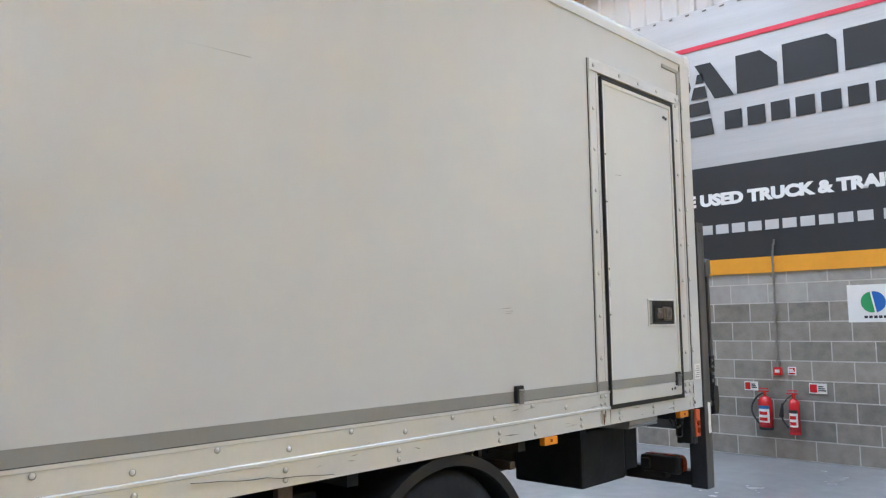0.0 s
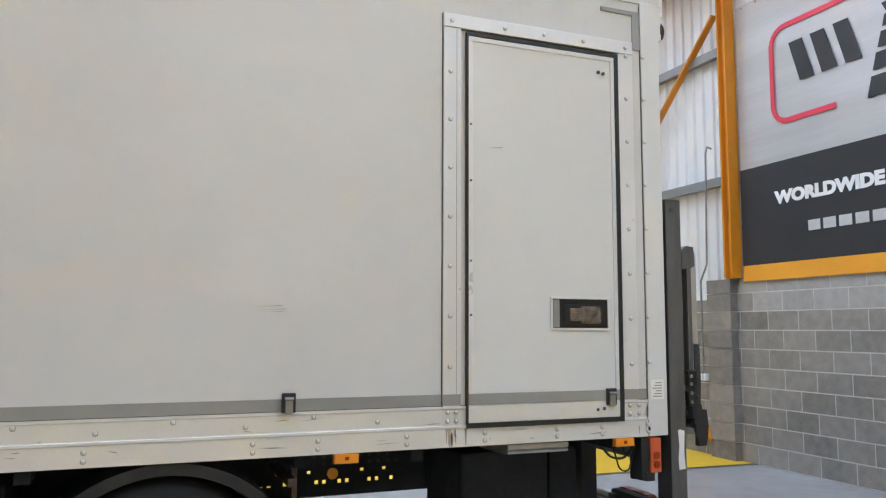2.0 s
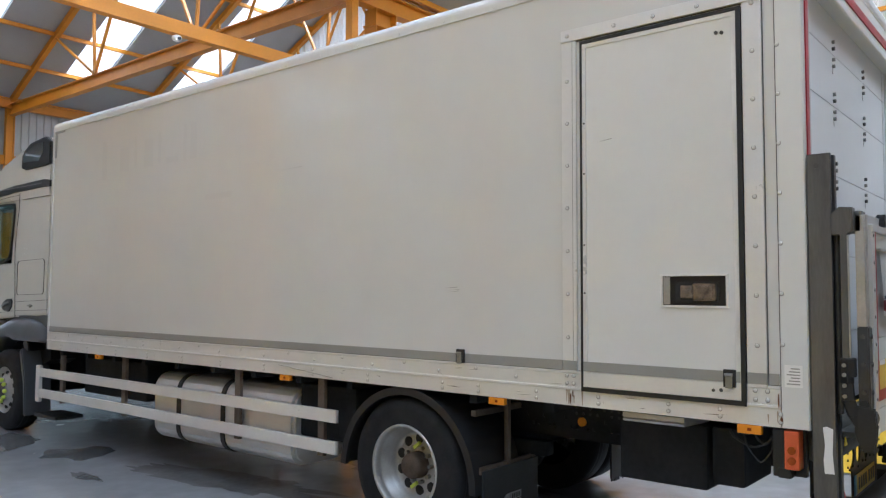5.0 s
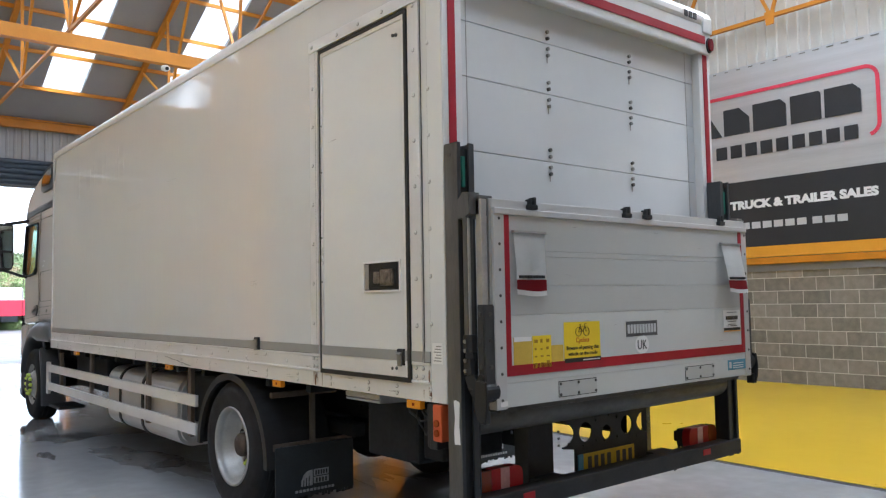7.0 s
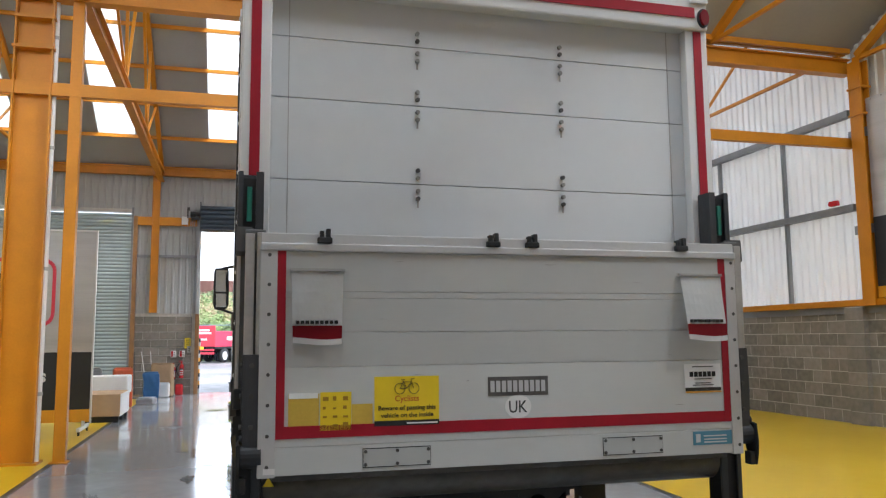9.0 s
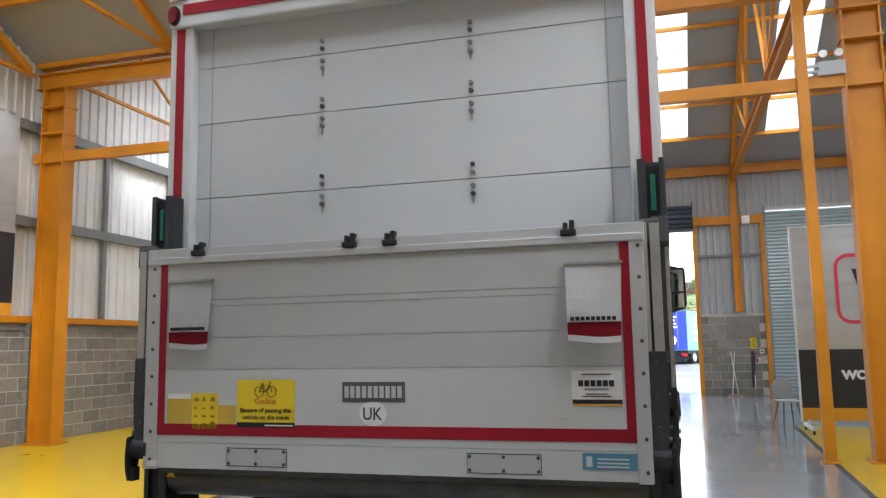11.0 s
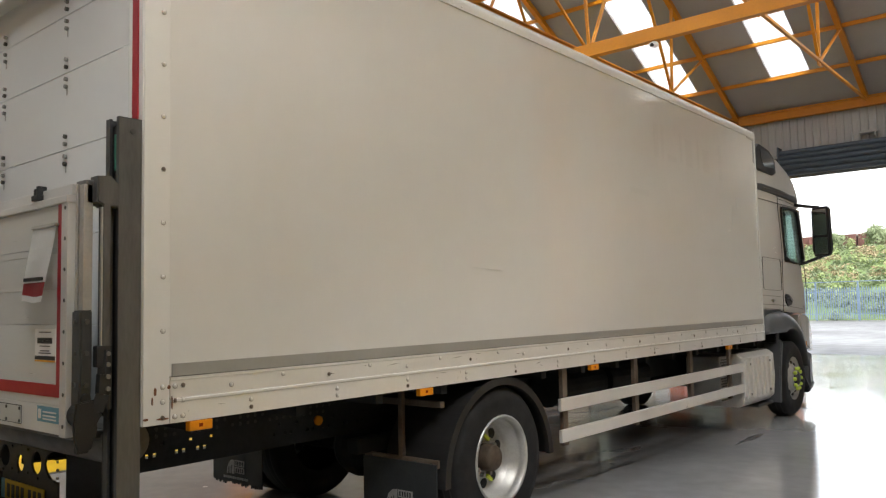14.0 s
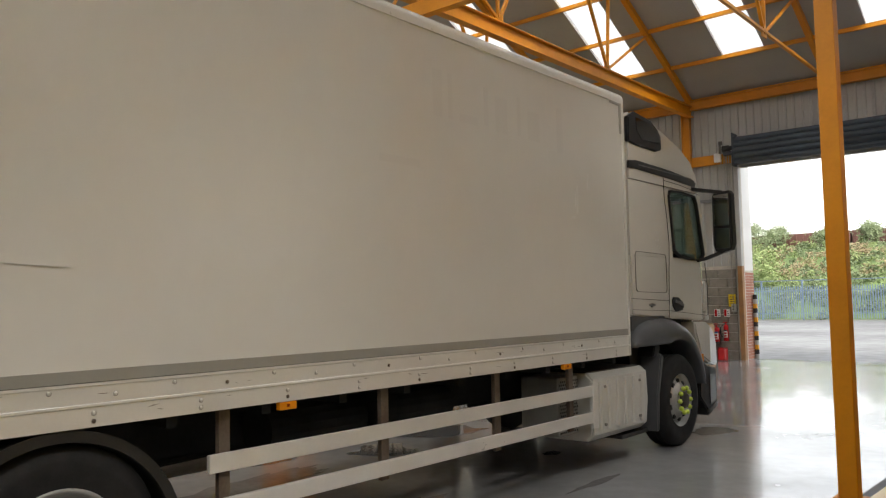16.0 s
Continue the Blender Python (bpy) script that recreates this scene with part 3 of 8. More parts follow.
column(9.60, YR + 0.26, 0, 6.5, 0.24, 0.26, "orange steel corner column")
column(-3.45, YR + 0.13, 2.28, 6.6, 0.3, 0.22, "orange steel wall column")
for x in (-3.57, 3.38):
    column(x, YF - 0.09, 2.46, 6.7, 0.22, 0.14, "orange steel door column")
for x0, x1 in ((-S0, DOOR_L - 0.1), (DOOR_R + 0.1, S0)):
    bm = B()
    box(bm, (x0, YF - 0.08, 5.12), (x1, YF + 0.02, 5.38), 0.008)
    structure("rail", bm, M_ORANGE, "orange steel rail beside the door", "rail")
    bm = B()
    box(bm, (x0, YF - 0.03, 4.14), (x1, YF + 0.03, 4.22))
    structure("girt", bm, M_GIRT, "grey steel girt", "girt")
for x in (DOOR_L - 0.09, DOOR_R + 0.09, -S0 + 0.06, S0 - 0.06):
    bm = B()
    box(bm, (x - 0.06, YF - 0.1, 0), (x + 0.06, YF + 0.06, 2.42), 0.008)
    structure("door_jamb", bm, M_JAMB if x < 0 else M_ORANGE, "worn orange-brown steel door jamb", "jamb")
    bm = B()
    box(bm, (x - 0.055, YF - 0.095, 2.42), (x + 0.055, YF + 0.055, 5.4), 0.008)
    structure("upper_jamb", bm, M_CLADGREY if -3 < x < 0 else M_JAMB if x < 0 else M_ORANGE, "steel door jamb above the block wall", "jamb")

# sill beams and girts of the side walls
for name, lo, hi, mt in (("sill_right", (XR - 0.03, YR, 2.01), (XR + 0.05, YF, 2.14), M_GIRT), ("sill_left", (XL - 0.05, YR, 2.01), (XL + 0.03, YF, 2.14), M_GIRT), ("sill_rear", (XL, YR - 0.05, 2.30), (3.2, YR + 0.004, 2.315), M_GIRT), ("sill_rear_low", (3.2, YR - 0.05, 2.05), (XR, YR + 0.006, 2.135), M_CLAD)):
    bm = B()
    box(bm, lo, hi)
    structure(name, bm, mt, "grey flashing on top of the block wall", "flashing")
for name, lo, hi in (("sill_beam_right", (XR - 0.10, YR, 2.14), (XR + 0.04, YF, 2.26)), ("sill_beam_left", (XL - 0.04, YR, 2.14), (XL + 0.10, YF, 2.26))):
    bm = B()
    box(bm, lo, hi, 0.01)
    structure(name, bm, M_ORANGE, "orange steel sill beam", "beam")
for z in (3.96, 5.73):
    for name, lo, hi in (("girt_right", (XR - 0.08, YM, z - 0.065), (XR + 0.05, YF, z + 0.065)), ("girt_right_rear", (XR - 0.08, YR, z - 0.52), (XR + 0.05, YM, z - 0.36)), ("girt_left", (XL - 0.05, YR, z - 0.09), (XL + 0.08, YF, z + 0.09)), ("girt_rear", (3.2, YR - 0.05, z - 0.40), (XR, YR + 0.04, z - 0.28))):
        bm = B()
        box(bm, lo, hi)
        structure(name, bm, M_GIRT, "grey galvanised wall girt", "girt")
for y in (9.86, 12.05, 14.3, 16.5, 18.8):
    for x in (XL + 0.02, XR - 0.02):
        bm = B()
        box(bm, (x - 0.04, y - (0.03 if x > 0 else 0.05), 2.26), (x + 0.04, y + (0.03 if x > 0 else 0.05), 5.7))
        structure("mullion", bm, M_GIRT, "grey galvanised mullion", "mullion")
for x in (4.68, 7.05):
    bm = B()
    box(bm, (x - 0.045, YR - 0.04, 2.14), (x + 0.045, YR + 0.035, 5.4))
    structure("mullion_rear", bm, M_GIRT, "grey galvanised mullion", "mullion")
for x in (XL - 0.02, XR + 0.02):
    vent = thing("wall_vent", "small black slotted vent above the banner", "vent", kind="structure")
    for k in range(3):
        bm = B()
        box(bm, (x - 0.04, 5.63, 5.925 + 0.028 * k), (x + 0.04, 6.10, 5.943 + 0.028 * k), 0.003)
        part("slat", bm, M_BLACK, vent)
brace = steel("wind_brace", "orange steel wind bracing", "brace")
for p, q, off in (((3.2, 5.90), (9.45, 0.12), 0.06), ((9.45, 5.67), (3.42, 0.22), 0.095)):
    bm = B()
    bar(bm, (p[0], YR + off, p[1]), (q[0], YR + off, q[1]), 0.03, 0.10, (0, 1, 0))
    part("brace_bar", bm, M_ORANGE, brace)


def roller_door(name, x0, x1, z0, z1, label, mt):
    d = thing(name, label, "roller door", kind="structure")
    n = int((z1 - z0) / 0.105)
    proto = B()
    w = x1 - x0
    prism(proto, [(0, 0), (-0.012, 0.02), (-0.018, 0.05), (-0.012, 0.085), (0, 0.103), (0.015, 0.103), (0.015, 0)], "x", 0, w)
    me = mesh_of("slat", proto, mt)
    for k in range(n):
        s = new("slat", me)
        s.parent = d
        s.location = (x0, YF - 0.02, z0 + k * 0.105)
    for x in (x0 - 0.06, x1):
        bm = B()
        box(bm, (x, YF - 0.08, z0), (x + 0.06, YF + 0.03, z1 + 0.1))
        part("guide_rail", bm, M_GIRT, d)
    return d


roller_door("door_left", -S1, -S0 - 0.06, 0.0, 5.55, "closed pale green-grey steel roller shutter", M_SHUTTER)
roller_door("door_right", S0 + 0.06, S1, 0.0, 5.55, "closed pale green-grey steel roller shutter", M_SHUTTER)
big = thing("door_front", "open dark blue roller shutter rolled up above the doorway", "roller door", kind="structure")
bm = B()
for k in range(5):
    z = 5.10 + k * 0.14
    rod(bm, (DOOR_L - 0.05, YF - 0.22 - 0.05 * math.sin(k * PI / 4), z), (DOOR_R + 0.05, YF - 0.22 - 0.05 * math.sin(k * PI / 4), z), 0.085, 12)
box(bm, (DOOR_L - 0.02, YF - 0.2, 5.08), (DOOR_R + 0.02, YF, 5.72))
part("shutter_roll", bm, M_SHUTDARK, big)
bm = B()
for k in range(3):
    box(bm, (DOOR_L + 0.02, YF - 0.03, 4.97 + 0.05 * k), (DOOR_R - 0.02, YF + 0.01, 5.015 + 0.05 * k))
part("bottom_slats", bm, M_CLADGREY, big, "pale grey bottom slats")
for x in (DOOR_L - 0.06, DOOR_R + 0.05):
    bm = B()
    box(bm, (x - 0.015, YF - 0.36, 4.98), (x + 0.015, YF, 5.84))
    part("end_plate", bm, M_SHUTDARK, big)
bm = B()
rod(bm, (DOOR_L - 0.20, YF - 0.2, 5.48), (DOOR_L - 0.07, YF - 0.2, 5.48), 0.06, 14)
rod(bm, (DOOR_L - 0.36, YF - 0.2, 5.47), (DOOR_L - 0.20, YF - 0.2, 5.47), 0.09, 14)
box(bm, (DOOR_L - 0.34, YF - 0.28, 5.30), (DOOR_L - 0.12, YF - 0.14, 5.40), 0.01)
part("drive_motor", bm, M_BLACK, big)
bm = B()
box(bm, (DOOR_L - 0.46, YF - 0.24, 5.36), (DOOR_L - 0.42, YF - 0.16, 5.68), 0.008)
rod(bm, (DOOR_L - 0.44, YF - 0.2, 5.64), (DOOR_L - 0.38, YF - 0.2, 5.64), 0.05, 12)
part("chain_guide", bm, M_DARKSTEEL, big)
for off, low in ((0.42, 4.55), (0.34, 4.75), (0.27, 4.35)):
    bm = B()
    tube(bm, [(DOOR_L - off, YF - 0.17, 5.34), (DOOR_L - off - 0.02, YF - 0.15, 5.1), (DOOR_L - off + 0.03, YF - 0.13, low + 0.1), (DOOR_L - off + 0.06, YF - 0.13, low), (DOOR_L - off + 0.10, YF - 0.14, low + 0.2), (DOOR_L - off + 0.11, YF - 0.16, 5.3)], 0.010, 6)
    part("drive_cable", bm, M_CLADGREY, big)
bm = B()
box(bm, (DOOR_L - 0.62, YF - 0.16, 5.16), (DOOR_L - 0.44, YF - 0.09, 5.40), 0.01)
part("control_box", bm, M_LABEL, big)
bm = B()
rod(bm, (DOOR_L - 0.3, YF - 0.12, 5.1), (DOOR_L - 0.28, YF - 0.12, 1.2), 0.008, 6)
part("pull_chain", bm, M_STEEL, big)

# ------------------------------------------------------------------ the lorry
W, BL, Z0, Z1 = 1.275, 8.14, 1.06, 3.62
lorry = thing("box_lorry", "white rigid box lorry with a silver cab and folded tail lift", "lorry")


def put_all(name, me, spots, parent):
    for m in spots:
        o = new(name, me)
        o.parent = parent
        o.matrix_local = m


bm = B()
box(bm, (-W + 0.004, 0.11, Z0 + 0.19), (W - 0.004, BL, 3.58))
cargo = part("cargo_box", bm, M_PANEL, lorry, "plain white box body panels with faint scuffs")
bm = B()
r = 0.07
cap = [(-W - 0.004, 3.555)] + [(-W - 0.004 + r - r * math.cos(k * PI / 12), 3.60 + r * math.sin(k * PI / 12)) for k in range(7)]
cap += [(-x, z) for x, z in reversed(cap)]
prism(bm, cap, "y", 0.0, BL + 0.01)
part("roof_cap", bm, M_WHITE, cargo, "white roof with rounded aluminium edge rails")
for s in (-1, 1):
    # lower side rail: two stepped extrusions
    x = s * W
    bm = B()
    y0 = 0.14
    prism(bm, [(x - s * 0.02, 1.06), (x + s * 0.004, 1.06), (x + s * 0.004, 1.150), (x + s * 0.010, 1.155), (x + s * 0.010, 1.165), (x + s * 0.002, 1.170), (x + s * 0.002, 1.245), (x + s * 0.007, 1.25), (x + s * 0.007, 1.262), (x - s * 0.02, 1.262)], "y", y0, BL)
    part("side_rail", bm, M_ALU, cargo, "scratched aluminium lower side rail")
    spans = ((1.379, BL - 0.02), (1.2755, 1.3715), (0.33, 1.232), (0.2005, 0.2965), (0.145, 0.193)) if s < 0 else ((0.15, BL - 0.02),)
    for a, b in spans:
        bm = B()
        off = 0.002 if s > 0 or a > 1.37 or a < 0.2 else 0.0145 if a == 0.33 else 0.0115
        box(bm, (x - s * 0.01, a, 1.266), (x + s * off, b, 1.322))
        part("grey_stripe", bm, M_STRIPE, cargo)
    bm = B()
    box(bm, (x - s * 0.03, 0.008, 1.06), (x + s * 0.006, 0.135, 3.56), 0.004)
    part("corner_post", bm, M_WHITE, cargo)
    bm = B()
    box(bm, (x - s * 0.03, BL - 0.03, 1.06), (x + s * 0.006, BL + 0.01, 3.56), 0.004)
    part("corner_post", bm, M_WHITE, cargo)
    bm = B()
    box(bm, (x - s * 0.02, BL - 0.26, 3.53), (x + s * 0.003, BL - 0.03, 3.555))
    part("tape_mark", bm, M_STRIPE, cargo)
    bm = B()
    box(bm, (x - s * 0.02, BL - 0.075, 3.25), (x + s * 0.0032, BL - 0.035, 3.535))
    if s < 0:
        part("tape_mark", bm, M_STRIPE, cargo)
        bm = B()
        box(bm, (x - s * 0.02, 0.14, 3.27), (x + s * 0.003, 0.19, 3.50))
        part("tape_mark", bm, M_STRIPE, cargo)
        bm = B()
        box(bm, (x - s * 0.02, 0.14, 3.475), (x + s * 0.0032, 0.40, 3.50))
    part("tape_mark", bm, M_STRIPE, cargo)

# side door with its surround
xs = -W
bm = B()
box(bm, (xs - 0.016, 0.20, 3.232), (xs + 0.01, 1.375, 3.305), 0.003)
door_frame = part("door_surround", bm, M_ALU, cargo, "riveted aluminium door surround")
for lo, hi in (((1.275, 1.25), (1.372, 3.232)), ((0.20, 1.25), (0.297, 3.232))):
    bm = B()
    box(bm, (xs - 0.010, lo[0], lo[1]), (xs + 0.01, hi[0], hi[1]), 0.002)
    part("door_surround", bm, M_ALU, cargo)
# Solid black strips paint the shadow in the gap round the side door.
bm = B()
for lo, hi in (((1.2345, 1.172), (1.245, 3.20)), ((0.302, 1.172), (0.3265, 3.20)), ((0.302, 3.20), (1.245, 3.217)), ((0.302, 1.150), (1.245, 1.175))):
    box(bm, (xs - 0.017, lo[0], lo[1]), (xs + 0.01, hi[0], hi[1]))
part("door_seal", bm, M_INK, cargo)
for lo, hi in (((1.373, 1.262), (1.3765, 3.307)), ((0.1945, 1.262), (0.1985, 3.307)), ((0.136, 1.07), (0.1395, 3.54)), ((0.20, 3.3055), (1.372, 3.3085)), ((0.30, 3.2275), (1.274, 3.2305))):
    bm = B()
    box(bm, (xs - 0.0012, lo[0], lo[1]), (xs + 0.004, hi[0], hi[1]))
    part("joint_line", bm, M_GRIME, cargo)
for za, zb, px in ((1.2625, 1.2655, 0.0025), (1.166, 1.1695, 0.0035)):
    for s in (-1, 1):
        bm = B()
        box(bm, (s * (W - 0.004), 0.14, za), (s * (W + px), BL, zb))
        part("joint_line", bm, M_GRIME, cargo)
bm = B()
box(bm, (xs - 0.0108, 1.298, 1.27), (xs - 0.009, 1.3005, 3.225))
part("surround_groove", bm, M_STRIPE, cargo)
bm = B()
box(bm, (xs - 0.008, 0.327, 1.176), (xs + 0.01, 1.233, 3.198), 0.003)
side_door = part("side_door", bm, M_WHITE, lorry, "narrow white side door with a recessed handle")
bm = B()
for lo, hi in (((0.327, 1.262), (0.352, 3.172)), ((1.208, 1.262), (1.233, 3.172)), ((0.327, 3.172), (1.233, 3.198)), ((0.327, 1.176), (1.233, 1.262))):
    box(bm, (xs - 0.013, lo[0], lo[1]), (xs, hi[0], hi[1]), 0.002)
part("door_edge_trim", bm, M_ALU, side_door)
bm = B()
for lo, hi in (((0.385, 1.656), (0.398, 1.812)), ((0.742, 1.656), (0.755, 1.812)), ((0.385, 1.812), (0.755, 1.824)), ((0.385, 1.644), (0.755, 1.656))):
    box(bm, (xs - 0.016, lo[0], lo[1]), (xs - 0.006, hi[0], hi[1]), 0.002)
part("handle_frame", bm, M_ALU, side_door)
bm = B()
box(bm, (xs - 0.0095, 0.398, 1.656), (xs - 0.002, 0.742, 1.812))
part("handle_recess", bm, M_TRIM, side_door)
bm = B()
box(bm, (xs - 0.014, 0.432, 1.672), (xs - 0.008, 0.672, 1.782), 0.003)
part("handle_base", bm, M_RUBBER, side_door)
bm = B()
box(bm, (xs - 0.024, 0.446, 1.680), (xs - 0.012, 0.572, 1.774), 0.012)
box(bm, (xs - 0.029, 0.462, 1.694), (xs - 0.020, 0.540, 1.760), 0.006)
box(bm, (xs - 0.022, 0.565, 1.694), (xs - 0.012, 0.640, 1.762), 0.006)
box(bm, (xs - 0.026, 0.575, 1.718), (xs - 0.018, 0.628, 1.740), 0.003)
part("door_handle", bm, M_HANDLE, side_door, "worn dark bronze paddle handle")
bm = B()
box(bm, (xs - 0.0125, 0.700, 1.660), (xs - 0.008, 0.738, 1.808), 0.001)
part("handle_cover", bm, M_ALUDARK, side_door)
for y, z, r in ((0.40, 3.095, 0.010), (0.43, 3.10, 0.010), (0.43, 1.222, 0.010), (0.47, 1.218, 0.009), (1.22, 2.72, 0.006), (1.22, 2.42, 0.006), (1.22, 2.0, 0.006), (1.22, 1.72, 0.006)):
    bm = B()
    rod(bm, (xs - 0.016, y, z), (xs - 0.006, y, z), r, 10)
    part("door_screw", bm, M_DARKSTEEL, side_door)


def catch(y, z):
    bm = B()
    box(bm, (xs - 0.022, y - 0.032, z - 0.045), (xs - 0.004, y + 0.032, z + 0.045), 0.004)
    c = part("door_catch", bm, M_BLACK, lorry, "black door retaining catch")
    bm = B()
    box(bm, (xs - 0.032, y - 0.018, z - 0.05), (xs - 0.020, y + 0.018, z + 0.012), 0.004)
    rod(bm, (xs - 0.03, y - 0.02, z + 0.02), (xs - 0.03, y + 0.02, z + 0.02), 0.008, 8)
    part("spring_plate", bm, M_STEEL, c)
    bm = B()
    box(bm, (xs - 0.034, y - 0.022, z + 0.016), (xs - 0.022, y + 0.022, z + 0.026), 0.002)
    part("chrome_lip", bm, M_MIRROR, c)


catch(2.142, 1.305)
catch(0.385, 1.285)

# rivets: one mesh, many heads
bm = B()
bmesh.ops.create_uvsphere(bm, u_segments=10, v_segments=6, radius=0.0098, matrix=Matrix.Diagonal((0.62, 1, 1, 1)))
for f in bm.faces:
    f.smooth = True
# Grey disc set slightly low paints each head's shadow and dirt ring.
bmesh.ops.create_cone(bm, cap_ends=True, segments=12, radius1=0.0122, radius2=0.0122, depth=0.002, matrix=Matrix.Translation((0, 0, -0.0018)) @ Matrix.Rotation(PI / 2, 4, "Y"))
for f in bm.faces:
    f.material_index = 0 if f.smooth else 1
RIVET = mesh_of("rivet", bm, M_ALU)
RIVET.materials.append(M_STRIPE)
spots = []
for k in range(8):
    spots.append(pose(xs - 0.011, 1.335, 1.22 + 0.2555 * k + 0.24))
    spots.append(pose(xs - 0.011, 0.245, 1.46 + 0.2515 * k))
    spots.append(pose(xs - 0.007, 0.125, 1.47 + 0.2515 * k))
for y in (1.33, 1.02, 0.78, 0.53, 0.25):
    spots.append(pose(xs - 0.017, y, 3.268))
y, up = 1.71, 0
while y < BL:
    spots.append(pose(xs - 0.004, y, 1.202 if up == 0 else 1.236))
    up = 1 - up
    y += 0.312
for y in (0.14, 0.44, 0.72, 1.14, 1.56, 2.0, 2.3, 3.0, 3.6, 4.2, 4.8, 5.4, 6.0, 6.6, 7.2, 7.8):
    spots += [pose(xs - 0.006, y, 1.088), pose(xs - 0.006, y, 1.125)]
for y in (1.30, 1.345, 0.26, 0.20):
    spots += [pose(xs - 0.008, y, 1.19), pose(xs - 0.008, y, 1.235)]
put_all("rivet", RIVET, spots, cargo)
spots = []
for k in range(9):
    spots.append(pose(W + 0.008, 0.100, 1.47 + 0.2415 * k))
y, up = 0.458, 0
while y < BL:
    spots.append(pose(W + 0.005, y, 1.205 if up == 0 else 1.232))
    up = 1 - up
    y += 0.307
y = 0.57
while y < BL:
    spots += [pose(W + 0.006, y, 1.088), pose(W + 0.006, y, 1.125)]
    y += 0.56
for y in (0.10, 0.16, 0.20):
    spots += [pose(W + 0.008, y, 1.09), pose(W + 0.008, y, 1.16), pose(W + 0.008, y, 1.225)]
RIVET_GRIMY = RIVET.copy()
RIVET_GRIMY.materials[0] = M_POST
put_all("rivet", RIVET, spots[::2] + spots[1::4], cargo)
put_all("rivet", RIVET_GRIMY, spots[3::4], cargo)
spots = []
for s in (-1, 1):
    y = 0.2
    while y < BL:
        spots.append(pose(s * (W + 0.004), y, 3.575) @ Matrix.Diagonal((0.6, 0.6, 0.6, 1)))
        y += 0.42
put_all("rivet", RIVET, spots, cargo)

# rear frame and roller door
bm = B()
box(bm, (-W, -0.02, 3.35), (W, 0.12, 3.58), 0.012)
rear_frame = part("rear_frame", bm, M_WHITE, lorry, "white rear door frame")
for s in (-1, 1):
    bm = B()
    box(bm, (s * W, 0.004, 1.06), (s * 1.14, 0.10, 3.35), 0.006)
    part("frame_post", bm, M_WHITE, rear_frame)
bm = B()
box(bm, (-W - 0.01, -0.03, 3.55), (W + 0.01, 0.10, 3.655), 0.035)
part("roof_edge_rail", bm, M_ALU, rear_frame, "dented aluminium rear roof rail")
for s in (-1, 1):
    bm = B()
    box(bm, (s * 1.19, -0.002, 2.405), (s * 1.238, 0.006, 3.345))
    part("red_tape", bm, M_RED, rear_frame)
    bm = B()
    prism(bm, [(s * 1.243 + 0.036 * math.cos(radians(20 * k)), 3.418 + 0.056 * math.sin(radians(20 * k))) for k in range(18)], "y", -0.032, -0.012)
    marker = part("marker_lamp", bm, M_BLACK, rear_frame, "black oval lamp base")
    bm = B()
    prism(bm, [(s * 1.243 + 0.027 * math.cos(radians(20 * k)), 3.418 + 0.046 * math.sin(radians(20 * k))) for k in range(18)], "y", -0.046, -0.03)
    part("lens", bm, M_DARKRED, marker, "dark red lens")
    bm = B()
    box(bm, (s * 1.275, -0.035, 3.50), (s * 1.16, -0.015, 3.62), 0.01)
    part("corner_cap", bm, M_ALU, rear_frame)
bm = B()
box(bm, (-1.19, -0.026, 3.417), (1.19, -0.018, 3.476))
part("red_tape", bm, M_RED, rear_frame)
bm = B()
for k in range(3):
    box(bm, (0.93 + 0.055 * k, -0.034, 3.575), (0.97 + 0.055 * k, -0.028, 3.62))
    part("stencil_bar", bm, M_INK, rear_frame)
    bm = B()
bm.free()
roller = thing("lorry_rear_shutter", "pale grey sectional roller door, closed, with stained hinge bolts", "roller door")
roller.parent = lorry
del roller["label"], roller["category"]
seams = [1.10, 1.50, 1.95, 2.408, 2.818, 3.13, 3.37]
for a, b in zip(seams, seams[1:]):
    bm = B()
    box(bm, (-1.145, 0.065, a + 0.002), (1.145, 0.09, b - 0.002), 0.0015)
    part("door_panel", bm, M_SHUT, roller)
for x in (-1.054, 1.054):
    bm = B()
    box(bm, (x - 0.0025, 0.0635, 1.10), (x + 0.0025, 0.07, 3.35))
    part("seam_line", bm, M_ALUDARK, roller)
bm = B()
rod(bm, (0, 0.050, 0), (0, 0.068, 0), 0.0115, 8)
BOLT = mesh_of("hinge_bolt", bm, M_STEEL)
bm = B()
rod(bm, (0, 0.050, 0), (0, 0.068, 0), 0.0115, 8)
BOLTD = mesh_of("hinge_bolt", bm, M_DARKSTEEL)
for x in (-0.402, 0.394):
    dark, pale = [], []
    for z in seams[3:6]:
        for k, dz in enumerate((-0.075, -0.035, 0.03, 0.07)):
            (dark if (k + int(z * 10)) % 3 == 0 else pale).append(pose(x, 0, z + dz))
    put_all("hinge_bolt", BOLT, pale, roller)
    put_all("hinge_bolt", BOLTD, dark, roller)
    bm = B()
    for z in seams[3:6]:
        box(bm, (x - 0.005, 0.0635, z - 0.12), (x + 0.005, 0.066, z - 0.07))
        part("bolt_stain", bm, M_STRIPE, roller)
        bm = B()
    bm.free()

# tail lift
lift = new("tail_lift")
lift.parent = lorry
PY = -0.26


def plate(name, lo, hi, material, parent, d=0.002, label=""):
    """A flat sheet on the lift board: x, z from lo to hi."""
    bm = B()
    box(bm, (lo[0], PY - d, lo[1]), (hi[0], PY + 0.002, hi[1]))
    return part(name, bm, material, parent, label)


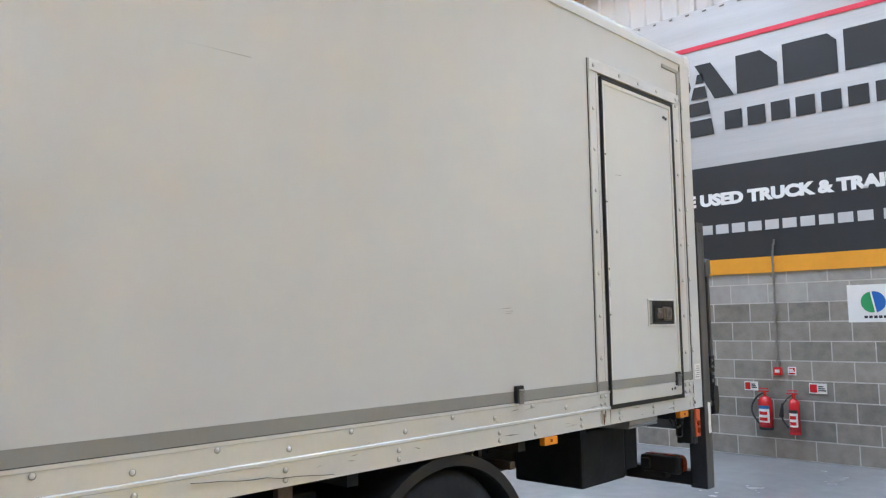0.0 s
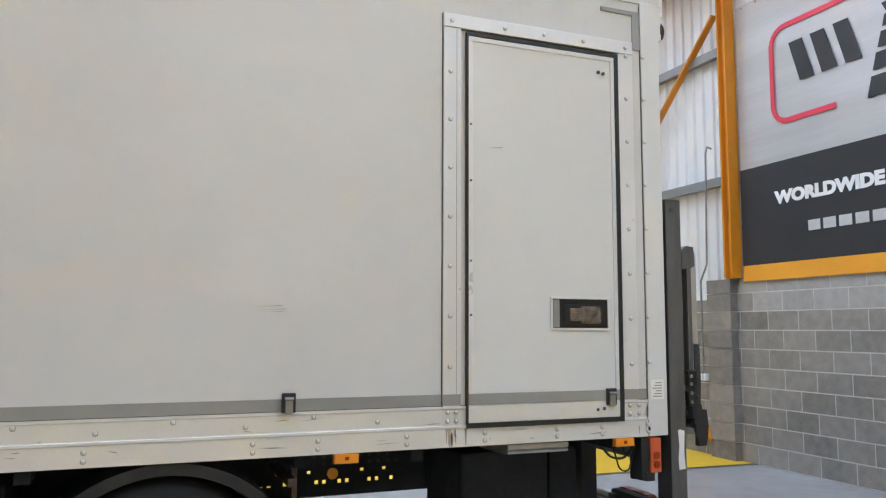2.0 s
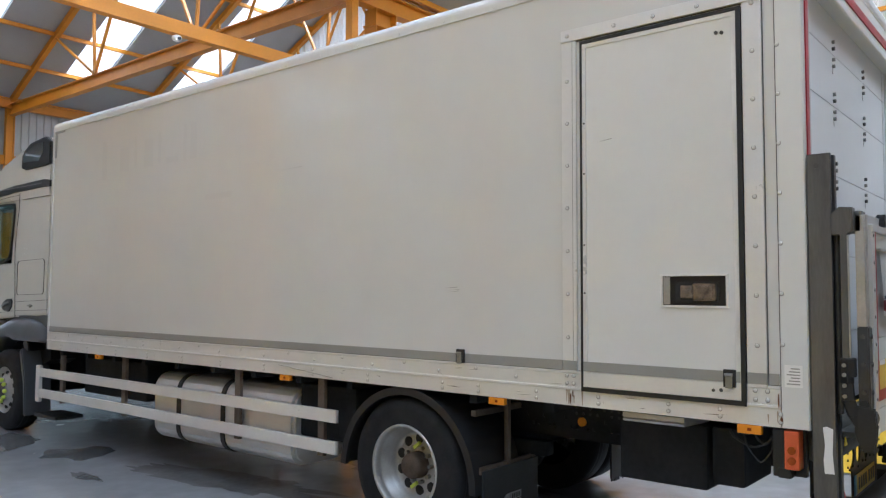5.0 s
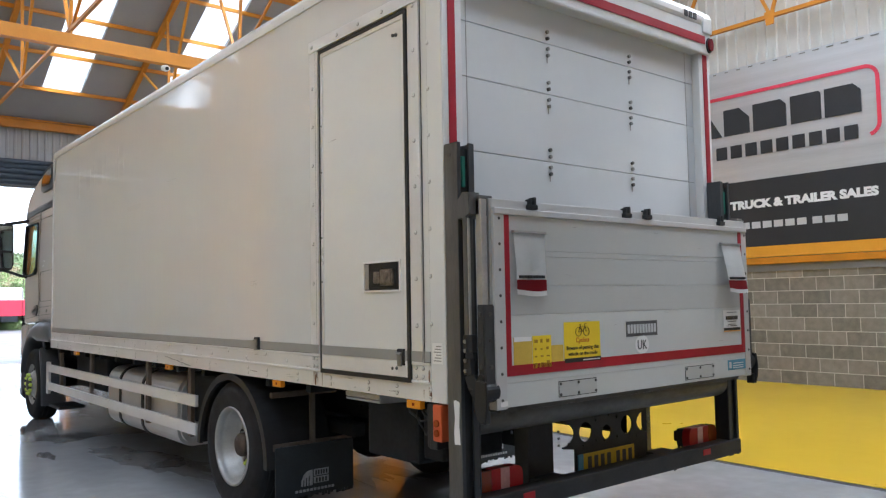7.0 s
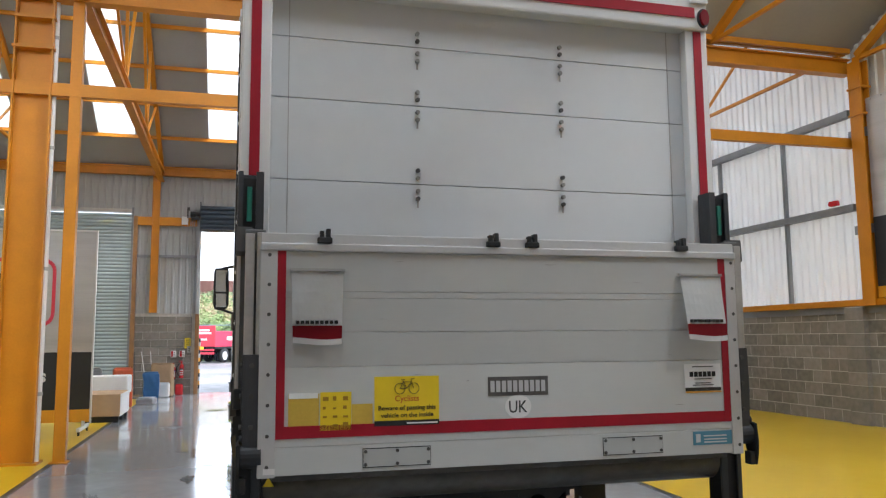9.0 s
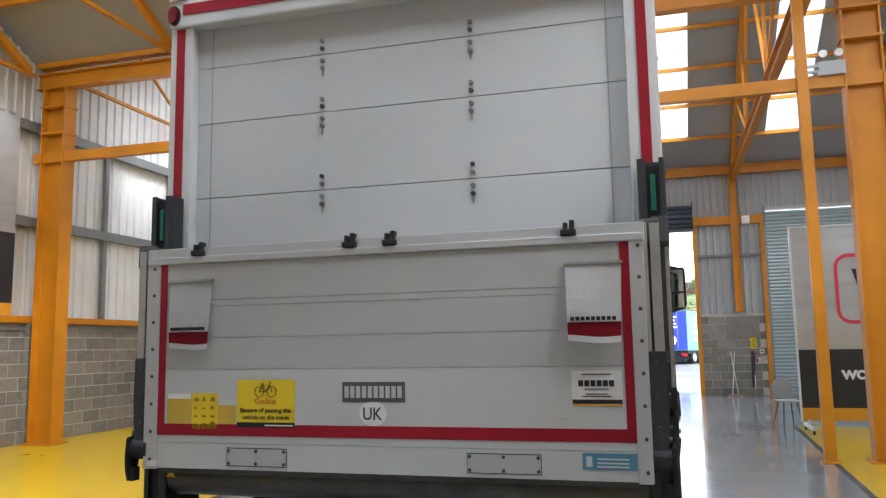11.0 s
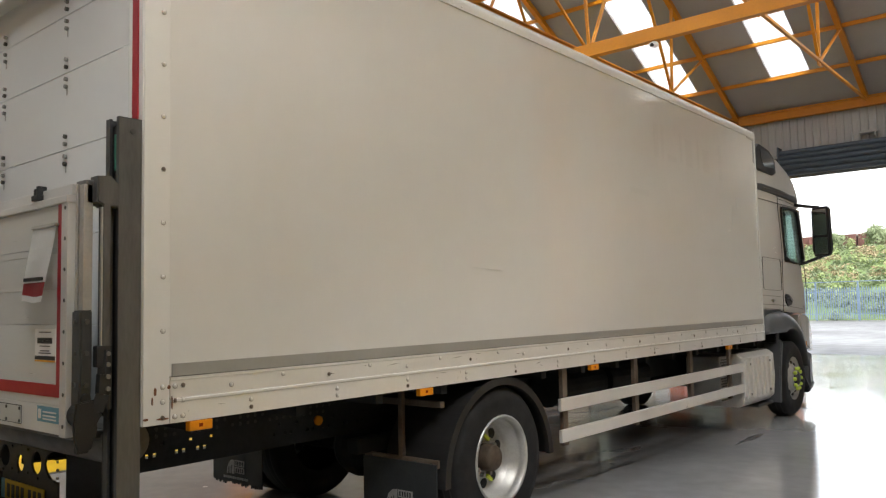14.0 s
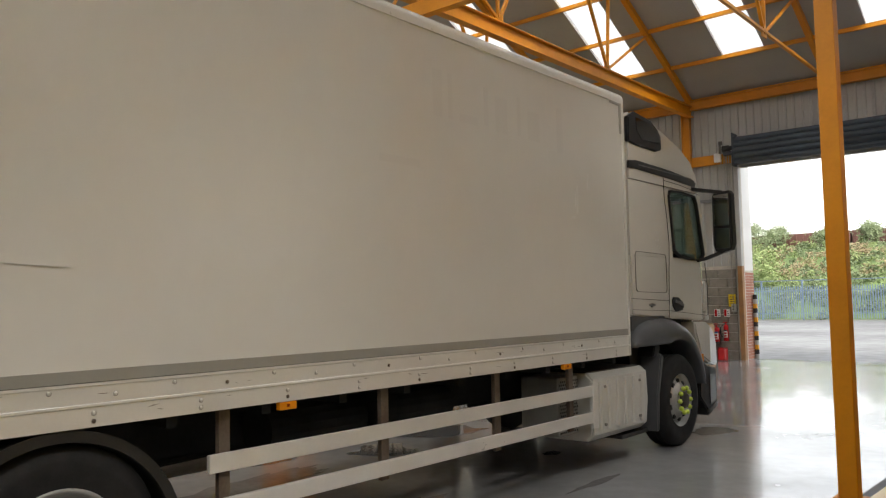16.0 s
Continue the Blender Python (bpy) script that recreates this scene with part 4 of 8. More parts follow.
board_z = [1.05, 1.17, 1.51, 1.66, 1.81, 1.84, 2.02]
bm = B()
box(bm, (-1.165, PY + 0.005, 1.05), (1.245, PY + 0.05, 2.03), 0.004)
board = part("platform", bm, M_LIFT, lift, "folded aluminium tail-lift platform")
for a, b in zip(board_z, board_z[1:]):
    bm = B()
    box(bm, (-1.16, PY, a + 0.0015), (1.24, PY + 0.008, b - 0.0015), 0.001)
    part("platform_plank", bm, M_LIFTPALE if a < 1.5 else M_LIFT, board)
bm = B()
box(bm, (-1.175, PY - 0.012, 2.02), (1.255, PY + 0.055, 2.055), 0.006)
box(bm, (-1.175, PY + 0.008, 2.055), (1.255, PY + 0.05, 2.10), 0.004)
part("top_edge", bm, M_ALUMID, board)
for x0, x1 in ((-1.175, -1.10), (1.19, 1.25)):
    bm = B()
    box(bm, (x0, PY - 0.006, 1.045), (x1, PY + 0.05, 2.03), 0.003)
    part("side_edge", bm, M_ALUMID, board)
for lo, hi in (((-1.108, 1.205), (-1.062, 2.022)), ((1.152, 1.205), (1.198, 2.022)), ((-1.108, 1.205), (1.198, 1.258))):
    plate("red_tape", lo, hi, M_RED, board, 0.0025 if hi[0] - lo[0] > 1 else 0.0035)
bm = B()
rod(bm, (0, PY - 0.008, 0), (0, PY, 0), 0.0085, 8)
me = mesh_of("bolt", bm, M_DARKSTEEL)
put_all("bolt", me, [pose(x, 0, 1.09 + 0.13 * k) for x in (-1.135, 1.228) for k in range(8)], board)
for i, x in enumerate((-0.89, -0.08, 0.12, 0.94)):
    bm = B()
    box(bm, (x - 0.033, PY - 0.02, 2.057), (x + 0.033, PY + 0.01, 2.082), 0.004)
    box(bm, (x - 0.022, PY - 0.015, 2.075), (x - 0.004, PY + 0.025, 2.112), 0.004)
    box(bm, (x + 0.006, PY - 0.015, 2.075), (x + 0.026, PY + 0.025, 2.122), 0.004)
    part("rubber_block", bm, M_RUBBER, board)


def banner_flag(x0, x1, lift_out):
    f = new("warning_flag")
    f.parent = lift
    f["label"] = "crumpled white warning flag with a red band"
    for nm, za, zb, mt in (("flag_cloth", 1.69, 1.935, M_FLAG), ("red_band", 1.635, 1.69, M_RED), ("flag_hem", 1.61, 1.635, M_FLAG)):
        bm = B()
        n, k = 8, 5
        rows = []
        for j in range(k + 1):
            z = zb + (za - zb) * j / k
            d = (1.935 - z)
            row = []
            for i in range(n + 1):
                u = i / n
                bulge = 0.012 + lift_out * d + 0.006 * math.sin(5 * u + 9 * d) * min(1, d * 6) + 0.008 * math.sin(PI * u) * min(1, d * 8)
                row.append(bm.verts.new((x0 + (x1 - x0) * u + 0.03 * d * (1 - 2 * u), PY - bulge, z + 0.006 * math.sin(4 * u + 2) * (d > 0.28))))
            rows.append(row)
        fs = [bm.faces.new((a[i], a[i + 1], b[i + 1], b[i])) for a, b in zip(rows, rows[1:]) for i in range(n)]
        bmesh.ops.solidify(bm, geom=fs, thickness=0.003)
        part(nm, bm, mt, f)
    bm = B()
    for k in range(9):
        w = (x1 - x0) / 11
        a = x0 + w * (k + 1)
        box(bm, (a, PY - 0.026 - 0.23 * lift_out, 1.697), (a + w * 0.72, PY - 0.018 - 0.23 * lift_out, 1.712))
        part("mark_bar", bm, M_INK, f)
        bm = B()
    bm.free()
    bm = B()
    box(bm, (x0 - 0.005, PY - 0.02, 1.93), (x1 + 0.005, PY, 1.942))
    part("clamp_strip", bm, M_ALUDARK, f)


banner_flag(-1.04, -0.804, 0.03)
banner_flag(0.921, 1.157, 0.15)

# stickers on the lift board
st = plate("instruction_sticker", (-1.045, 1.235), (-0.91, 1.395), M_YELLOWOLD, lift, 0.002, "faded yellow instruction sticker")
plate("sticker_header", (-1.043, 1.375), (-0.915, 1.398), M_LABEL, st, 0.003)
st2 = plate("pictogram_sticker", (-0.905, 1.235), (-0.765, 1.40), M_YELLOW, lift, 0.0025, "yellow safety sticker with small black pictograms")
bm = B()
random.seed(4)
for i in range(3):
    for j in range(4):
        a, c = -0.893 + 0.045 * i, 1.252 + 0.037 * j
        box(bm, (a, PY - 0.004, c), (a + 0.012 + 0.014 * random.random(), PY - 0.002, c + 0.006 + 0.014 * random.random()))
        part("pictogram", bm, M_PICTO, st2)
        bm = B()
bm.free()
plate("blank_sticker", (-0.763, 1.24), (-0.668, 1.345), M_YELLOWOLD, lift, 0.0015)
cy = plate("cyclist_sticker", (-0.66, 1.245), (-0.357, 1.462), M_YELLOW, lift, 0.002, "yellow cyclist warning sticker with a bicycle sign")
plate("sticker_foot", (-0.66, 1.245), (-0.357, 1.268), M_INK, cy, 0.003)
FRONT_LIFT = Matrix(((1, 0, 0, 0), (0, 0, -1, PY - 0.003), (0, 1, 0, 0), (0, 0, 0, 1)))


def on_lift(x, z):
    return Matrix.Translation((x, 0, z)) @ FRONT_LIFT


lettering("lettering", "Cyclists", 0.036, on_lift(-0.565, 1.352), M_INKRED, cy, 0.112, 0.0004, 0.0005)
lettering("lettering", "Beware of passing this", 0.028, on_lift(-0.642, 1.314), M_INK, cy, 0.268, 0.0004, 0.0005)
lettering("lettering", "vehicle on the inside", 0.028, on_lift(-0.63, 1.282), M_INK, cy, 0.245, 0.0004, 0.0005)
bm = B()
for cx in (-0.542, -0.476):
    for k in range(20):
        a0, a1 = 2 * PI * k / 20, 2 * PI * (k + 1) / 20
        bar(bm, (cx + 0.024 * math.cos(a0), PY - 0.003, 1.408 + 0.024 * math.sin(a0)), (cx + 0.024 * math.cos(a1), PY - 0.003, 1.408 + 0.024 * math.sin(a1)), 0.002, 0.0028, (0, 1, 0))
for p, q in (((-0.542, 1.408), (-0.526, 1.437)), ((-0.526, 1.437), (-0.488, 1.437)), ((-0.488, 1.437), (-0.476, 1.408)), ((-0.510, 1.408), (-0.488, 1.437)), ((-0.542, 1.408), (-0.510, 1.408)), ((-0.510, 1.408), (-0.528, 1.445)), ((-0.535, 1.447), (-0.52, 1.447)), ((-0.488, 1.437), (-0.490, 1.450)), ((-0.49, 1.45), (-0.474, 1.452))):
    bar(bm, (p[0], PY - 0.003, p[1]), (q[0], PY - 0.003, q[1]), 0.002, 0.0028, (0, 1, 0))
part("bicycle_sign", bm, M_INK, cy)
bm = B()
box(bm, (-0.51, PY - 0.004, 1.252), (-0.365, PY - 0.002, 1.258))
part("small_print", bm, M_LABEL, cy)
mk = plate("maker_plate", (-0.117, 1.362), (0.187, 1.45), M_GRIME, lift, 0.002, "dark grey maker's plate with pale bars")
bm = B()
for k in range(10):
    a = -0.105 + 0.0285 * k
    box(bm, (a, PY - 0.004, 1.38), (a + 0.020, PY - 0.002, 1.432))
    part("mark_bar", bm, M_BANGREY, mk)
    bm = B()
bm.free()
bm = B()
rod(bm, (0.033, PY - 0.002, 1.312), (0.033, PY + 0.001, 1.312), 0.066, 28)
bm.transform(Matrix.Translation((0, 0, 1.312)) @ Matrix.Diagonal((1, 1, 0.82, 1)) @ Matrix.Translation((0, 0, -1.312)))
uk = part("country_sticker", bm, M_LABEL, lift, "white oval country sticker reading UK")
lettering("lettering", "UK", 0.078, on_lift(-0.014, 1.285), M_GREYINK, uk, 0.092, 0.0008, 0.0005)
wk = plate("dealer_sticker", (0.93, 1.351), (1.14, 1.492), M_LABEL, lift, 0.002, "white dealer sticker with a framed mark")
plate("sticker_foot", (0.932, 1.359), (1.138, 1.376), M_INK, wk, 0.003)
plate("orange_line", (0.932, 1.351), (1.138, 1.358), M_BANORANGE, wk, 0.003)
bm = B()
for k in range(6):
    a = 0.959 + 0.0255 * k
    box(bm, (a, PY - 0.004, 1.429), (a + 0.02, PY - 0.002, 1.454))
    part("mark_bar", bm, M_INK, wk)
    bm = B()
for z, w in ((1.476, 0.12), (1.416, 0.10), (1.396, 0.09), (1.386, 0.12)):
    box(bm, (1.034 - w / 2, PY - 0.004, z), (1.034 + w / 2, PY - 0.002, z + 0.004))
    part("print_line", bm, M_INK, wk)
    bm = B()
bm.free()
bl = plate("blue_sticker", (0.965, 1.096), (1.187, 1.162), M_BLUELABEL, lift, 0.002, "faded blue sticker")
bm = B()
for z in (1.136, 1.120, 1.106):
    box(bm, (1.025, PY - 0.004, z), (1.155, PY - 0.002, z + 0.006))
box(bm, (0.98, PY - 0.004, 1.109), (1.005, PY - 0.002, 1.149))
part("small_print", bm, M_SHUT, bl)
plate("small_label", (-1.15, 1.06), (-1.10, 1.085), M_LABEL, lift, 0.008)
for x0, x1 in ((-0.71, -0.40), (0.47, 0.79)):
    hp = plate("hatch_plate", (x0, 1.072), (x1, 1.148), M_LIFT, lift, 0.004)
    bm = B()
    for x in (x0 + 0.01, (x0 + x1) / 2, x1 - 0.01):
        for z in (1.082, 1.138):
            rod(bm, (x, PY - 0.008, z), (x, PY - 0.003, z), 0.008, 8)
            part("plate_bolt", bm, M_DARKSTEEL, hp)
            bm = B()
    for lo, hi in (((x0 - 0.003, 1.068), (x0, 1.152)), ((x1, 1.068), (x1 + 0.003, 1.152)), ((x0, 1.148), (x1, 1.152)), ((x0, 1.068), (x1, 1.072))):
        box(bm, (lo[0], PY - 0.0012, lo[1]), (hi[0], PY + 0.002, hi[1]))
    part("plate_gap", bm, M_INK, hp)

# the board hangs slightly askew
SKEW = Matrix.Translation((-1.185, PY + 0.004, 0)) @ Matrix.Rotation(radians(-0.4), 4, "Z") @ Matrix.Diagonal((0.977, 1, 1, 1)) @ Matrix.Translation((1.175, -PY, 0))
for o in list(lift.children):
    o.matrix_local = SKEW @ o.matrix_local

# lift columns, arms and closing tube
for s in (-1, 1):
    o, ya, yb = 1.283, -0.005, -0.110
    bm = B()
    prism(bm, [(s * 1.17, ya), (s * o, ya), (s * o, yb), (s * 1.262, yb), (s * 1.262, yb + 0.012), (s * (o - 0.012), yb + 0.012), (s * (o - 0.012), ya - 0.014), (s * 1.182, ya - 0.014), (s * 1.182, yb + 0.012), (s * 1.205, yb + 0.012), (s * 1.205, yb), (s * 1.17, yb)], "z", 0.48, 2.40)
    col = part("lift_column", bm, M_COL, lift, "scuffed galvanised lift column")
    bm = B()
    box(bm, (s * 1.19, yb + 0.020, 0.5), (s * 1.268, ya - 0.016, 2.37))
    part("column_insert", bm, M_UNDER, col)
    bm = B()
    box(bm, (s * 1.222, yb + 0.010, 2.17), (s * 1.245, yb + 0.022, 2.33), 0.003)
    part("slide_pad", bm, M_GREENPAD, col, "green plastic slide pad")
    bm = B()
    rod(bm, (s * o, -0.05, 2.34), (s * (o + 0.008), -0.05, 2.34), 0.013, 10)
    part("column_bolt", bm, M_DARKSTEEL, col)
    if s < 0:
        bm = B()
        prism(bm, [(-0.100, 0.87), (-0.057, 0.868), (-0.053, 0.93), (-0.061, 1.0), (-0.053, 1.085), (-0.070, 1.09), (-0.098, 1.08), (-0.093, 0.96)], "x", s * (o + 0.0045), s * (o + 0.0056))
        part("column_label", bm, M_LABEL, col, "torn white sticker")
    bm = B()
    box(bm, (s * 1.160, yb, 0.48), (s * 1.168, ya, 1.05))
    part("inner_cheek", bm, M_UNDER, col)
    bm = B()
    box(bm, (s * (o + 0.0005), yb + 0.001, 0.485), (s * (o + 0.004), ya - 0.002, 2.395), 0.001)
    part("column_face", bm, M_COLFACE, col, "scuffed grey outer face")
    # slide head, bright tubes beside the board and the hinge arm below them
    bm = B()
    prism(bm, [(-0.105, 2.0), (-0.105, 2.10), (-0.145, 2.135), (-0.20, 2.13), (-0.205, 2.02), (-0.17, 2.0)], "x", s * 1.215, s * 1.290, 0.006)
    box(bm, (s * 1.16, -0.235, 2.01), (s * 1.25, -0.17, 2.115), 0.008)
    part("slide_head", bm, M_COLFACE, lift)
    for xa, xb, y0, y1, z0, z1, mt in ((1.162, 1.200, -0.246, -0.203, 1.56, 2.10, M_ROD), (1.210, 1.250, -0.242, -0.203, 1.56, 2.095, M_ROD), (1.200, 1.210, -0.226, -0.211, 1.56, 2.09, M_DARKSTEEL), (1.242, 1.288, -0.175, -0.145, 1.37, 2.01, M_COLFACE), (1.268, 1.284, -0.182, -0.174, 1.37, 2.0, M_ROD)):
        bm = B()
        box(bm, (s * xa, y0, z0), (s * xb, y1, z1), 0.003)
        part("guide_strip", bm, mt, lift)
    bm = B()
    prism(bm, [(s * x, z) for x, z in ((1.172, 1.17), (1.168, 1.567), (1.254, 1.567), (1.258, 1.36), (1.248, 1.17))], "y", -0.254, -0.203, 0.006)
    arm = part("hinge_arm", bm, M_COL, lift, "greasy dark steel hinge arm")
    for z in (1.26, 1.39, 1.52):
        for xb in (1.294, 1.214):
            bm = B()
            if xb > 1.28:
                rod(bm, (s * 1.252, -0.228, z), (s * 1.264, -0.228, z), 0.011, 8)
            else:
                rod(bm, (s * xb, -0.261, z), (s * xb, -0.252, z), 0.011, 8)
            part("arm_bolt", bm, M_DARKSTEEL, arm)
    bm = B()
    rod(bm, (s * 1.17, -0.222, 1.135), (s * 1.256, -0.222, 1.135), 0.052, 20)
    rod(bm, (s * 1.16, -0.222, 1.135), (s * 1.268, -0.222, 1.135), 0.026, 12)
    rod(bm, (s * 1.18, -0.228, 1.205), (s * 1.262, -0.228, 1.205), 0.020, 12)
    part("hinge_knuckle", bm, M_UNDER, arm)
    bm = B()
    curve = [(1.268, -0.155, 1.40), (1.272, -0.16, 1.30), (1.272, -0.165, 1.22), (1.262, -0.185, 1.15), (1.25, -0.215, 1.10)]
    for p, q in zip(curve, curve[1:]):
        bar(bm, (s * p[0], p[1], p[2]), (s * q[0], q[1], q[2]), 0.034, 0.05)
    box(bm, (s * 1.25, -0.20, 1.33), (s * 1.290, -0.135, 1.42), 0.008)
    part("crank_arm", bm, M_UNDER, arm)
    for z in (1.24, 1.29, 1.34, 1.385):
        bm = B()
        rod(bm, (s * 1.284, -0.152, z), (s * 1.297, -0.152, z), 0.010, 8)
        part("crank_bolt", bm, M_STEEL, arm)
    bm = B()
    prism(bm, [(-0.285, 1.10), (-0.275, 1.19), (-0.20, 1.20), (-0.185, 1.08), (-0.21, 1.0), (-0.265, 0.985), (-0.28, 1.04)], "x", s * 1.258, s * 1.274, 0.005)
    box(bm, (s * 1.232, -0.265, 0.985), (s * 1.262, -0.215, 1.05), 0.006)
    part("end_stop", bm, M_BLACK, arm)
    bm = B()
    rod(bm, (s * 1.235, -0.122, 1.15), (s * 1.235, -0.122, 2.0), 0.014, 10)
    part("lift_ram", bm, M_DARKSTEEL, lift)
bm = B()
prism(bm, [(-0.002 + 0.112 * math.cos(radians(a)), 0.984 + 0.098 * math.sin(radians(a))) for a in range(0, 360, 15)], "x", -1.155, 1.16, 0.004)
box(bm, (-1.12, -0.215, 1.02), (1.13, 0.02, 1.05), 0.005)
for f in bm.faces:
    f.smooth = len(f.verts) == 4 and abs(f.normal.x) < 0.5 and f.calc_center_median().z < 1.0
part("lift_beam", bm, M_BEAM, lift, "grimy grey steel lift cross beam")
bm = B()
prism(bm, [(-1.155, 0.985), (-1.105, 0.985), (-1.13, 1.025)], "y", -0.118, -0.113)
part("warning_mark", bm, M_YELLOW, lift)
bm = B()
box(bm, (-1.275, -0.13, 0.49), (1.275, -0.02, 0.59), 0.008)
under = part("underrun_bar", bm, M_UNDER, lift, "dark steel rear underrun bar")
for s in (-1, 1):
    bm = B()
    if s < 0:
        box(bm, (s * 0.43, 0.07, 0.51), (s * 0.64, 0.18, 0.98), 0.006)
    else:
        prism(bm, [(0.42, 0.075), (0.455, 0.06), (0.64, 0.165), (0.62, 0.19)], "z", 0.51, 0.98, 0.004)
    box(bm, (s * 0.44, -0.03, 0.50), (s * 0.63, 0.08, 0.585), 0.005)
    part("underrun_hanger", bm, M_UNDER, lift)
    bm = B()
    box(bm, (s * 0.80, -0.135, 0.535), (s * 0.885, -0.128, 0.572), 0.003)
    part("rear_reflector", bm, M_REDLENS, under)
# perforated mount plate
mp = new("mount_plate")
mp.parent = lift
mp.location = (-0.02, 0.01, 0)
mp["label"] = "black steel mounting plate with round holes"
for k in range(3):
    cx, cz, rr, half = 0.02 + 0.197 * (k - 1), 0.770 if k == 1 else 0.792, 0.044 if k == 1 else 0.058, 0.0985
    seg = 28
    bm = B()
    rings = []
    for y in (0.012, 0.022):
        vo, vi = [], []
        for j in range(seg):
            a = 2 * PI * (j + 0.5) / seg
            c, s_ = math.cos(a), math.sin(a)
            q = min(half / max(abs(c), 1e-6), ((0.90 - cz) if s_ > 0 else (cz - 0.70)) / max(abs(s_), 1e-6))
            vo.append(bm.verts.new((cx + q * c, y, cz + q * s_)))
            vi.append(bm.verts.new((cx + rr * c, y, cz + rr * s_)))
        for j in range(seg):
            bm.faces.new((vo[j], vo[(j + 1) % seg], vi[(j + 1) % seg], vi[j]))
        rings.append(vi)
    for j in range(seg):
        bm.faces.new((rings[0][j], rings[0][(j + 1) % seg], rings[1][(j + 1) % seg], rings[1][j]))
    part("plate_section", bm, M_UNDER, mp)
for s in (-1, 1):
    for up in (-1, 1):
        bm = B()
        prism(bm, [(0.02 + s * u, 0.795 + up * v) for u, v in ((0.2955, 0.105 if up > 0 else 0.095), (0.40, 0.105 if up > 0 else 0.08), (0.40, 0.07), (0.365, 0.068), (0.33, 0.05), (0.305, 0.025), (0.2955, 0.0))], "y", 0.012, 0.022)
        part("plate_ear", bm, M_UNDER, mp)
for x, z in ((-0.08, 0.85), (-0.08, 0.73), (0.12, 0.85), (0.12, 0.73), (-0.2, 0.715), (0.24, 0.715), (-0.33, 0.74), (0.37, 0.74), (0.33, 0.88), (-0.29, 0.88), (0.0, 0.72), (0.04, 0.87)):
    bm = B()
    rod(bm, (x, 0.004, z), (x, 0.014, z), 0.008, 8)
    part("plate_bolt", bm, M_INK, mp)
for s in (-1, 1):
    for z in (0.74, 0.78, 0.82):
        bm = B()
        rod(bm, (0.02 + s * 0.43, 0.014, z), (0.02 + s * 0.43, 0.022, z), 0.007, 8)
        part("plate_bolt", bm, M_STEEL, mp)
npl = new("number_plate")
npl.parent = lift
npl.location = (0.012, 0.04, 0)
npl["label"] = "yellow rear number plate with dark bars"
bm = B()
box(bm, (-0.225, -0.012, 0.548), (0.262, -0.004, 0.662), 0.003)
part("plate", bm, M_NPLATE, npl)
for k in range(7):
    a = -0.19 + 0.060 * k + (0.03 if k > 3 else 0)
    bm = B()
    box(bm, (a, -0.0145, 0.572), (a + 0.034, -0.011, 0.642))
    part("dark_bar", bm, M_GREYINK, npl)
bm = B()
box(bm, (-0.272, -0.012, 0.548), (-0.227, -0.004, 0.662), 0.002)
part("blue_strip", bm, M_BLUELABEL, npl)
# Added dark sheet: stands in for dim undercarriage, hides bright floor behind the plate.
bm = B()
box(bm, (-0.29, 0.0, 0.51), (0.40, 0.008, 0.715), 0.002)
part("plate_backing", bm, M_UNDER, npl)

for s, x0, x1 in ((-1, -1.12, -0.79), (1, 0.79, 1.12)):
    tl = new("tail_lamp")
    tl.parent = lorry
    tl.location.y = 0.17
    tl["label"] = "red, amber and clear tail lamp on the underrun bar"
    bm = B()
    box(bm, (x0 + 0.012, -0.165, 0.568), (x1 - 0.012, -0.09, 0.692), 0.02)
    box(bm, (x0 + 0.10, -0.14, 0.545), (x1 - 0.10, -0.07, 0.58), 0.005)
    box(bm, (x0 + 0.03 if s > 0 else x1 - 0.10, -0.10, 0.60), (x0 + 0.10 if s > 0 else x1 - 0.03, -0.06, 0.67), 0.008)
    part("lamp_housing", bm, M_BLACK, tl)
    cuts = (0, 0.30, 0.50, 0.70, 1.0)
    for k, mt in enumerate((M_DARKAMBER, M_REDLENS, M_PINKLENS, M_REDLENS) if s < 0 else (M_REDLENS, M_PINKLENS, M_REDLENS, M_DARKAMBER)):
        a, b = x0 + (x1 - x0) * cuts[k] + 0.001, x0 + (x1 - x0) * cuts[k + 1] - 0.001
        ra, rb = 0.045 if k == 0 else 0.001, 0.045 if k == 3 else 0.001
        outline = []
        for cx, cz, r, start in ((b, 0.698, rb, 0), (a, 0.698, ra, 90), (a, 0.562, ra, 180), (b, 0.562, rb, 270)):
            for j in range(7):
                ang = radians(start + 15 * j)
                outline.append((cx + r * (math.cos(ang) - (1 if start in (0, 270) else -1)), cz + r * (math.sin(ang) - (1 if start in (0, 90) else -1))))
        bm = B()
        prism(bm, outline, "y", -0.150, -0.205)
        front = [f for f in bm.faces if f.normal.y < -0.9]
        bmesh.ops.bevel(bm, geom=[e for f in front for e in f.edges if (e.calc_length() > 0.02 and abs((e.verts[0].co - e.verts[1].co).x) > 0.01)], offset=0.012, segments=3, affect="EDGES")
        part("lens", bm, mt, tl)
    if s > 0:
        bm = B()
        tube(bm, [(x0 + 0.06, -0.09, 0.63), (x0 - 0.01, -0.13, 0.60), (x0 - 0.05, -0.15, 0.545), (x0 - 0.055, -0.145, 0.49), (x0 - 0.04, -0.12, 0.43), (x0, -0.08, 0.41)], 0.008)
        part("lamp_cable", bm, M_RUBBER, tl)
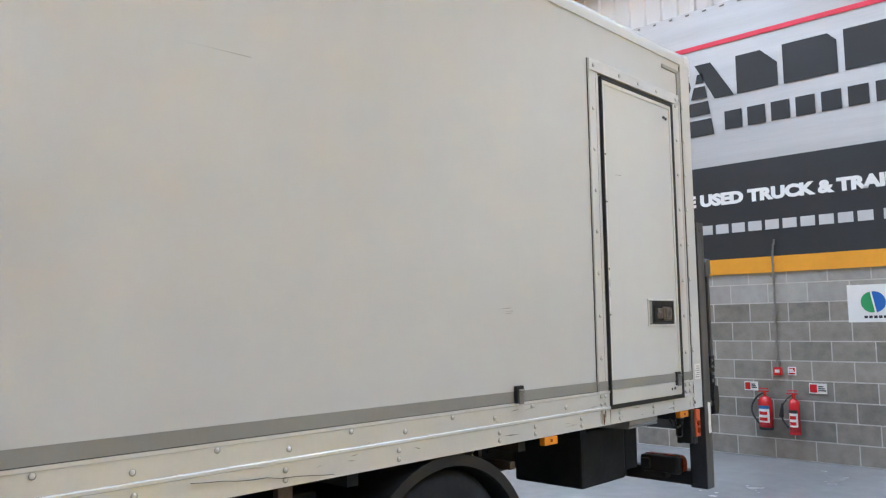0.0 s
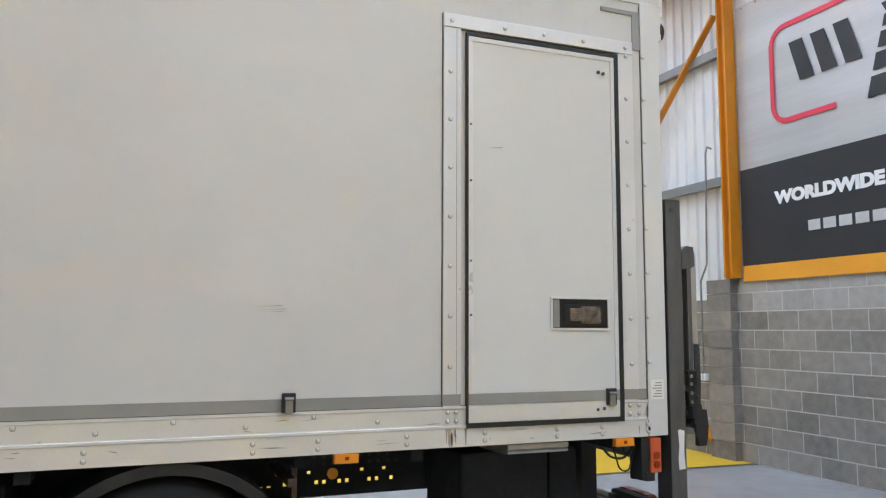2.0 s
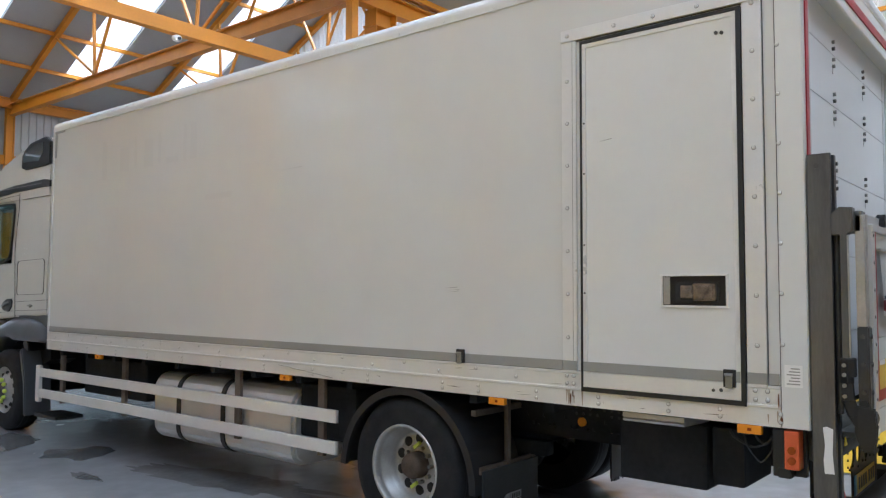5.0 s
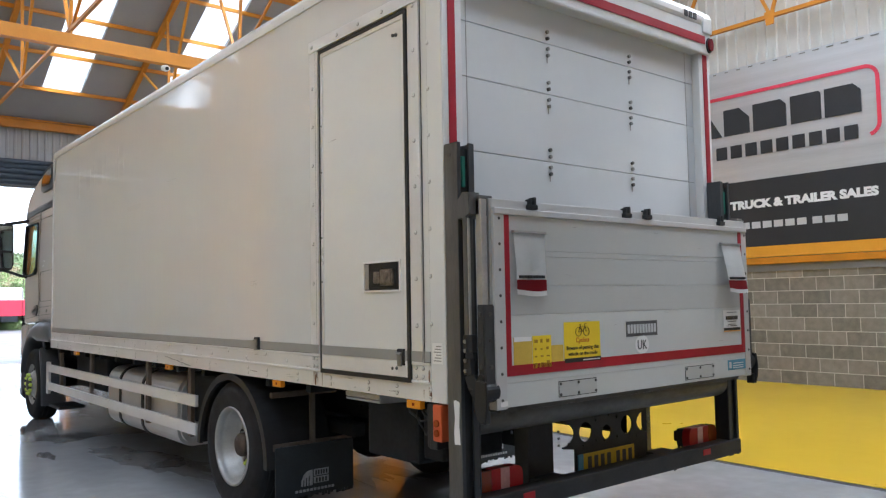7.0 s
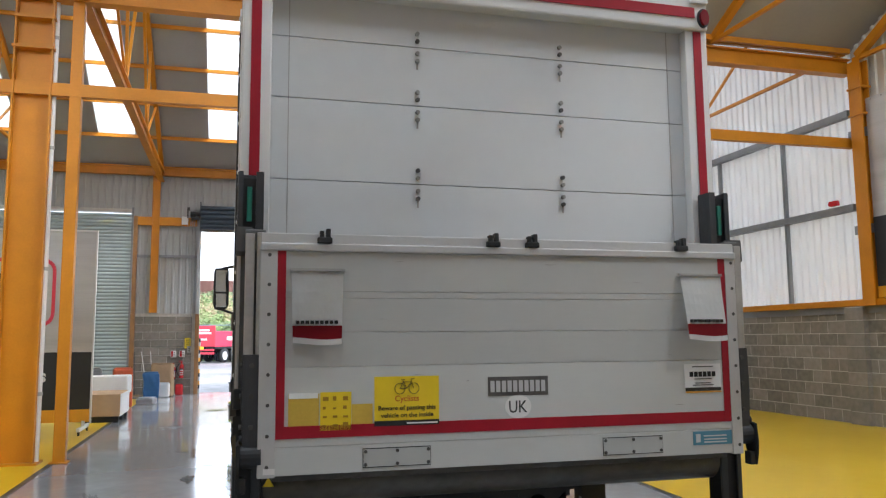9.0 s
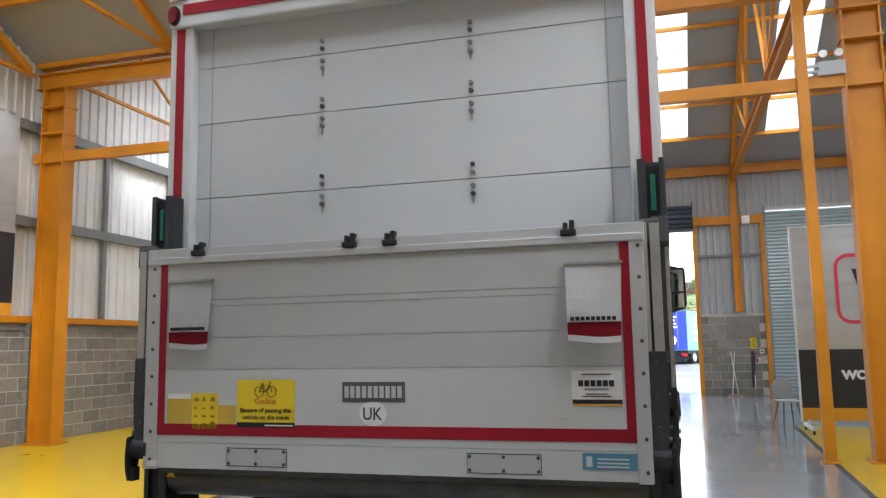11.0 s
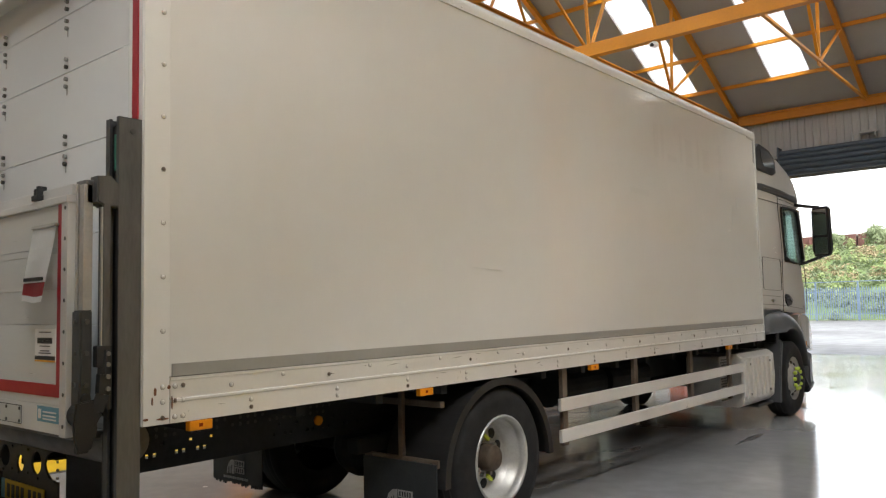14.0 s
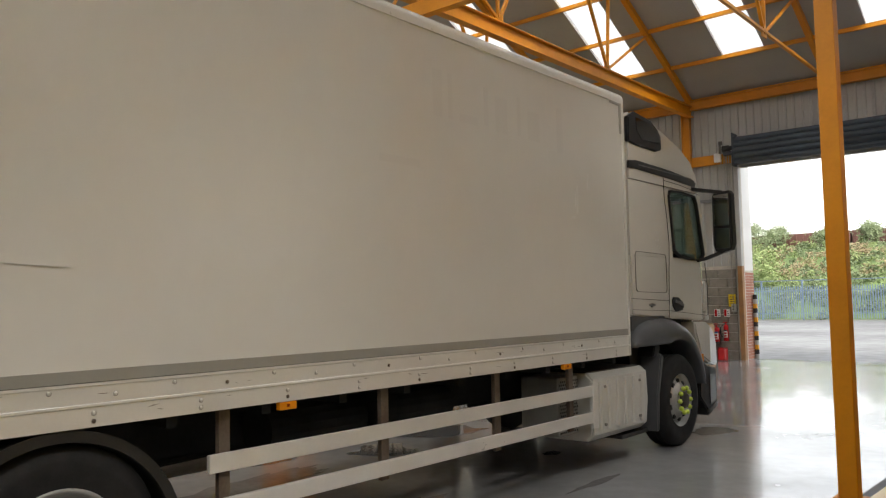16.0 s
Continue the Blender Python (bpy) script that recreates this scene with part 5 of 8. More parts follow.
for s in (-1, 1):
    if s < 0:
        bm = B()
        box(bm, (s * 1.20, 0.058, 0.86), (s * 1.282, 0.128, 1.05), 0.008)
        ob_ = part("side_light_box", bm, M_ORANGEBOX, lorry, "orange light connector box")
        for z in (0.905, 0.955):
            bm = B()
            rod(bm, (s * 1.27, 0.092, z), (s * 1.290, 0.092, z), 0.019, 12)
            part("socket", bm, M_DARKAMBER, ob_)
        bm = B()
        box(bm, (s * 1.16, 0.045, 0.815), (s * 1.20, 0.185, 1.05), 0.006)
        box(bm, (s * 1.19, 0.13, 0.82), (s * 1.272, 0.185, 1.05), 0.006)
        box(bm, (s * 1.19, 0.10, 0.815), (s * 1.277, 0.16, 0.865), 0.006)
        part("box_bracket", bm, M_BLACK, ob_)
        for wide, low, y0, r in ((0.16, 0.14, 0.18, 0.005), (0.08, 0.05, 0.20, 0.008), (0.22, 0.07, 0.19, 0.007)):
            bm = B()
            loop = [(-1.22 + 0.01 * math.sin(k), y0 + wide * k / 12, 1.01 - low * math.sin(PI * k / 12) ** 0.8) for k in range(13)]
            tube(bm, loop, r, 6)
            part("lamp_cable", bm, M_RUBBER, ob_)
    for y in (0.295, 1.86, 3.935, 6.965):
        bm = B()
        box(bm, (s * 1.245, y - 0.06, 1.012), (s * 1.282, y + 0.06, 1.058), 0.006)
        lamp_ = part("side_marker", bm, M_AMBER, lorry, "amber side marker lamp")
        bm = B()
        box(bm, (s * 1.28, y - 0.012, 1.028), (s * 1.2835, y + 0.008, 1.044), 0.001)
        part("lamp_mark", bm, M_DARKAMBER, lamp_)

# chassis
for s in (-1, 1):
    bm = B()
    x = s * 0.43
    x -= s * 0.004
    foot = 0.69
    box(bm, (x - 0.004, 0.2, 0.842), (x + 0.004, 9.6, 1.0))
    box(bm, (x - 0.004, 0.2, 0.782), (x + 0.004, 9.6, 0.820))
    box(bm, (x - 0.004, 0.2, foot), (x + 0.004, 9.6, 0.760))
    box(bm, (x - s * 0.004, 0.2, 0.992), (x - s * 0.07, 9.6, 1.0))
    box(bm, (x - s * 0.004, 0.2, foot), (x - s * 0.03, 9.6, foot + 0.008))
    # two courses of through holes, unevenly spaced
    for z0, z1, keep in ((0.760, 0.782, (0, 1, 3, 4)), (0.820, 0.842, (2, 5))):
        last = 0.2
        for k in range(42):
            y = 0.36 + 0.045 * k
            if k % 7 in keep and not 0.92 < y < 1.34:
                box(bm, (x - 0.004, last, z0), (x + 0.004, y, z1))
                last = y + 0.022
        box(bm, (x - 0.004, last, z0), (x + 0.004, 9.6, z1))
    rail = part("chassis_rail", bm, M_CHASSIS, lorry, "dark painted chassis rail with a row of holes")
    bm = B()
    for j in range(3):
        for k in range(26):
            if (k * 7 + j * 3) % 5:
                rod(bm, (x + s * 0.004, 0.45 + 0.055 * k, 0.872 + 0.04 * j), (x + s * 0.0065, 0.45 + 0.055 * k, 0.872 + 0.04 * j), 0.011, 8)
    part("bolt_hole", bm, M_INK, rail)["kind"] = "stuff"
    bm = B()
    rod(bm, (x + s * 0.004, 1.72, 0.817), (x + s * 0.02, 1.72, 0.817), 0.032, 16)
    part("round_reflector", bm, M_AMBER, rail)
    if s > 0:
        bm = B()
        rod(bm, (x + s * 0.004, 5.0, 0.93), (x + s * 0.03, 5.0, 0.93), 0.032, 16)
        part("round_reflector", bm, M_AMBER, rail)
for k in range(14):
    bm = B()
    box(bm, (-1.24, 0.3 + 0.58 * k, 1.0), (1.24, 0.36 + 0.58 * k, 1.06))
    part("cross_bearer", bm, M_CHASSIS, lorry)
bm = B()
box(bm, (-W + 0.02, 0.1, 1.055), (W - 0.02, BL, 1.09))
part("box_floor", bm, M_CHASSIS, lorry)
bm = B()
rod(bm, (-1.0, 2.665, 0.49), (1.0, 2.665, 0.49), 0.09, 14)
bmesh.ops.create_uvsphere(bm, u_segments=16, v_segments=10, radius=0.24, matrix=Matrix.Translation((0, 2.56, 0.5)))
box(bm, (-0.62, 1.9, 0.58), (-0.52, 3.2, 0.68), 0.01)
box(bm, (0.52, 1.9, 0.58), (0.62, 3.2, 0.68), 0.01)
part("rear_axle", bm, M_CHASSIS, lorry)
bm = B()
rod(bm, (0, 2.6, 0.55), (0, 7.6, 0.72), 0.05, 12)
box(bm, (-0.3, 7.5, 0.5), (0.3, 9.6, 1.0), 0.05)
part("driveline", bm, M_CHASSIS, lorry)
bm = B()
rod(bm, (-1.0, 9.375, 0.49), (1.0, 9.375, 0.49), 0.07, 12)
part("front_axle", bm, M_CHASSIS, lorry)
bm = B()
box(bm, (-1.0, 0.62, 0.62), (-0.46, 1.15, 0.98), 0.02)
box(bm, (-0.98, 0.42, 0.66), (-0.50, 0.60, 0.98), 0.02)
part("battery_box", bm, M_CHASSIS, lorry)
bm = B()
prism(bm, [(-1.262, 1.052), (-1.262, 1.028), (-1.25, 1.022), (-1.262, 1.016), (-1.255, 1.004), (-0.9, 0.99), (-0.9, 1.052)], "y", 0.64, 1.0, 0.003)
part("under_step", bm, M_ALUDARK, lorry, "folded aluminium step bracket under the side door")
for x, y in ((0.75, 4.6), (0.72, 5.6)):
    bm = B()
    rod(bm, (x - 0.1, y - 0.42, 0.80), (x - 0.1, y + 0.42, 0.80), 0.16, 18)
    part("air_tank", bm, M_CHASSIS, lorry)


def wheel(name, s, y, rear):
    xo = s * 1.235
    w = new(name)
    w.parent = lorry
    w["label"] = "black tyre on a pale painted steel rim" if rear else "black tyre, silver rim and lime wheel-nut markers"
    for dx in ((0.0, 0.33) if rear else (0.0,)):
        bm = B()
        c = (xo - s * dx, y, 0.495)
        lathe(bm, [(0.0, 0.285), (0.004, 0.33), (0.012, 0.40), (0.006, 0.455), (-0.02, 0.483), (-0.035, 0.495), (-0.24, 0.495), (-0.26, 0.48), (-0.28, 0.44), (-0.27, 0.30), (-0.26, 0.285)], c, s, 48)
        part("tyre", bm, M_TYRE, w)
        for g in (-0.08, -0.14, -0.20):
            bm = B()
            lathe(bm, [(g - 0.006, 0.4955), (g + 0.006, 0.4955)], c, s, 48)
            part("tread_groove", bm, M_RUBBER, w)
    c = (xo, y, 0.495)
    bm = B()
    if rear:
        lathe(bm, [(-0.012, 0.305), (0.010, 0.300), (0.012, 0.290), (0.0, 0.279), (-0.03, 0.272), (-0.055, 0.270), (-0.06, 0.260), (-0.115, 0.255), (-0.12, 0.246), (-0.155, 0.236), (-0.170, 0.222), (-0.174, 0.20), (-0.160, 0.13), (-0.155, 0.02)], c, s, 48)
    else:
        lathe(bm, [(0.0, 0.292), (-0.01, 0.30), (-0.012, 0.275), (-0.05, 0.262), (-0.055, 0.235), (-0.005, 0.165), (0.02, 0.15), (0.025, 0.12), (0.022, 0.02)], c, s, 40)
    part("rim", bm, M_RIM, w)
    bm = B()
    for k in range(10):
        a = 2 * PI * (k + 0.5) / 10
        off, rad = (-0.168, 0.182) if rear else (-0.028, 0.205)
        rod(bm, (xo + s * (off - 0.012), y + rad * math.cos(a), 0.495 + rad * math.sin(a)), (xo + s * (off + 0.004), y + rad * math.cos(a), 0.495 + rad * math.sin(a)), 0.036 if rear else 0.028, 16)
        part("rim_hole", bm, M_RUBBER, w)
        bm = B()
    bm.free()
    bm = B()
    if rear:
        lathe(bm, [(-0.16, 0.096), (-0.075, 0.090), (-0.055, 0.078), (-0.05, 0.0)], c, s, 24)
    else:
        lathe(bm, [(0.02, 0.09), (0.06, 0.085), (0.07, 0.06), (0.072, 0.0)], c, s, 24)
    part("hub", bm, M_HUB if rear else M_DARKSTEEL, w)
    bm = B()
    for k in range(10):
        a = 2 * PI * k / 10
        off, rad = (-0.145, 0.122) if rear else (0.035, 0.135)
        rod(bm, (xo + s * (off - 0.02), y + rad * math.cos(a), 0.495 + rad * math.sin(a)), (xo + s * (off + 0.02), y + rad * math.cos(a), 0.495 + rad * math.sin(a)), 0.016, 6)
    part("wheel_nut", bm, M_STEEL, w)["kind"] = "stuff"
    if not rear:
        for k in range(10):
            a = 2 * PI * k / 10
            bm = B()
            p = (xo + s * 0.05, y + 0.135 * math.cos(a), 0.495 + 0.135 * math.sin(a))
            bmesh.ops.create_uvsphere(bm, u_segments=10, v_segments=7, radius=0.026, matrix=Matrix.Translation(p))
            part("nut_marker", bm, M_LIME, w)
    else:
        bm = B()
        for k in (2, 7):
            a = 2 * PI * k / 10 + 0.2
            bar(bm, (xo - s * 0.125, y + 0.122 * math.cos(a), 0.495 + 0.122 * math.sin(a)), (xo - s * 0.125, y + 0.165 * math.cos(a + 0.35), 0.495 + 0.165 * math.sin(a + 0.35)), 0.022, 0.022)
            part("nut_marker", bm, M_LIME, w)
            bm = B()
        bm.free()


for s in (-1, 1):
    wheel("rear_wheel", s, 2.68, True)
    wheel("front_wheel", s, 9.375, False)
    # rear mudguard with bracket and flap
    bm = B()
    arc_band(bm, 2.66, 0.43, 0.605, 0.625, 2, 182, s * 0.74, s * 1.262, 28)
    arc_band(bm, 2.66, 0.43, 0.575, 0.627, 2, 182, s * 1.235, s * 1.268, 28)
    part("rear_mudguard", bm, M_BLACK, lorry, "dusty black plastic mudguard")
    bm = B()
    box(bm, (s * 0.56, 2.025, 0.535), (s * 1.215, 2.045, 0.585), 0.005)
    box(bm, (s * 0.88, 2.020, 0.55), (s * 0.918, 2.050, 1.02), 0.004)
    box(bm, (s * 0.66, 2.08, 0.905), (s * 1.2, 2.12, 0.945), 0.004)
    part("mudguard_bracket", bm, M_POST, lorry)
    bm = B()
    box(bm, (s * 0.56, 2.010, 0.20), (s * 1.21, 2.024, 0.56), 0.002)
    fl = part("mudflap", bm, M_FLAP, lorry, "black rubber mudflap with a worn white print")
    rf = random.Random(5)
    for k in range(26):
        bm = B()
        xf = 0.565 + 0.0247 * k
        box(bm, (s * xf, 2.012, 0.20 - rf.uniform(0.004, 0.03)), (s * (xf + 0.018), 2.021, 0.202))
        part("frayed_edge", bm, M_FLAP, fl)
    for k in range(5):
        bm = B()
        rod(bm, (s * (0.62 + 0.135 * k), 2.018, 0.56), (s * (0.62 + 0.135 * k), 2.026, 0.56), 0.009, 8)
        part("flap_bolt", bm, M_DARKSTEEL, fl)
    bm = B()
    a = s * 0.895 - 0.0
    arch = [(a - 0.115, 0.262), (a - 0.112, 0.30), (a - 0.095, 0.34), (a - 0.06, 0.368), (a - 0.02, 0.372), (a - 0.02, 0.262)]
    prism(bm, arch, "y", 2.004, 2.008)
    for dx, dz, w_, h_ in ((-0.01, 0.325, 0.125, 0.047), (-0.01, 0.272, 0.125, 0.045)):
        box(bm, (a + dx, 2.004, dz), (a + dx + w_, 2.008, dz + h_))
    for k in range(11):
        box(bm, (a - 0.16 + 0.030 * k, 2.004, 0.222), (a - 0.16 + 0.030 * k + 0.021, 2.008, 0.240))
    part("flap_print", bm, M_PRINT, fl)
    bm = B()
    for k in range(3):
        prism(bm, [(a - 0.10 + 0.022 * k, 0.262), (a - 0.096 + 0.022 * k, 0.31 + 0.01 * k), (a - 0.090 + 0.022 * k, 0.31 + 0.01 * k), (a - 0.092 + 0.022 * k, 0.262)], "y", 2.0025, 2.0045)
    for k in range(5):
        box(bm, (a + 0.002 + 0.022 * k, 2.0025, 0.332), (a + 0.014 + 0.022 * k, 2.0045, 0.364))
        if k < 4:
            box(bm, (a + 0.006 + 0.026 * k, 2.0025, 0.278), (a + 0.020 + 0.026 * k, 2.0045, 0.310))
    part("print_gaps", bm, M_FLAP, fl)
    # side guard rails
    yend = 8.38 if s < 0 else 7.44
    for z in (0.493, 0.73):
        bm = B()
        box(bm, (s * 1.225, 3.44 if s > 0 else 3.36, z), (s * 1.255, yend, z + 0.097), 0.006)
        part("side_guard_rail", bm, M_ALU, lorry, "aluminium side guard rail")
    for y in (3.55, 4.77, 6.01, 7.10) if s > 0 else (3.56, 4.63, 6.53, 7.88):
        bm = B()
        box(bm, (s * 1.19, y - 0.035, 0.46), (s * 1.225, y + 0.035, 1.05), 0.004)
        part("guard_post", bm, M_POST, lorry, "dirty grey guard post")
    bm = B()
    box(bm, (s * 1.22, yend - 0.02, 0.44), (s * 1.262, yend + 0.07, 0.86), 0.008)
    part("guard_end_plate", bm, M_ALU, lorry)
# fuel tank on the nearside
bm = B()
prof = []
for cx, cz, a0 in ((-0.70, 0.78, 0), (-1.02, 0.78, 90), (-1.02, 0.45, 180), (-0.70, 0.45, 270)):
    for k in range(6):
        a = radians(a0 + 18 * k)
        prof.append((cx + 0.15 * math.cos(a), cz + 0.15 * math.sin(a)))
prism(bm, prof, "y", 3.95, 6.05, 0.03)
ft = part("fuel_tank", bm, M_TANK, lorry, "polished aluminium fuel tank with black straps")
for y in (4.9, 5.6):
    bm = B()
    pr = [((x + 0.86) * 1.03 - 0.86, (z - 0.615) * 1.03 + 0.615) for x, z in prof]
    prism(bm, pr, "y", y - 0.03, y + 0.03)
    part("tank_strap", bm, M_BLACK, ft)
bm = B()
box(bm, (-1.1, 3.3, 0.55), (-0.6, 3.95, 0.98), 0.03)
part("equipment_box", bm, M_CHASSIS, lorry)
bm = B()
box(bm, (-1.1, 6.3, 0.6), (-0.5, 7.6, 1.0), 0.03)
part("exhaust_box", bm, M_CHASSIS, lorry)
# ribbed cover on the offside
ahead_of = set(lorry.children)
bm = B()
prism(bm, [(0.66, 0.88), (0.70, 0.93), (1.18, 0.93), (1.245, 0.88), (1.255, 0.60), (1.235, 0.37), (1.17, 0.31), (0.70, 0.31), (0.66, 0.37)], "y", 7.34, 8.44, 0.015)
sc = part("silencer_cover", bm, M_TANK, lorry, "ribbed silver exhaust cover")
bm = B()
box(bm, (0.72, 7.38, 0.928), (1.165, 8.40, 0.940), 0.004)
top_ = part("cover_top", bm, M_DARKSTEEL, sc, "dark perforated top plate")
bm = B()
for j in range(7):
    for k in range(17):
        rod(bm, (0.78 + 0.055 * j, 7.43 + 0.057 * k + (0.028 if j % 2 else 0), 0.938), (0.78 + 0.055 * j, 7.43 + 0.057 * k + (0.028 if j % 2 else 0), 0.942), 0.016, 6)
part("perforations", bm, M_INK, top_)["kind"] = "stuff"
for k in range(6):
    bm = B()
    y = 7.47 + 0.165 * k
    box(bm, (1.235, y - 0.028, 0.40), (1.274, y + 0.028, 0.86), 0.018)
    part("cover_rib", bm, M_TANK, sc)
bm = B()
for k in (0, 2.55, 4.3):
    for z in (0.45, 0.80):
        rod(bm, (1.22, 7.55 + 0.165 * k, z), (1.264, 7.55 + 0.165 * k, z), 0.014, 10)
        part("cover_bolt", bm, M_STEEL, sc)
        bm = B()
bm.free()
bm = B()
box(bm, (0.72, 6.95, 0.40), (1.12, 7.29, 0.92), 0.02)
shield = part("perforated_shield", bm, M_ALUDARK, lorry, "perforated aluminium heat shield")
bm = B()
for j in range(16):
    for k in range(10):
        y = 6.98 + 0.031 * k + (0.0155 if j % 2 else 0)
        rod(bm, (1.115, y, 0.43 + 0.03 * j), (1.123, y, 0.43 + 0.03 * j), 0.009, 6)
part("perforations", bm, M_INK, shield)["kind"] = "stuff"

for o in set(lorry.children) - ahead_of:
    o.location.y += 0.10

# cab
def nose(bm, first=0.28, then=0.75):
    """Draws the sides in towards the front, as the cab's corners are rounded in plan."""
    for y in (10.20, 10.38, 10.56):
        bmesh.ops.bisect_plane(bm, geom=bm.verts[:] + bm.edges[:] + bm.faces[:], plane_co=(0, y, 0), plane_no=(0, 1, 0))
    for v in bm.verts:
        if v.co.y > 10.20:
            d = min(v.co.y, 10.38) - 10.20
            e = max(0.0, v.co.y - 10.38)
            v.co.x *= 1 - first * d - then * e
    return bm


def outline(name, pts, x, s, wide, deep, material, parent, label=""):
    """A closed strip along points of the y-z plane on the cab's side."""
    bm = B()
    for p, q in zip(pts, pts[1:] + pts[:1]):
        bar(bm, (x, *p), (x, *q), deep, wide, (1, 0, 0))
    return part(name, bm, material, parent, label)


def rounded(y0, y1, z0, z1, r, slope=0.0):
    pts = []
    for cy, cz, a0 in ((y1 - r, z1 - r, 0), (y0 + r, z1 - r, 90), (y0 + r, z0 + r, 180), (y1 - r, z0 + r, 270)):
        for k in range(5):
            a = radians(a0 + 22.5 * k)
            y = cy + r * math.cos(a)
            pts.append((y, cz + r * math.sin(a) + slope * (y - y0)))
    return pts


CW = 1.18
bm = B()
prism(bm, [(8.40, 1.44), (8.40, 2.07), (10.44, 2.07), (10.50, 1.80), (10.52, 1.45), (10.40, 1.33)], "x", -CW, CW, 0.02)
nose(bm)
cab = part("cab", bm, M_CAB, lorry, "silver sleeper-free day cab with roof deflector")
bm = B()
prism(bm, [(8.40, 2.06), (8.40, 2.84), (9.36, 2.84), (9.37, 2.6), (9.41, 2.30), (9.43, 2.06)], "x", -CW, CW)
part("rear_quarter", bm, M_CAB, cab)
bm = B()
prism(bm, [(8.40, 2.83), (8.40, 3.50), (8.50, 3.565), (8.95, 3.545), (9.35, 3.47), (9.75, 3.36), (10.02, 3.24), (10.17, 3.09), (10.25, 2.93), (10.27, 2.83)], "x", -CW, CW, 0.03)
nose(bm)
for f in bm.faces:
    f.smooth = f.normal.z > 0.3 and abs(f.normal.x) < 0.5
part("cab_roof", bm, M_CAB, cab, "silver cab roof with a rounded front")
for s in (-1, 1):
    x = s * CW
    bm = B()
    prism(bm, [(10.09, 2.84), (10.26, 2.84), (10.44, 2.06), (10.31, 2.06)], "x", s * 1.09, x, 0.006)
    part("windscreen_pillar", bm, M_CAB, cab)
    bm = B()
    prism(bm, [(8.405, 3.24), (8.41, 3.50), (8.55, 3.575), (8.94, 3.54), (9.10, 3.47), (9.18, 3.40), (9.19, 3.25), (9.06, 3.215), (8.55, 3.22)], "x", x - s * 0.03, x + s * 0.022, 0.01)
    sd = part("side_deflector", bm, M_TRIM, cab, "black side deflector with a dark pane")
    bm = B()
    prism(bm, [(8.585, 3.38), (8.575, 3.515), (8.87, 3.50), (9.05, 3.445), (9.115, 3.39), (9.14, 3.315), (8.70, 3.295)], "x", x + s * 0.021, x + s * 0.026, 0.002)
    part("deflector_pane", bm, M_DARKGLASS, sd)
    bm = B()
    prism(bm, [(8.40, 2.96), (8.405, 3.04), (8.58, 3.062), (9.40, 3.05), (10.06, 3.01), (10.12, 2.98), (10.09, 2.925), (9.40, 2.955), (8.58, 2.97)], "x", x - s * 0.01, x + s * 0.014, 0.006)
    rt = part("roof_trim", bm, M_TRIM, cab, "black trim band below the cab roof")
    bm = B()
    box(bm, (x + s * 0.012, 8.62, 3.012), (x + s * 0.018, 10.0, 3.022), 0.002)
    part("trim_rib", bm, M_GREYPLASTIC, rt)
    # shut lines
    for pts in (((9.245, 2.95), (9.25, 2.75), (9.30, 2.50), (9.335, 2.22), (9.30, 1.80), (9.27, 1.40)), ((8.40, 1.615), (9.275, 1.585)), ((8.41, 1.50), (9.27, 1.475), (10.33, 1.40)), ((9.25, 2.92), (9.60, 2.915), (10.08, 2.885)), ((10.33, 2.03), (10.38, 1.75), (10.37, 1.40))):
        bm = B()
        for p, q in zip(pts, pts[1:]):
            bar(bm, (x + s * 0.0005, *p), (x + s * 0.0005, *q), 0.004, 0.009, (1, 0, 0))
        part("shut_line", bm, M_RUBBER, cab)
    lock = outline("locker_gap", rounded(8.50, 9.24, 1.685, 2.105, 0.05, -0.02), x + s * 0.0008, s, 0.008, 0.004, M_RUBBER, cab)
    bm = B()
    rod(bm, (x - s * 0.01, 8.85, 1.54), (x + s * 0.010, 8.85, 1.54), 0.022, 12)
    box(bm, (x + s * 0.0, 8.79, 1.535), (x + s * 0.012, 8.92, 1.553), 0.004)
    part("locker_catch", bm, M_STEEL, cab)
    bm = B()
    for y, z in ((9.05, 2.18), (9.10, 2.17), (9.0, 2.24), (9.06, 2.245), (9.42, 2.885), (9.50, 2.883)):
        rod(bm, (x - s * 0.004, y, z), (x + s * 0.003, y, z), 0.006, 8)
        part("door_rivet", bm, M_ALU, cab)
        bm = B()
    bm.free()
    # side window in a black frame
    pane = [(9.37, 2.62), (9.35, 2.76), (9.40, 2.815), (9.70, 2.825), (10.06, 2.81), (10.12, 2.73), (10.285, 2.13), (10.20, 2.065), (9.98, 2.06), (9.62, 2.085), (9.46, 2.15), (9.42, 2.28)]
    wn_ = outline("window_surround", pane, x + s * 0.002, s, 0.046, 0.016, M_BLACK, cab, "black rubber window surround")
    bm = B()
    prism(bm, pane, "x", x - s * 0.012, x - s * 0.004)
    part("side_window", bm, M_GLASS, wn_, "tinted green side window")
    # inside: seat, steering wheel
    bm = B()
    box(bm, (s * 0.22, 9.46, 2.05), (s * 0.80, 9.62, 2.72), 0.05)
    box(bm, (s * 0.36, 9.47, 2.70), (s * 0.66, 9.58, 2.84), 0.04)
    part("cab_seat", bm, M_CLOTH, cab)
    bm = B()
    prism(bm, [(9.44, 1.46), (9.37, 1.52), (9.355, 1.585), (9.39, 1.625), (9.52, 1.62), (9.63, 1.575), (9.665, 1.52), (9.62, 1.475)], "x", x - s * 0.01, x + s * 0.012, 0.006)
    hd = part("door_handle", bm, M_TRIM, cab, "black door handle in an oval cup")
    bm = B()
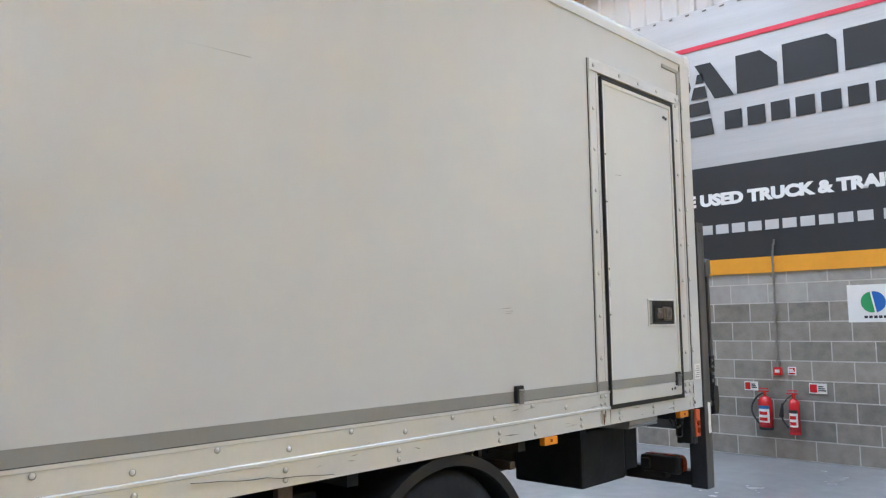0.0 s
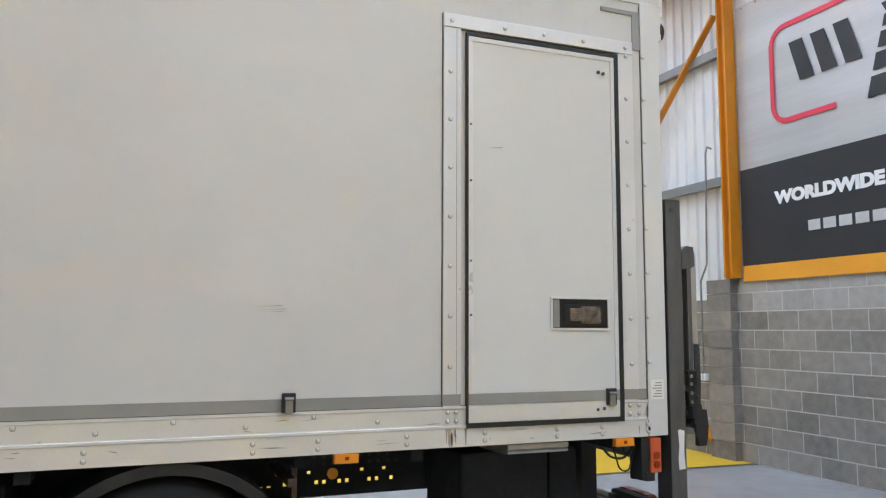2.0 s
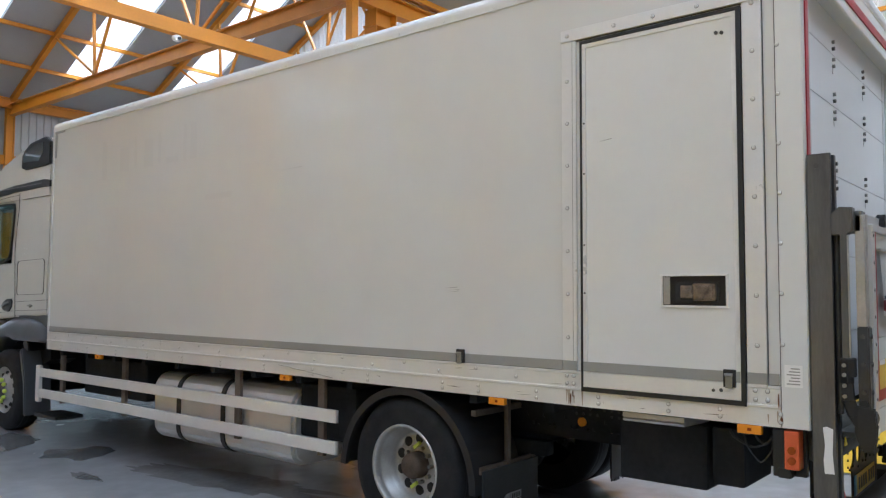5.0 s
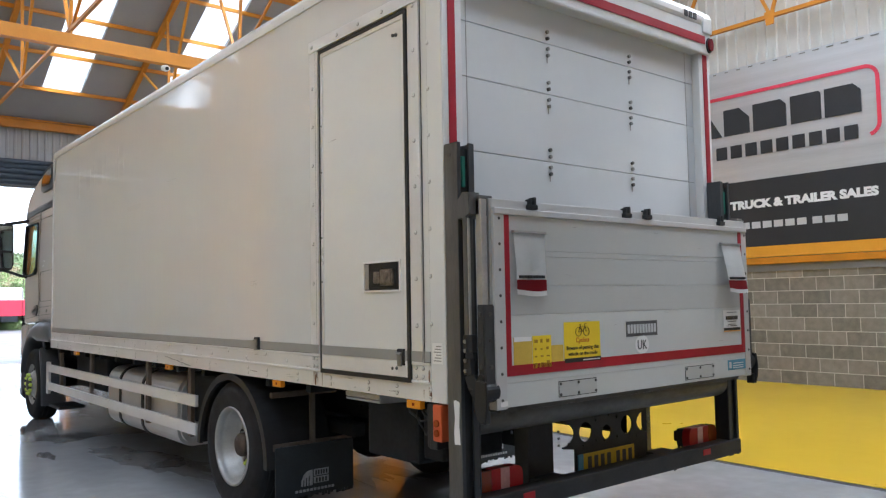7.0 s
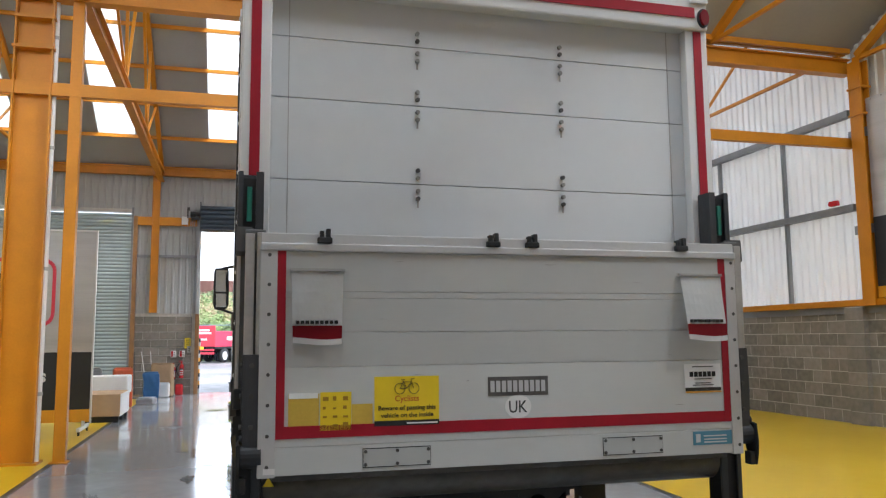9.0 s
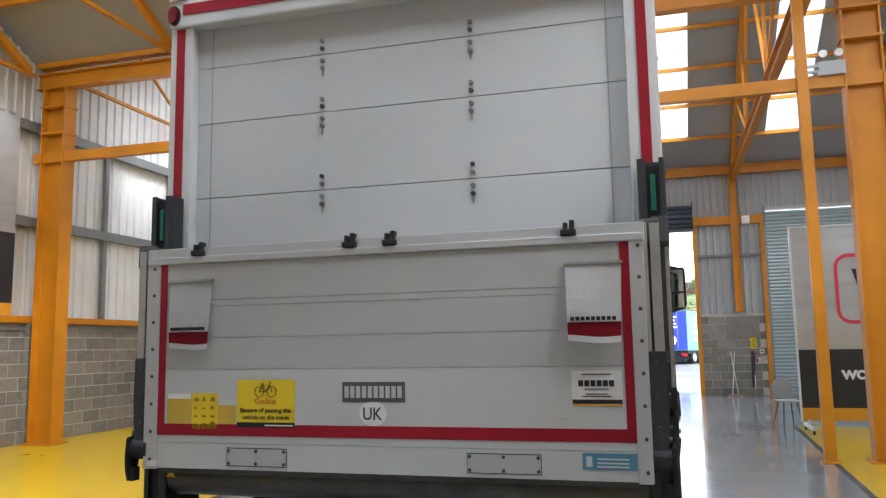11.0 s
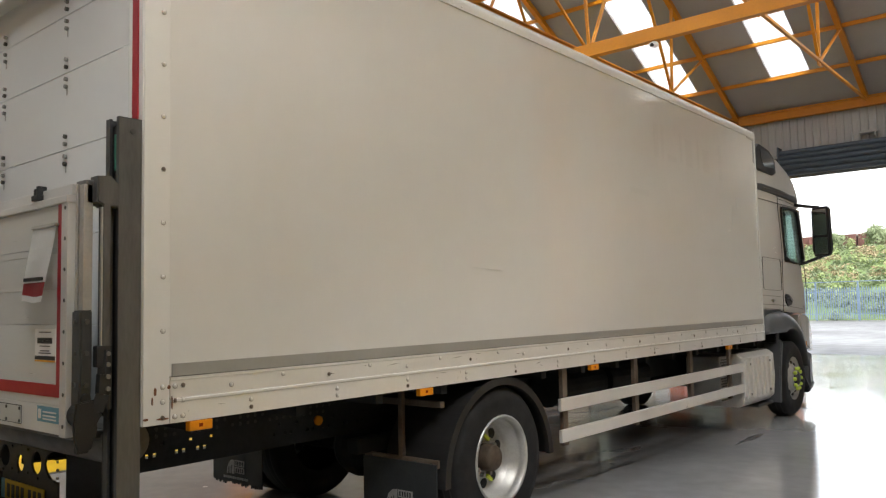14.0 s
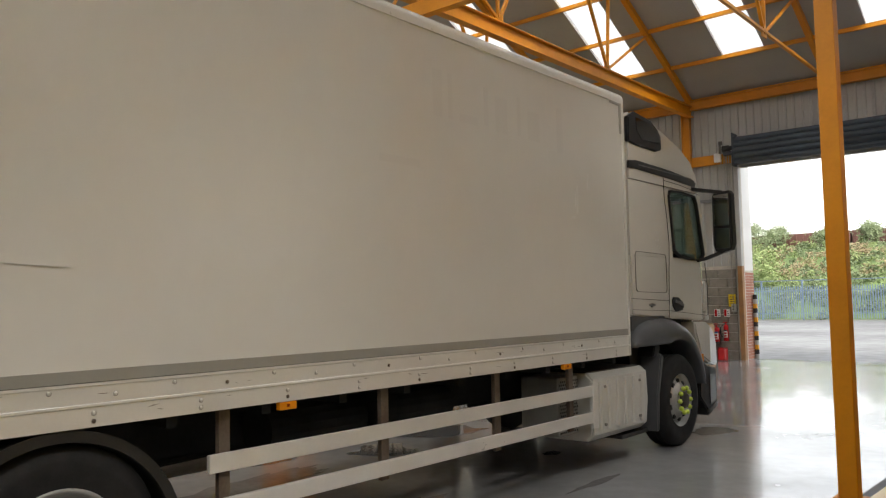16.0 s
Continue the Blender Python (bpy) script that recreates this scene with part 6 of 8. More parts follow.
    prism(bm, [(9.40, 1.565), (9.42, 1.59), (9.55, 1.575), (9.63, 1.54), (9.60, 1.515), (9.50, 1.545)], "x", x + s * 0.012, x + s * 0.032, 0.005)
    part("grip", bm, M_GREYPLASTIC, hd)
    for k in range(3):
        bm = B()
        box(bm, (x - s * 0.002, 10.20 + 0.035 * k, 1.43), (x + s * 0.004, 10.225 + 0.035 * k, 1.455))
        part("badge_bar", bm, M_STEEL, cab)
    # wheel arch: dark liner, flared fender, mud deflector
    AY, AZ = 9.375, 0.50
    bm = B()
    liner = [(8.60, 1.40), (8.62, 0.9)] + [(AY + 0.66 * math.cos(radians(a)), AZ + 0.66 * math.sin(radians(a))) for a in range(150, 9, -10)] + [(10.16, 0.75), (10.2, 1.0), (10.25, 1.34)]
    prism(bm, liner, "x", s * 0.70, s * 1.02)
    part("arch_liner", bm, M_TRIM, lorry)
    reach = ((10, 0.74), (35, 0.80), (55, 0.816), (84, 0.85), (100, 0.90), (116, 0.984), (137, 1.20), (150, 1.265))
    bm = B()
    rings = []
    for k in range(36):
        a = 10 + 140 * k / 35
        for (a0, r0), (a1, r1) in zip(reach, reach[1:]):
            if a0 <= a <= a1 + 1e-6:
                ro = r0 + (r1 - r0) * (a - a0) / (a1 - a0)
        ri = 0.655 if a < 108 else max(0.655, 0.62 / math.sin(radians(a)))
        ro = max(ro, ri + 0.02)
        c_, s_ = math.cos(radians(a)), math.sin(radians(a))
        row = []
        for f, xx in ((0.0, 0.96), (0.0, 1.235), (0.06, 1.252), (0.25, 1.256), (0.5, 1.25), (0.72, 1.235), (0.88, 1.208), (1.0, 1.165), (1.02, 0.96)):
            r = ri + (ro - ri) * f
            row.append(bm.verts.new((s * xx, AY + r * c_, min(AZ + r * s_, 1.43))))
        rings.append(row)
    made = []
    for p, q in zip(rings, rings[1:]):
        for i in range(len(p)):
            j = (i + 1) % len(p)
            made.append(bm.faces.new((p[i], p[j], q[j], q[i])))
    made += [bm.faces.new(rings[0]), bm.faces.new(rings[-1])]
    bmesh.ops.recalc_face_normals(bm, faces=made)
    for f in made[:-2]:
        f.smooth = True
    part("arch_fender", bm, M_ARCH, lorry, "broad flared grey plastic front wheel arch")
    bm = B()
    prism(bm, [(8.40, 1.43), (8.40, 1.28), (8.55, 1.24), (8.75, 1.30), (9.2, 1.34), (9.2, 1.43)], "x", s * 0.85, s * 1.165, 0.008)
    part("arch_wing", bm, M_ARCH, lorry)
    bm = B()
    prism(bm, [(8.765, 0.235), (8.80, 0.235), (8.835, 0.60), (8.965, 0.995), (8.90, 1.03), (8.78, 0.62)], "x", s * 0.93, s * 1.245, 0.012)
    part("mud_deflector", bm, M_ARCH, lorry)
    bm = B()
    prism(bm, [(8.80, 1.0), (8.92, 0.99), (8.98, 1.10), (8.86, 1.16)], "x", s * 0.85, s * 1.20, 0.01)
    part("deflector_arm", bm, M_TRIM, lorry)
    bm = B()
    box(bm, (s * 0.85, 8.1, 0.24), (s * 1.18, 8.66, 0.28), 0.01)
    part("splash_plate", bm, M_BLACK, lorry)
    # front corner, bumper and step
    bm = B()
    prism(bm, [(9.96, 1.20), (9.94, 1.335), (10.30, 1.325), (10.50, 1.25), (10.66, 1.15), (10.72, 1.05), (10.73, 0.775), (10.36, 0.83), (10.08, 0.93), (10.05, 1.05)], "x", s * 0.6, s * 1.195, 0.02)
    nose(bm, 0.04, 0.14)
    part("front_corner", bm, M_CAB, lorry, "silver front corner panel")
    bm = B()
    prism(bm, [(10.06, 0.45), (10.09, 0.90), (10.36, 0.79), (10.73, 0.745), (10.74, 0.50), (10.70, 0.285), (10.32, 0.21), (10.26, 0.30)], "x", s * 0.6, s * 1.175, 0.015)
    nose(bm, 0.04, 0.14)
    bp_ = part("bumper_end", bm, M_BLACK, lorry, "black stepped bumper corner")
    bm = B()
    prism(bm, [(10.34, 0.33), (10.35, 0.70), (10.66, 0.68), (10.66, 0.36)], "x", s * 1.10, s * 1.182, 0.01)
    nose(bm, 0.04, 0.14)
    part("step_recess", bm, M_TRIM, bp_)
    bm = B()
    prism(bm, [(10.30, 0.255), (10.30, 0.285), (10.70, 0.335), (10.70, 0.295)], "x", s * 1.05, s * 1.195, 0.006)
    nose(bm, 0.04, 0.14)
    part("step_tread", bm, M_GREYPLASTIC, bp_)
    bm = B()
    prism(bm, [(10.50, 1.33), (10.50, 1.78), (10.54, 1.82), (10.62, 1.80), (10.64, 1.33)], "x", s * 1.03, s * 1.085, 0.01)
    part("corner_vane", bm, M_CAB, lorry)
    bm = B()
    box(bm, (s * 1.20, 9.955, 0.865), (s * 1.245, 10.045, 0.962), 0.018)
    part("side_indicator", bm, M_AMBER, lorry)
    # mirror
    mr = new("door_mirror")
    mr.parent = lorry
    mr["label"] = "tall black door mirror on two arms"
    mx = 1.475
    turn = Matrix.Translation((s * mx, 10.2, 0)) @ Matrix.Rotation(radians(-10 if s > 0 else 7), 4, "Z") @ Matrix.Translation((-s * mx, -10.2, 0))
    bm = B()
    prism(bm, [(-0.125, 2.24), (-0.12, 2.80), (-0.095, 2.855), (0.095, 2.86), (0.122, 2.82), (0.13, 2.24), (0.10, 2.165), (-0.02, 2.13), (-0.10, 2.155)], "y", 10.16, 10.27, 0.02)
    bm.transform(turn @ Matrix.Translation((s * mx, 0, 0)))
    part("mirror_housing", bm, M_BLACK, mr)
    for x0, x1, z0, z1 in ((-0.095, 0.098, 2.45, 2.82), (-0.085, 0.10, 2.185, 2.42)):
        bm = B()
        box(bm, (s * mx + x0, 10.154, z0), (s * mx + x1, 10.161, z1), 0.003)
        bm.transform(turn)
        part("mirror_glass", bm, M_MIRROR, mr)
    for pts in (((1.165, 10.02, 2.90), (1.26, 10.12, 2.885), (1.46, 10.22, 2.85)), ((1.165, 10.12, 2.05), (1.26, 10.18, 2.075), (1.46, 10.22, 2.15))):
        bm = B()
        for p, q in zip(pts, pts[1:]):
            bar(bm, (s * p[0], p[1], p[2]), (s * q[0], q[1], q[2]), 0.055, 0.04)
        part("mirror_arm", bm, M_BLACK, mr)
bm = B()
prism(bm, [(10.235, 2.85), (10.248, 2.85), (10.425, 2.06), (10.412, 2.06)], "x", -1.09, 1.09)
part("windscreen", bm, M_GLASS, cab)
bm = B()
prism(bm, [(10.24, 2.86), (10.46, 2.80), (10.48, 2.86), (10.26, 2.96)], "x", -CW + 0.1, CW - 0.1, 0.01)
part("sun_visor", bm, M_DARKGLASS, cab)
bm = B()
box(bm, (-1.05, 10.0, 2.03), (1.05, 10.36, 2.15), 0.03)
part("dashboard", bm, M_TRIM, cab)
bm = B()
ring = [(0.48 + 0.22 * math.cos(2 * PI * k / 20), 9.93 + 0.09 * math.sin(2 * PI * k / 20), 2.26 + 0.20 * math.sin(2 * PI * k / 20)) for k in range(21)]
tube(bm, ring, 0.016, 6)
bar(bm, (0.48, 9.93, 2.26), (0.48, 10.1, 2.10), 0.06, 0.06)
part("steering_wheel", bm, M_TRIM, cab)
bm = B()
box(bm, (-0.62, 10.44, 0.40), (0.62, 10.69, 1.70), 0.03)
part("front_grille", bm, M_BLACK, lorry)
bm = B()
box(bm, (-1.05, 8.30, 1.1), (1.05, 8.46, 2.6), 0.02)
part("cab_rear_panel", bm, M_CHASSIS, lorry)

# ------------------------------------------------------------------ banners and boards


def banner(name, m, label, stand=False):
    """The dealer's banner, about 6 by 3.4 m: x runs with the reading, z up, face towards -y."""
    b = thing(name, label, "banner", m)
    wd = 5.75 if stand else 6.15

    def sheet(nm, x0, x1, z0, z1, d, mt):
        bm = B()
        box(bm, (x0, -d, z0), (x1, -d + 0.004, z1))
        return part(nm, bm, mt, b)

    bm = B()
    nx, nz = 46, 22
    rows = []
    for j in range(nz + 1):
        z = 1.21 + (3.4 - 1.21) * j / nz
        rows.append([bm.verts.new((wd * i / nx, -0.02 - 0.006 * noise.noise((wd * i / nx * 1.3, z * 1.6, 3)), z)) for i in range(nx + 1)])
    for a, c in zip(rows, rows[1:]):
        for i in range(nx):
            bm.faces.new((a[i], a[i + 1], c[i + 1], c[i])).smooth = True
    part("silver_sheet", bm, M_BANSILVER, b, "brushed silver upper sheet")
    sheet("dark_sheet", 0, wd, 0.22 if stand else 0.0, 1.23, 0.028, M_BANBLACK)
    if stand:
        sheet("orange_hem", 0, wd, 0.0, 0.22, 0.028, M_BANORANGE)
    # the mark: plain blocks for its signs
    zb, zt = 2.13, 2.63

    def block(pts, mt=M_BANBLACK):
        bm = B()
        prism(bm, pts, "y", -0.036, -0.030)
        part("mark_block", bm, mt, b)

    for x in (0.88, 1.20, 1.52):
        block([(x, zt), (x + 0.20, zt), (x + 0.36, zb), (x + 0.15, zb)])
    for z0, z1, k0, k1 in ((1.66, 1.88, 0.30, 0.24), (1.94, 2.12, 0.22, 0.17), (2.17, 2.33, 0.15, 0.10), (2.38, 2.50, 0.08, 0.05)):
        block([(2.22 - k0, z0), (2.22 + k0 * 0.5, z0), (2.22 + k1 * 0.5, z1), (2.22 - k1, z1)])
    block([(2.14, zt), (2.36, zt), (2.66, zb), (2.40, zb)])
    for x0, x1, c in ((2.70, 3.22, 0.20), (3.29, 3.92, 0.10), (4.0, 4.54, 0.04), (4.60, 5.20, 0.12)):
        block([(x0, zb), (x1, zb), (x1, zt - c), (x1 - c, zt), (x0, zt)])
    for k in range(9):
        x = 2.52 + 0.298 * k
        block([(x, 1.69), (x + 0.225, 1.69), (x + 0.225, 1.93), (x, 1.93)])
    # red bracket
    bm = B()

    def stroke(pts, w):
        for p, q in zip(pts, pts[1:]):
            bar(bm, (p[0], -0.033, p[1]), (q[0], -0.033, q[1]), w * 0.85, 0.006, (0, 1, 0))

    arc = [(0.82 - 0.22 * math.sin(radians(a)), 2.65 + 0.22 * math.cos(radians(a))) for a in range(0, 91, 15)]
    arc2 = [(0.82 - 0.22 * math.cos(radians(a)), 1.92 - 0.22 * math.sin(radians(a))) for a in range(0, 91, 15)]
    stroke([(5.27, 2.87)] + arc + arc2 + [(1.52, 1.70)], 0.075)
    arc = [(5.27 + 0.20 * math.sin(radians(a)), 2.67 + 0.20 * math.cos(radians(a))) for a in range(0, 91, 15)]
    arc2 = [(5.27 + 0.20 * math.cos(radians(a)), 1.92 - 0.20 * math.sin(radians(a))) for a in range(0, 76, 15)]
    stroke(arc + arc2, 0.075)
    part("red_bracket", bm, M_BANRED, b)
    up = Matrix(((1, 0, 0, 0), (0, 0, -1, -0.030), (0, 1, 0, 0), (0, 0, 0, 1)))
    lettering("lettering", "WORLDWIDE USED TRUCK & TRAILER SALES", 0.20, Matrix.Translation((0.56, 0, 0.72)) @ up, M_BANWHITE, b, 4.84, 0.012, 0.002)
    for k in range(18):
        x = 1.06 + 0.212 * k + (0.06 if k > 14 else 0)
        bm = B()
        box(bm, (x, -0.034, 0.335), (x + 0.165, -0.028, 0.455))
        part("address_bar", bm, M_BANGREY, b)
    if stand:
        for x in (-0.03, wd):
            bm = B()
            box(bm, (x, -0.04, -0.02), (x + 0.03, 0.02, 3.42), 0.004)
            part("frame_upright", bm, M_ALU, b)
        bm = B()
        box(bm, (-0.03, -0.04, 3.40), (wd + 0.03, 0.02, 3.43), 0.004)
        part("frame_top", bm, M_ALU, b)
        bm = B()
        box(bm, (0, -0.008, 0.0), (wd, 0.006, 3.4))
        part("frame_back", bm, M_BANBLACK, b)
        for x in (0.1, wd / 2, wd - 0.1):
            bm = B()
            bar(bm, (x, -0.5, -0.10), (x, 0.5, -0.10), 0.05, 0.06)
            box(bm, (x - 0.025, -0.03, -0.1), (x + 0.025, 0.02, 0.02))
            ft_ = part("foot", bm, M_ALU, b)
            bm = B()
            for y in (-0.42, 0.42):
                rod(bm, (x - 0.015, y, -0.165), (x + 0.015, y, -0.165), 0.038, 12)
            part("castor", bm, M_BLACK, ft_)
    else:
        sheet("orange_hem", 0, wd, -0.20, 0.0, 0.026, M_BANORANGE)
        bm = B()
        for k in range(25):
            rod(bm, (0.12 + 0.246 * k, -0.03, 3.36), (0.12 + 0.24 * k, -0.024, 3.36), 0.012, 8)
        part("eyelets", bm, M_STEEL, b)
    if stand:
        for o in b.children:
            if o.name.split(".")[0] in ("mark_block", "red_bracket", "lettering", "address_bar"):
                o.data.transform(Matrix.Translation((wd / 2, 0, 0)) @ Matrix.Diagonal((0.9, 1, 1, 1)) @ Matrix.Translation((-3.02, 0, 0)))
    return b


banner("wall_banner", pose(2.85, YR, 2.46, 0, 0, 180), "large silver and dark banner on the rear block wall")
banner("wall_banner", pose(XR - 0.075, 7.53, 2.47, 0, 0, -90), "large silver and dark banner on the side wall")
banner("wall_banner", pose(XL + 0.075, 1.34, 2.47, 0, 0, 90), "large silver and dark banner on the side wall")
banner("display_board", pose(-9.45, 11.6, 0.205), "silver and dark display board on castors", stand=True)
banner("display_board", pose(3.48, 11.6, 0.205), "silver and dark display board on castors", stand=True)

# ------------------------------------------------------------------ things on the rear wall


def extinguisher(at, slim, label):
    e = thing("fire_extinguisher", label, "fire extinguisher", at, "wall extinguishers")
    r, h = (0.062, 0.42) if slim else (0.082, 0.40)
    bm = B()
    prof = [(0.0, 0.0)] + [(r, 0.01), (r, h - 0.06), (r * 0.8, h - 0.02), (r * 0.35, h)]
    seg = 20
    rings = [[bm.verts.new((max(q, 0.002) * math.cos(2 * PI * k / seg), max(q, 0.002) * math.sin(2 * PI * k / seg), z)) for k in range(seg)] for q, z in [(p[0], p[1]) for p in prof]]
    for a, c in zip(rings, rings[1:]):
        for k in range(seg):
            bm.faces.new((a[k], a[(k + 1) % seg], c[(k + 1) % seg], c[k])).smooth = True
    part("cylinder", bm, M_EXTRED, e)
    bm = B()
    rod(bm, (0, 0, 0.0), (0, 0, 0.03), r + 0.003, 20)
    part("base_ring", bm, M_BLACK if not slim else M_EXTRED, e)
    bm = B()
    rod(bm, (0, 0, h - 0.02), (0, 0, h + 0.05), 0.018, 12)
    box(bm, (-0.08, -0.012, h + 0.05), (0.05, 0.012, h + 0.065))
    box(bm, (-0.07, -0.012, h + 0.085), (0.04, 0.012, h + 0.098))
    part("valve_lever", bm, M_EXTRED, e)
    bm = B()
    pts = [(-0.02, 0, h + 0.04)] + [(-r * 0.4 - 0.13 * math.sin(k * PI / 9), -0.02, h + 0.05 - (h - 0.02) * k / 8) for k in range(1, 9)]
    for p, q in zip(pts, pts[1:]):
        rod(bm, p, q, 0.011 if not slim else 0.009, 8)
    if slim:
        rod(bm, (-0.13, -0.02, h - 0.06), (-0.15, -0.02, h - 0.22), 0.012, 10, 0.03)
    part("hose", bm, M_BLACK, e)
    bm = B()
    for z0, z1, mt, nm in ((0.09, 0.25, M_LABEL, "label"), (0.25, 0.29, M_BLUE if not slim else M_INK, "label_header"), (0.11, 0.15, M_EXTRED, "label_print"), (0.18, 0.22, M_EXTRED, "label_print")):
        ang = 50 if nm != "label_print" else 38
        rr = r + (0.0012 if nm != "label_print" else 0.002)
        ring = [(rr * math.sin(radians(a)), -rr * math.cos(radians(a))) for a in range(-ang, ang + 1, 10)]
        lo = [bm.verts.new((p[0], p[1], z0)) for p in ring]
        hi = [bm.verts.new((p[0], p[1], z1)) for p in ring]
        for i in range(len(ring) - 1):
            bm.faces.new((lo[i], lo[i + 1], hi[i + 1], hi[i]))
        part(nm, bm, mt, e)
        bm = B()
    bm.free()
    bm = B()
    box(bm, (-0.02, r * 0.9, 0.15), (0.02, r + 0.05, 0.36))
    part("wall_bracket", bm, M_STEEL, e)
    return e


extinguisher(pose(-0.035, YR + 0.115, 0.35, 0, 0, 180), False, "red foam fire extinguisher hung on the block wall")
extinguisher(pose(-0.372, YR + 0.105, 0.315, 0, 0, 180), True, "slim red fire extinguisher hung on the block wall")
extinguisher(pose(-2.95, YF - 0.12, 0.45), False, "red fire extinguisher hung beside the vehicle door")
extinguisher(pose(-2.70, YF - 0.12, 0.50), True, "red fire extinguisher hung beside the vehicle door")


def wall_sign(m, w, h, label, face, detail):
    sg = thing("safety_sign", label, "sign", m)
    bm = B()
    box(bm, (-w / 2, -0.006, -h / 2), (w / 2, 0, h / 2))
    part("sign_face", bm, face, sg)
    bm = B()
    if detail == "split":
        box(bm, (-w / 2 + 0.01, -0.008, -h / 2 + 0.012), (-0.01, -0.005, h / 2 - 0.012))
    else:
        box(bm, (-w / 2 + 0.012, -0.008, -h / 2 + 0.012), (w / 2 - 0.012, -0.005, h / 2 - 0.012))
    part("red_field", bm, M_EXTRED, sg)
    bm = B()
    for k in range(3):
        z = -h / 2 + 0.03 + k * (h - 0.05) / 3
        x0 = 0.005 if detail == "split" else -0.03
        box(bm, (x0, -0.010, z), (w / 2 - 0.012 - 0.012 * k, -0.005, z + 0.014))
    part("print", bm, M_INK if detail == "split" else M_LABEL, sg)


wall_sign(pose(0.17, YR + 0.005, 0.857, 0, 0, 180), 0.17, 0.11, "small red and white extinguisher sign", M_LABEL, "split")
wall_sign(pose(-0.622, YR + 0.005, 0.858, 0, 0, 180), 0.20, 0.12, "small red and white extinguisher sign", M_LABEL, "split")
wall_sign(pose(-0.335, YR + 0.005, 1.054, 0, 0, 180), 0.095, 0.10, "small red call point sign", M_LABEL, "full")
for x in (-2.95, -2.70):
    wall_sign(pose(x, YF - 0.01, 1.22), 0.16, 0.2, "small pale extinguisher sign", M_LABEL, "split")
cp = thing("call_point", "red fire alarm call point at the foot of a conduit", "call point", pose(-0.174, YR, 1.049, 0, 0, 180))
bm = B()
box(bm, (-0.048, -0.05, -0.048), (0.048, 0.0, 0.048), 0.006)
part("case", bm, M_EXTRED, cp)
bm = B()
box(bm, (-0.028, -0.054, -0.016), (0.028, -0.049, 0.02))
part("glass", bm, M_LABEL, cp)
cd = thing("conduit", "grey steel conduit clipped to the block wall", "conduit")
bm = B()
for p, q in zip([(-0.174, 1.1), (-0.178, 1.5), (-0.183, 2.38), (-0.215, 2.60)], [(-0.178, 1.5), (-0.183, 2.38), (-0.215, 2.60), (-0.23, 2.66)]):
    rod(bm, (p[0], YR + 0.03 + (0.02 if p[1] > 2.3 else 0), p[1]), (q[0], YR + 0.03 + (0.04 if q[1] > 2.4 else 0), q[1]), 0.013, 10)
part("tube", bm, M_STEEL, cd)
for z in (1.15, 1.75, 2.2):
    bm = B()
    box(bm, (-0.21, YR, z), (-0.15, YR + 0.045, z + 0.02))
    part("clip", bm, M_STEEL, cd)
cd = thing("conduit", "grey steel conduit bent over a girt down to a socket", "conduit")
bm = B()
route = [(3.53, 1.0), (3.53, 2.30), (3.40, 2.52), (3.36, 4.02), (3.32, 4.10), (3.25, 4.06)]
for p, q in zip(route, route[1:]):
    rod(bm, (p[0], YR + 0.14, p[1]), (q[0], YR + 0.14, q[1]), 0.013, 10)
part("tube", bm, M_STEEL, cd)
bm = B()
box(bm, (3.48, YR + 0.02, 0.98), (3.58, YR + 0.15, 1.07), 0.006)
part("socket_box", bm, M_LABEL, cd)
wp = thing("wall_poster", "white plastic poster with a blue and green roundel", "poster", pose(-1.005, YR, 1.632, 0, 0, 180))
bm = B()
box(bm, (0, -0.008, 0), (1.25, 0, 0.43))
part("poster_sheet", bm, M_LABEL, wp)
M_GREENINK = mat("green_ink", (0.05, 0.30, 0.10), 0.5)
M_BLUEINK = mat("blue_ink", (0.03, 0.13, 0.45), 0.5)
bm = B()
prism(bm, [(0.26 + 0.12 * math.cos(radians(a)), 0.23 + 0.12 * math.sin(radians(a))) for a in range(100, 281, 15)], "y", -0.012, -0.007)
part("roundel_half", bm, M_GREENINK, wp)
bm = B()
prism(bm, [(0.28 + 0.12 * math.cos(radians(a)), 0.23 + 0.12 * math.sin(radians(a))) for a in range(-80, 101, 15)], "y", -0.012, -0.007)
part("roundel_half", bm, M_BLUEINK, wp)
bm = B()
for k in range(12):
    box(bm, (0.17 + 0.05 * k, -0.012, 0.045), (0.205 + 0.05 * k, -0.007, 0.075))
part("print", bm, M_INK, wp)
sn = thing("alarm_sounder", "red alarm sounder on a grey wall girt", "alarm", pose(XR - 0.10, 8.42, 4.09))
bm = B()
rod(bm, (-0.06, 0.06, 0), (0.02, 0.06, 0), 0.05, 14)
box(bm, (-0.06, -0.10, -0.05), (0.02, 0.02, 0.05), 0.01)
part("horn", bm, M_EXTRED, sn)
sn = thing("alarm_sounder", "red alarm sounder on a grey wall girt", "alarm", pose(4.55, YR + 0.1, 3.97))
bm = B()
rod(bm, (-0.06, 0.0, 0), (-0.06, 0.07, 0), 0.05, 14)
box(bm, (0.0, -0.02, -0.05), (0.14, 0.06, 0.05), 0.01)
part("horn", bm, M_EXTRED, sn)

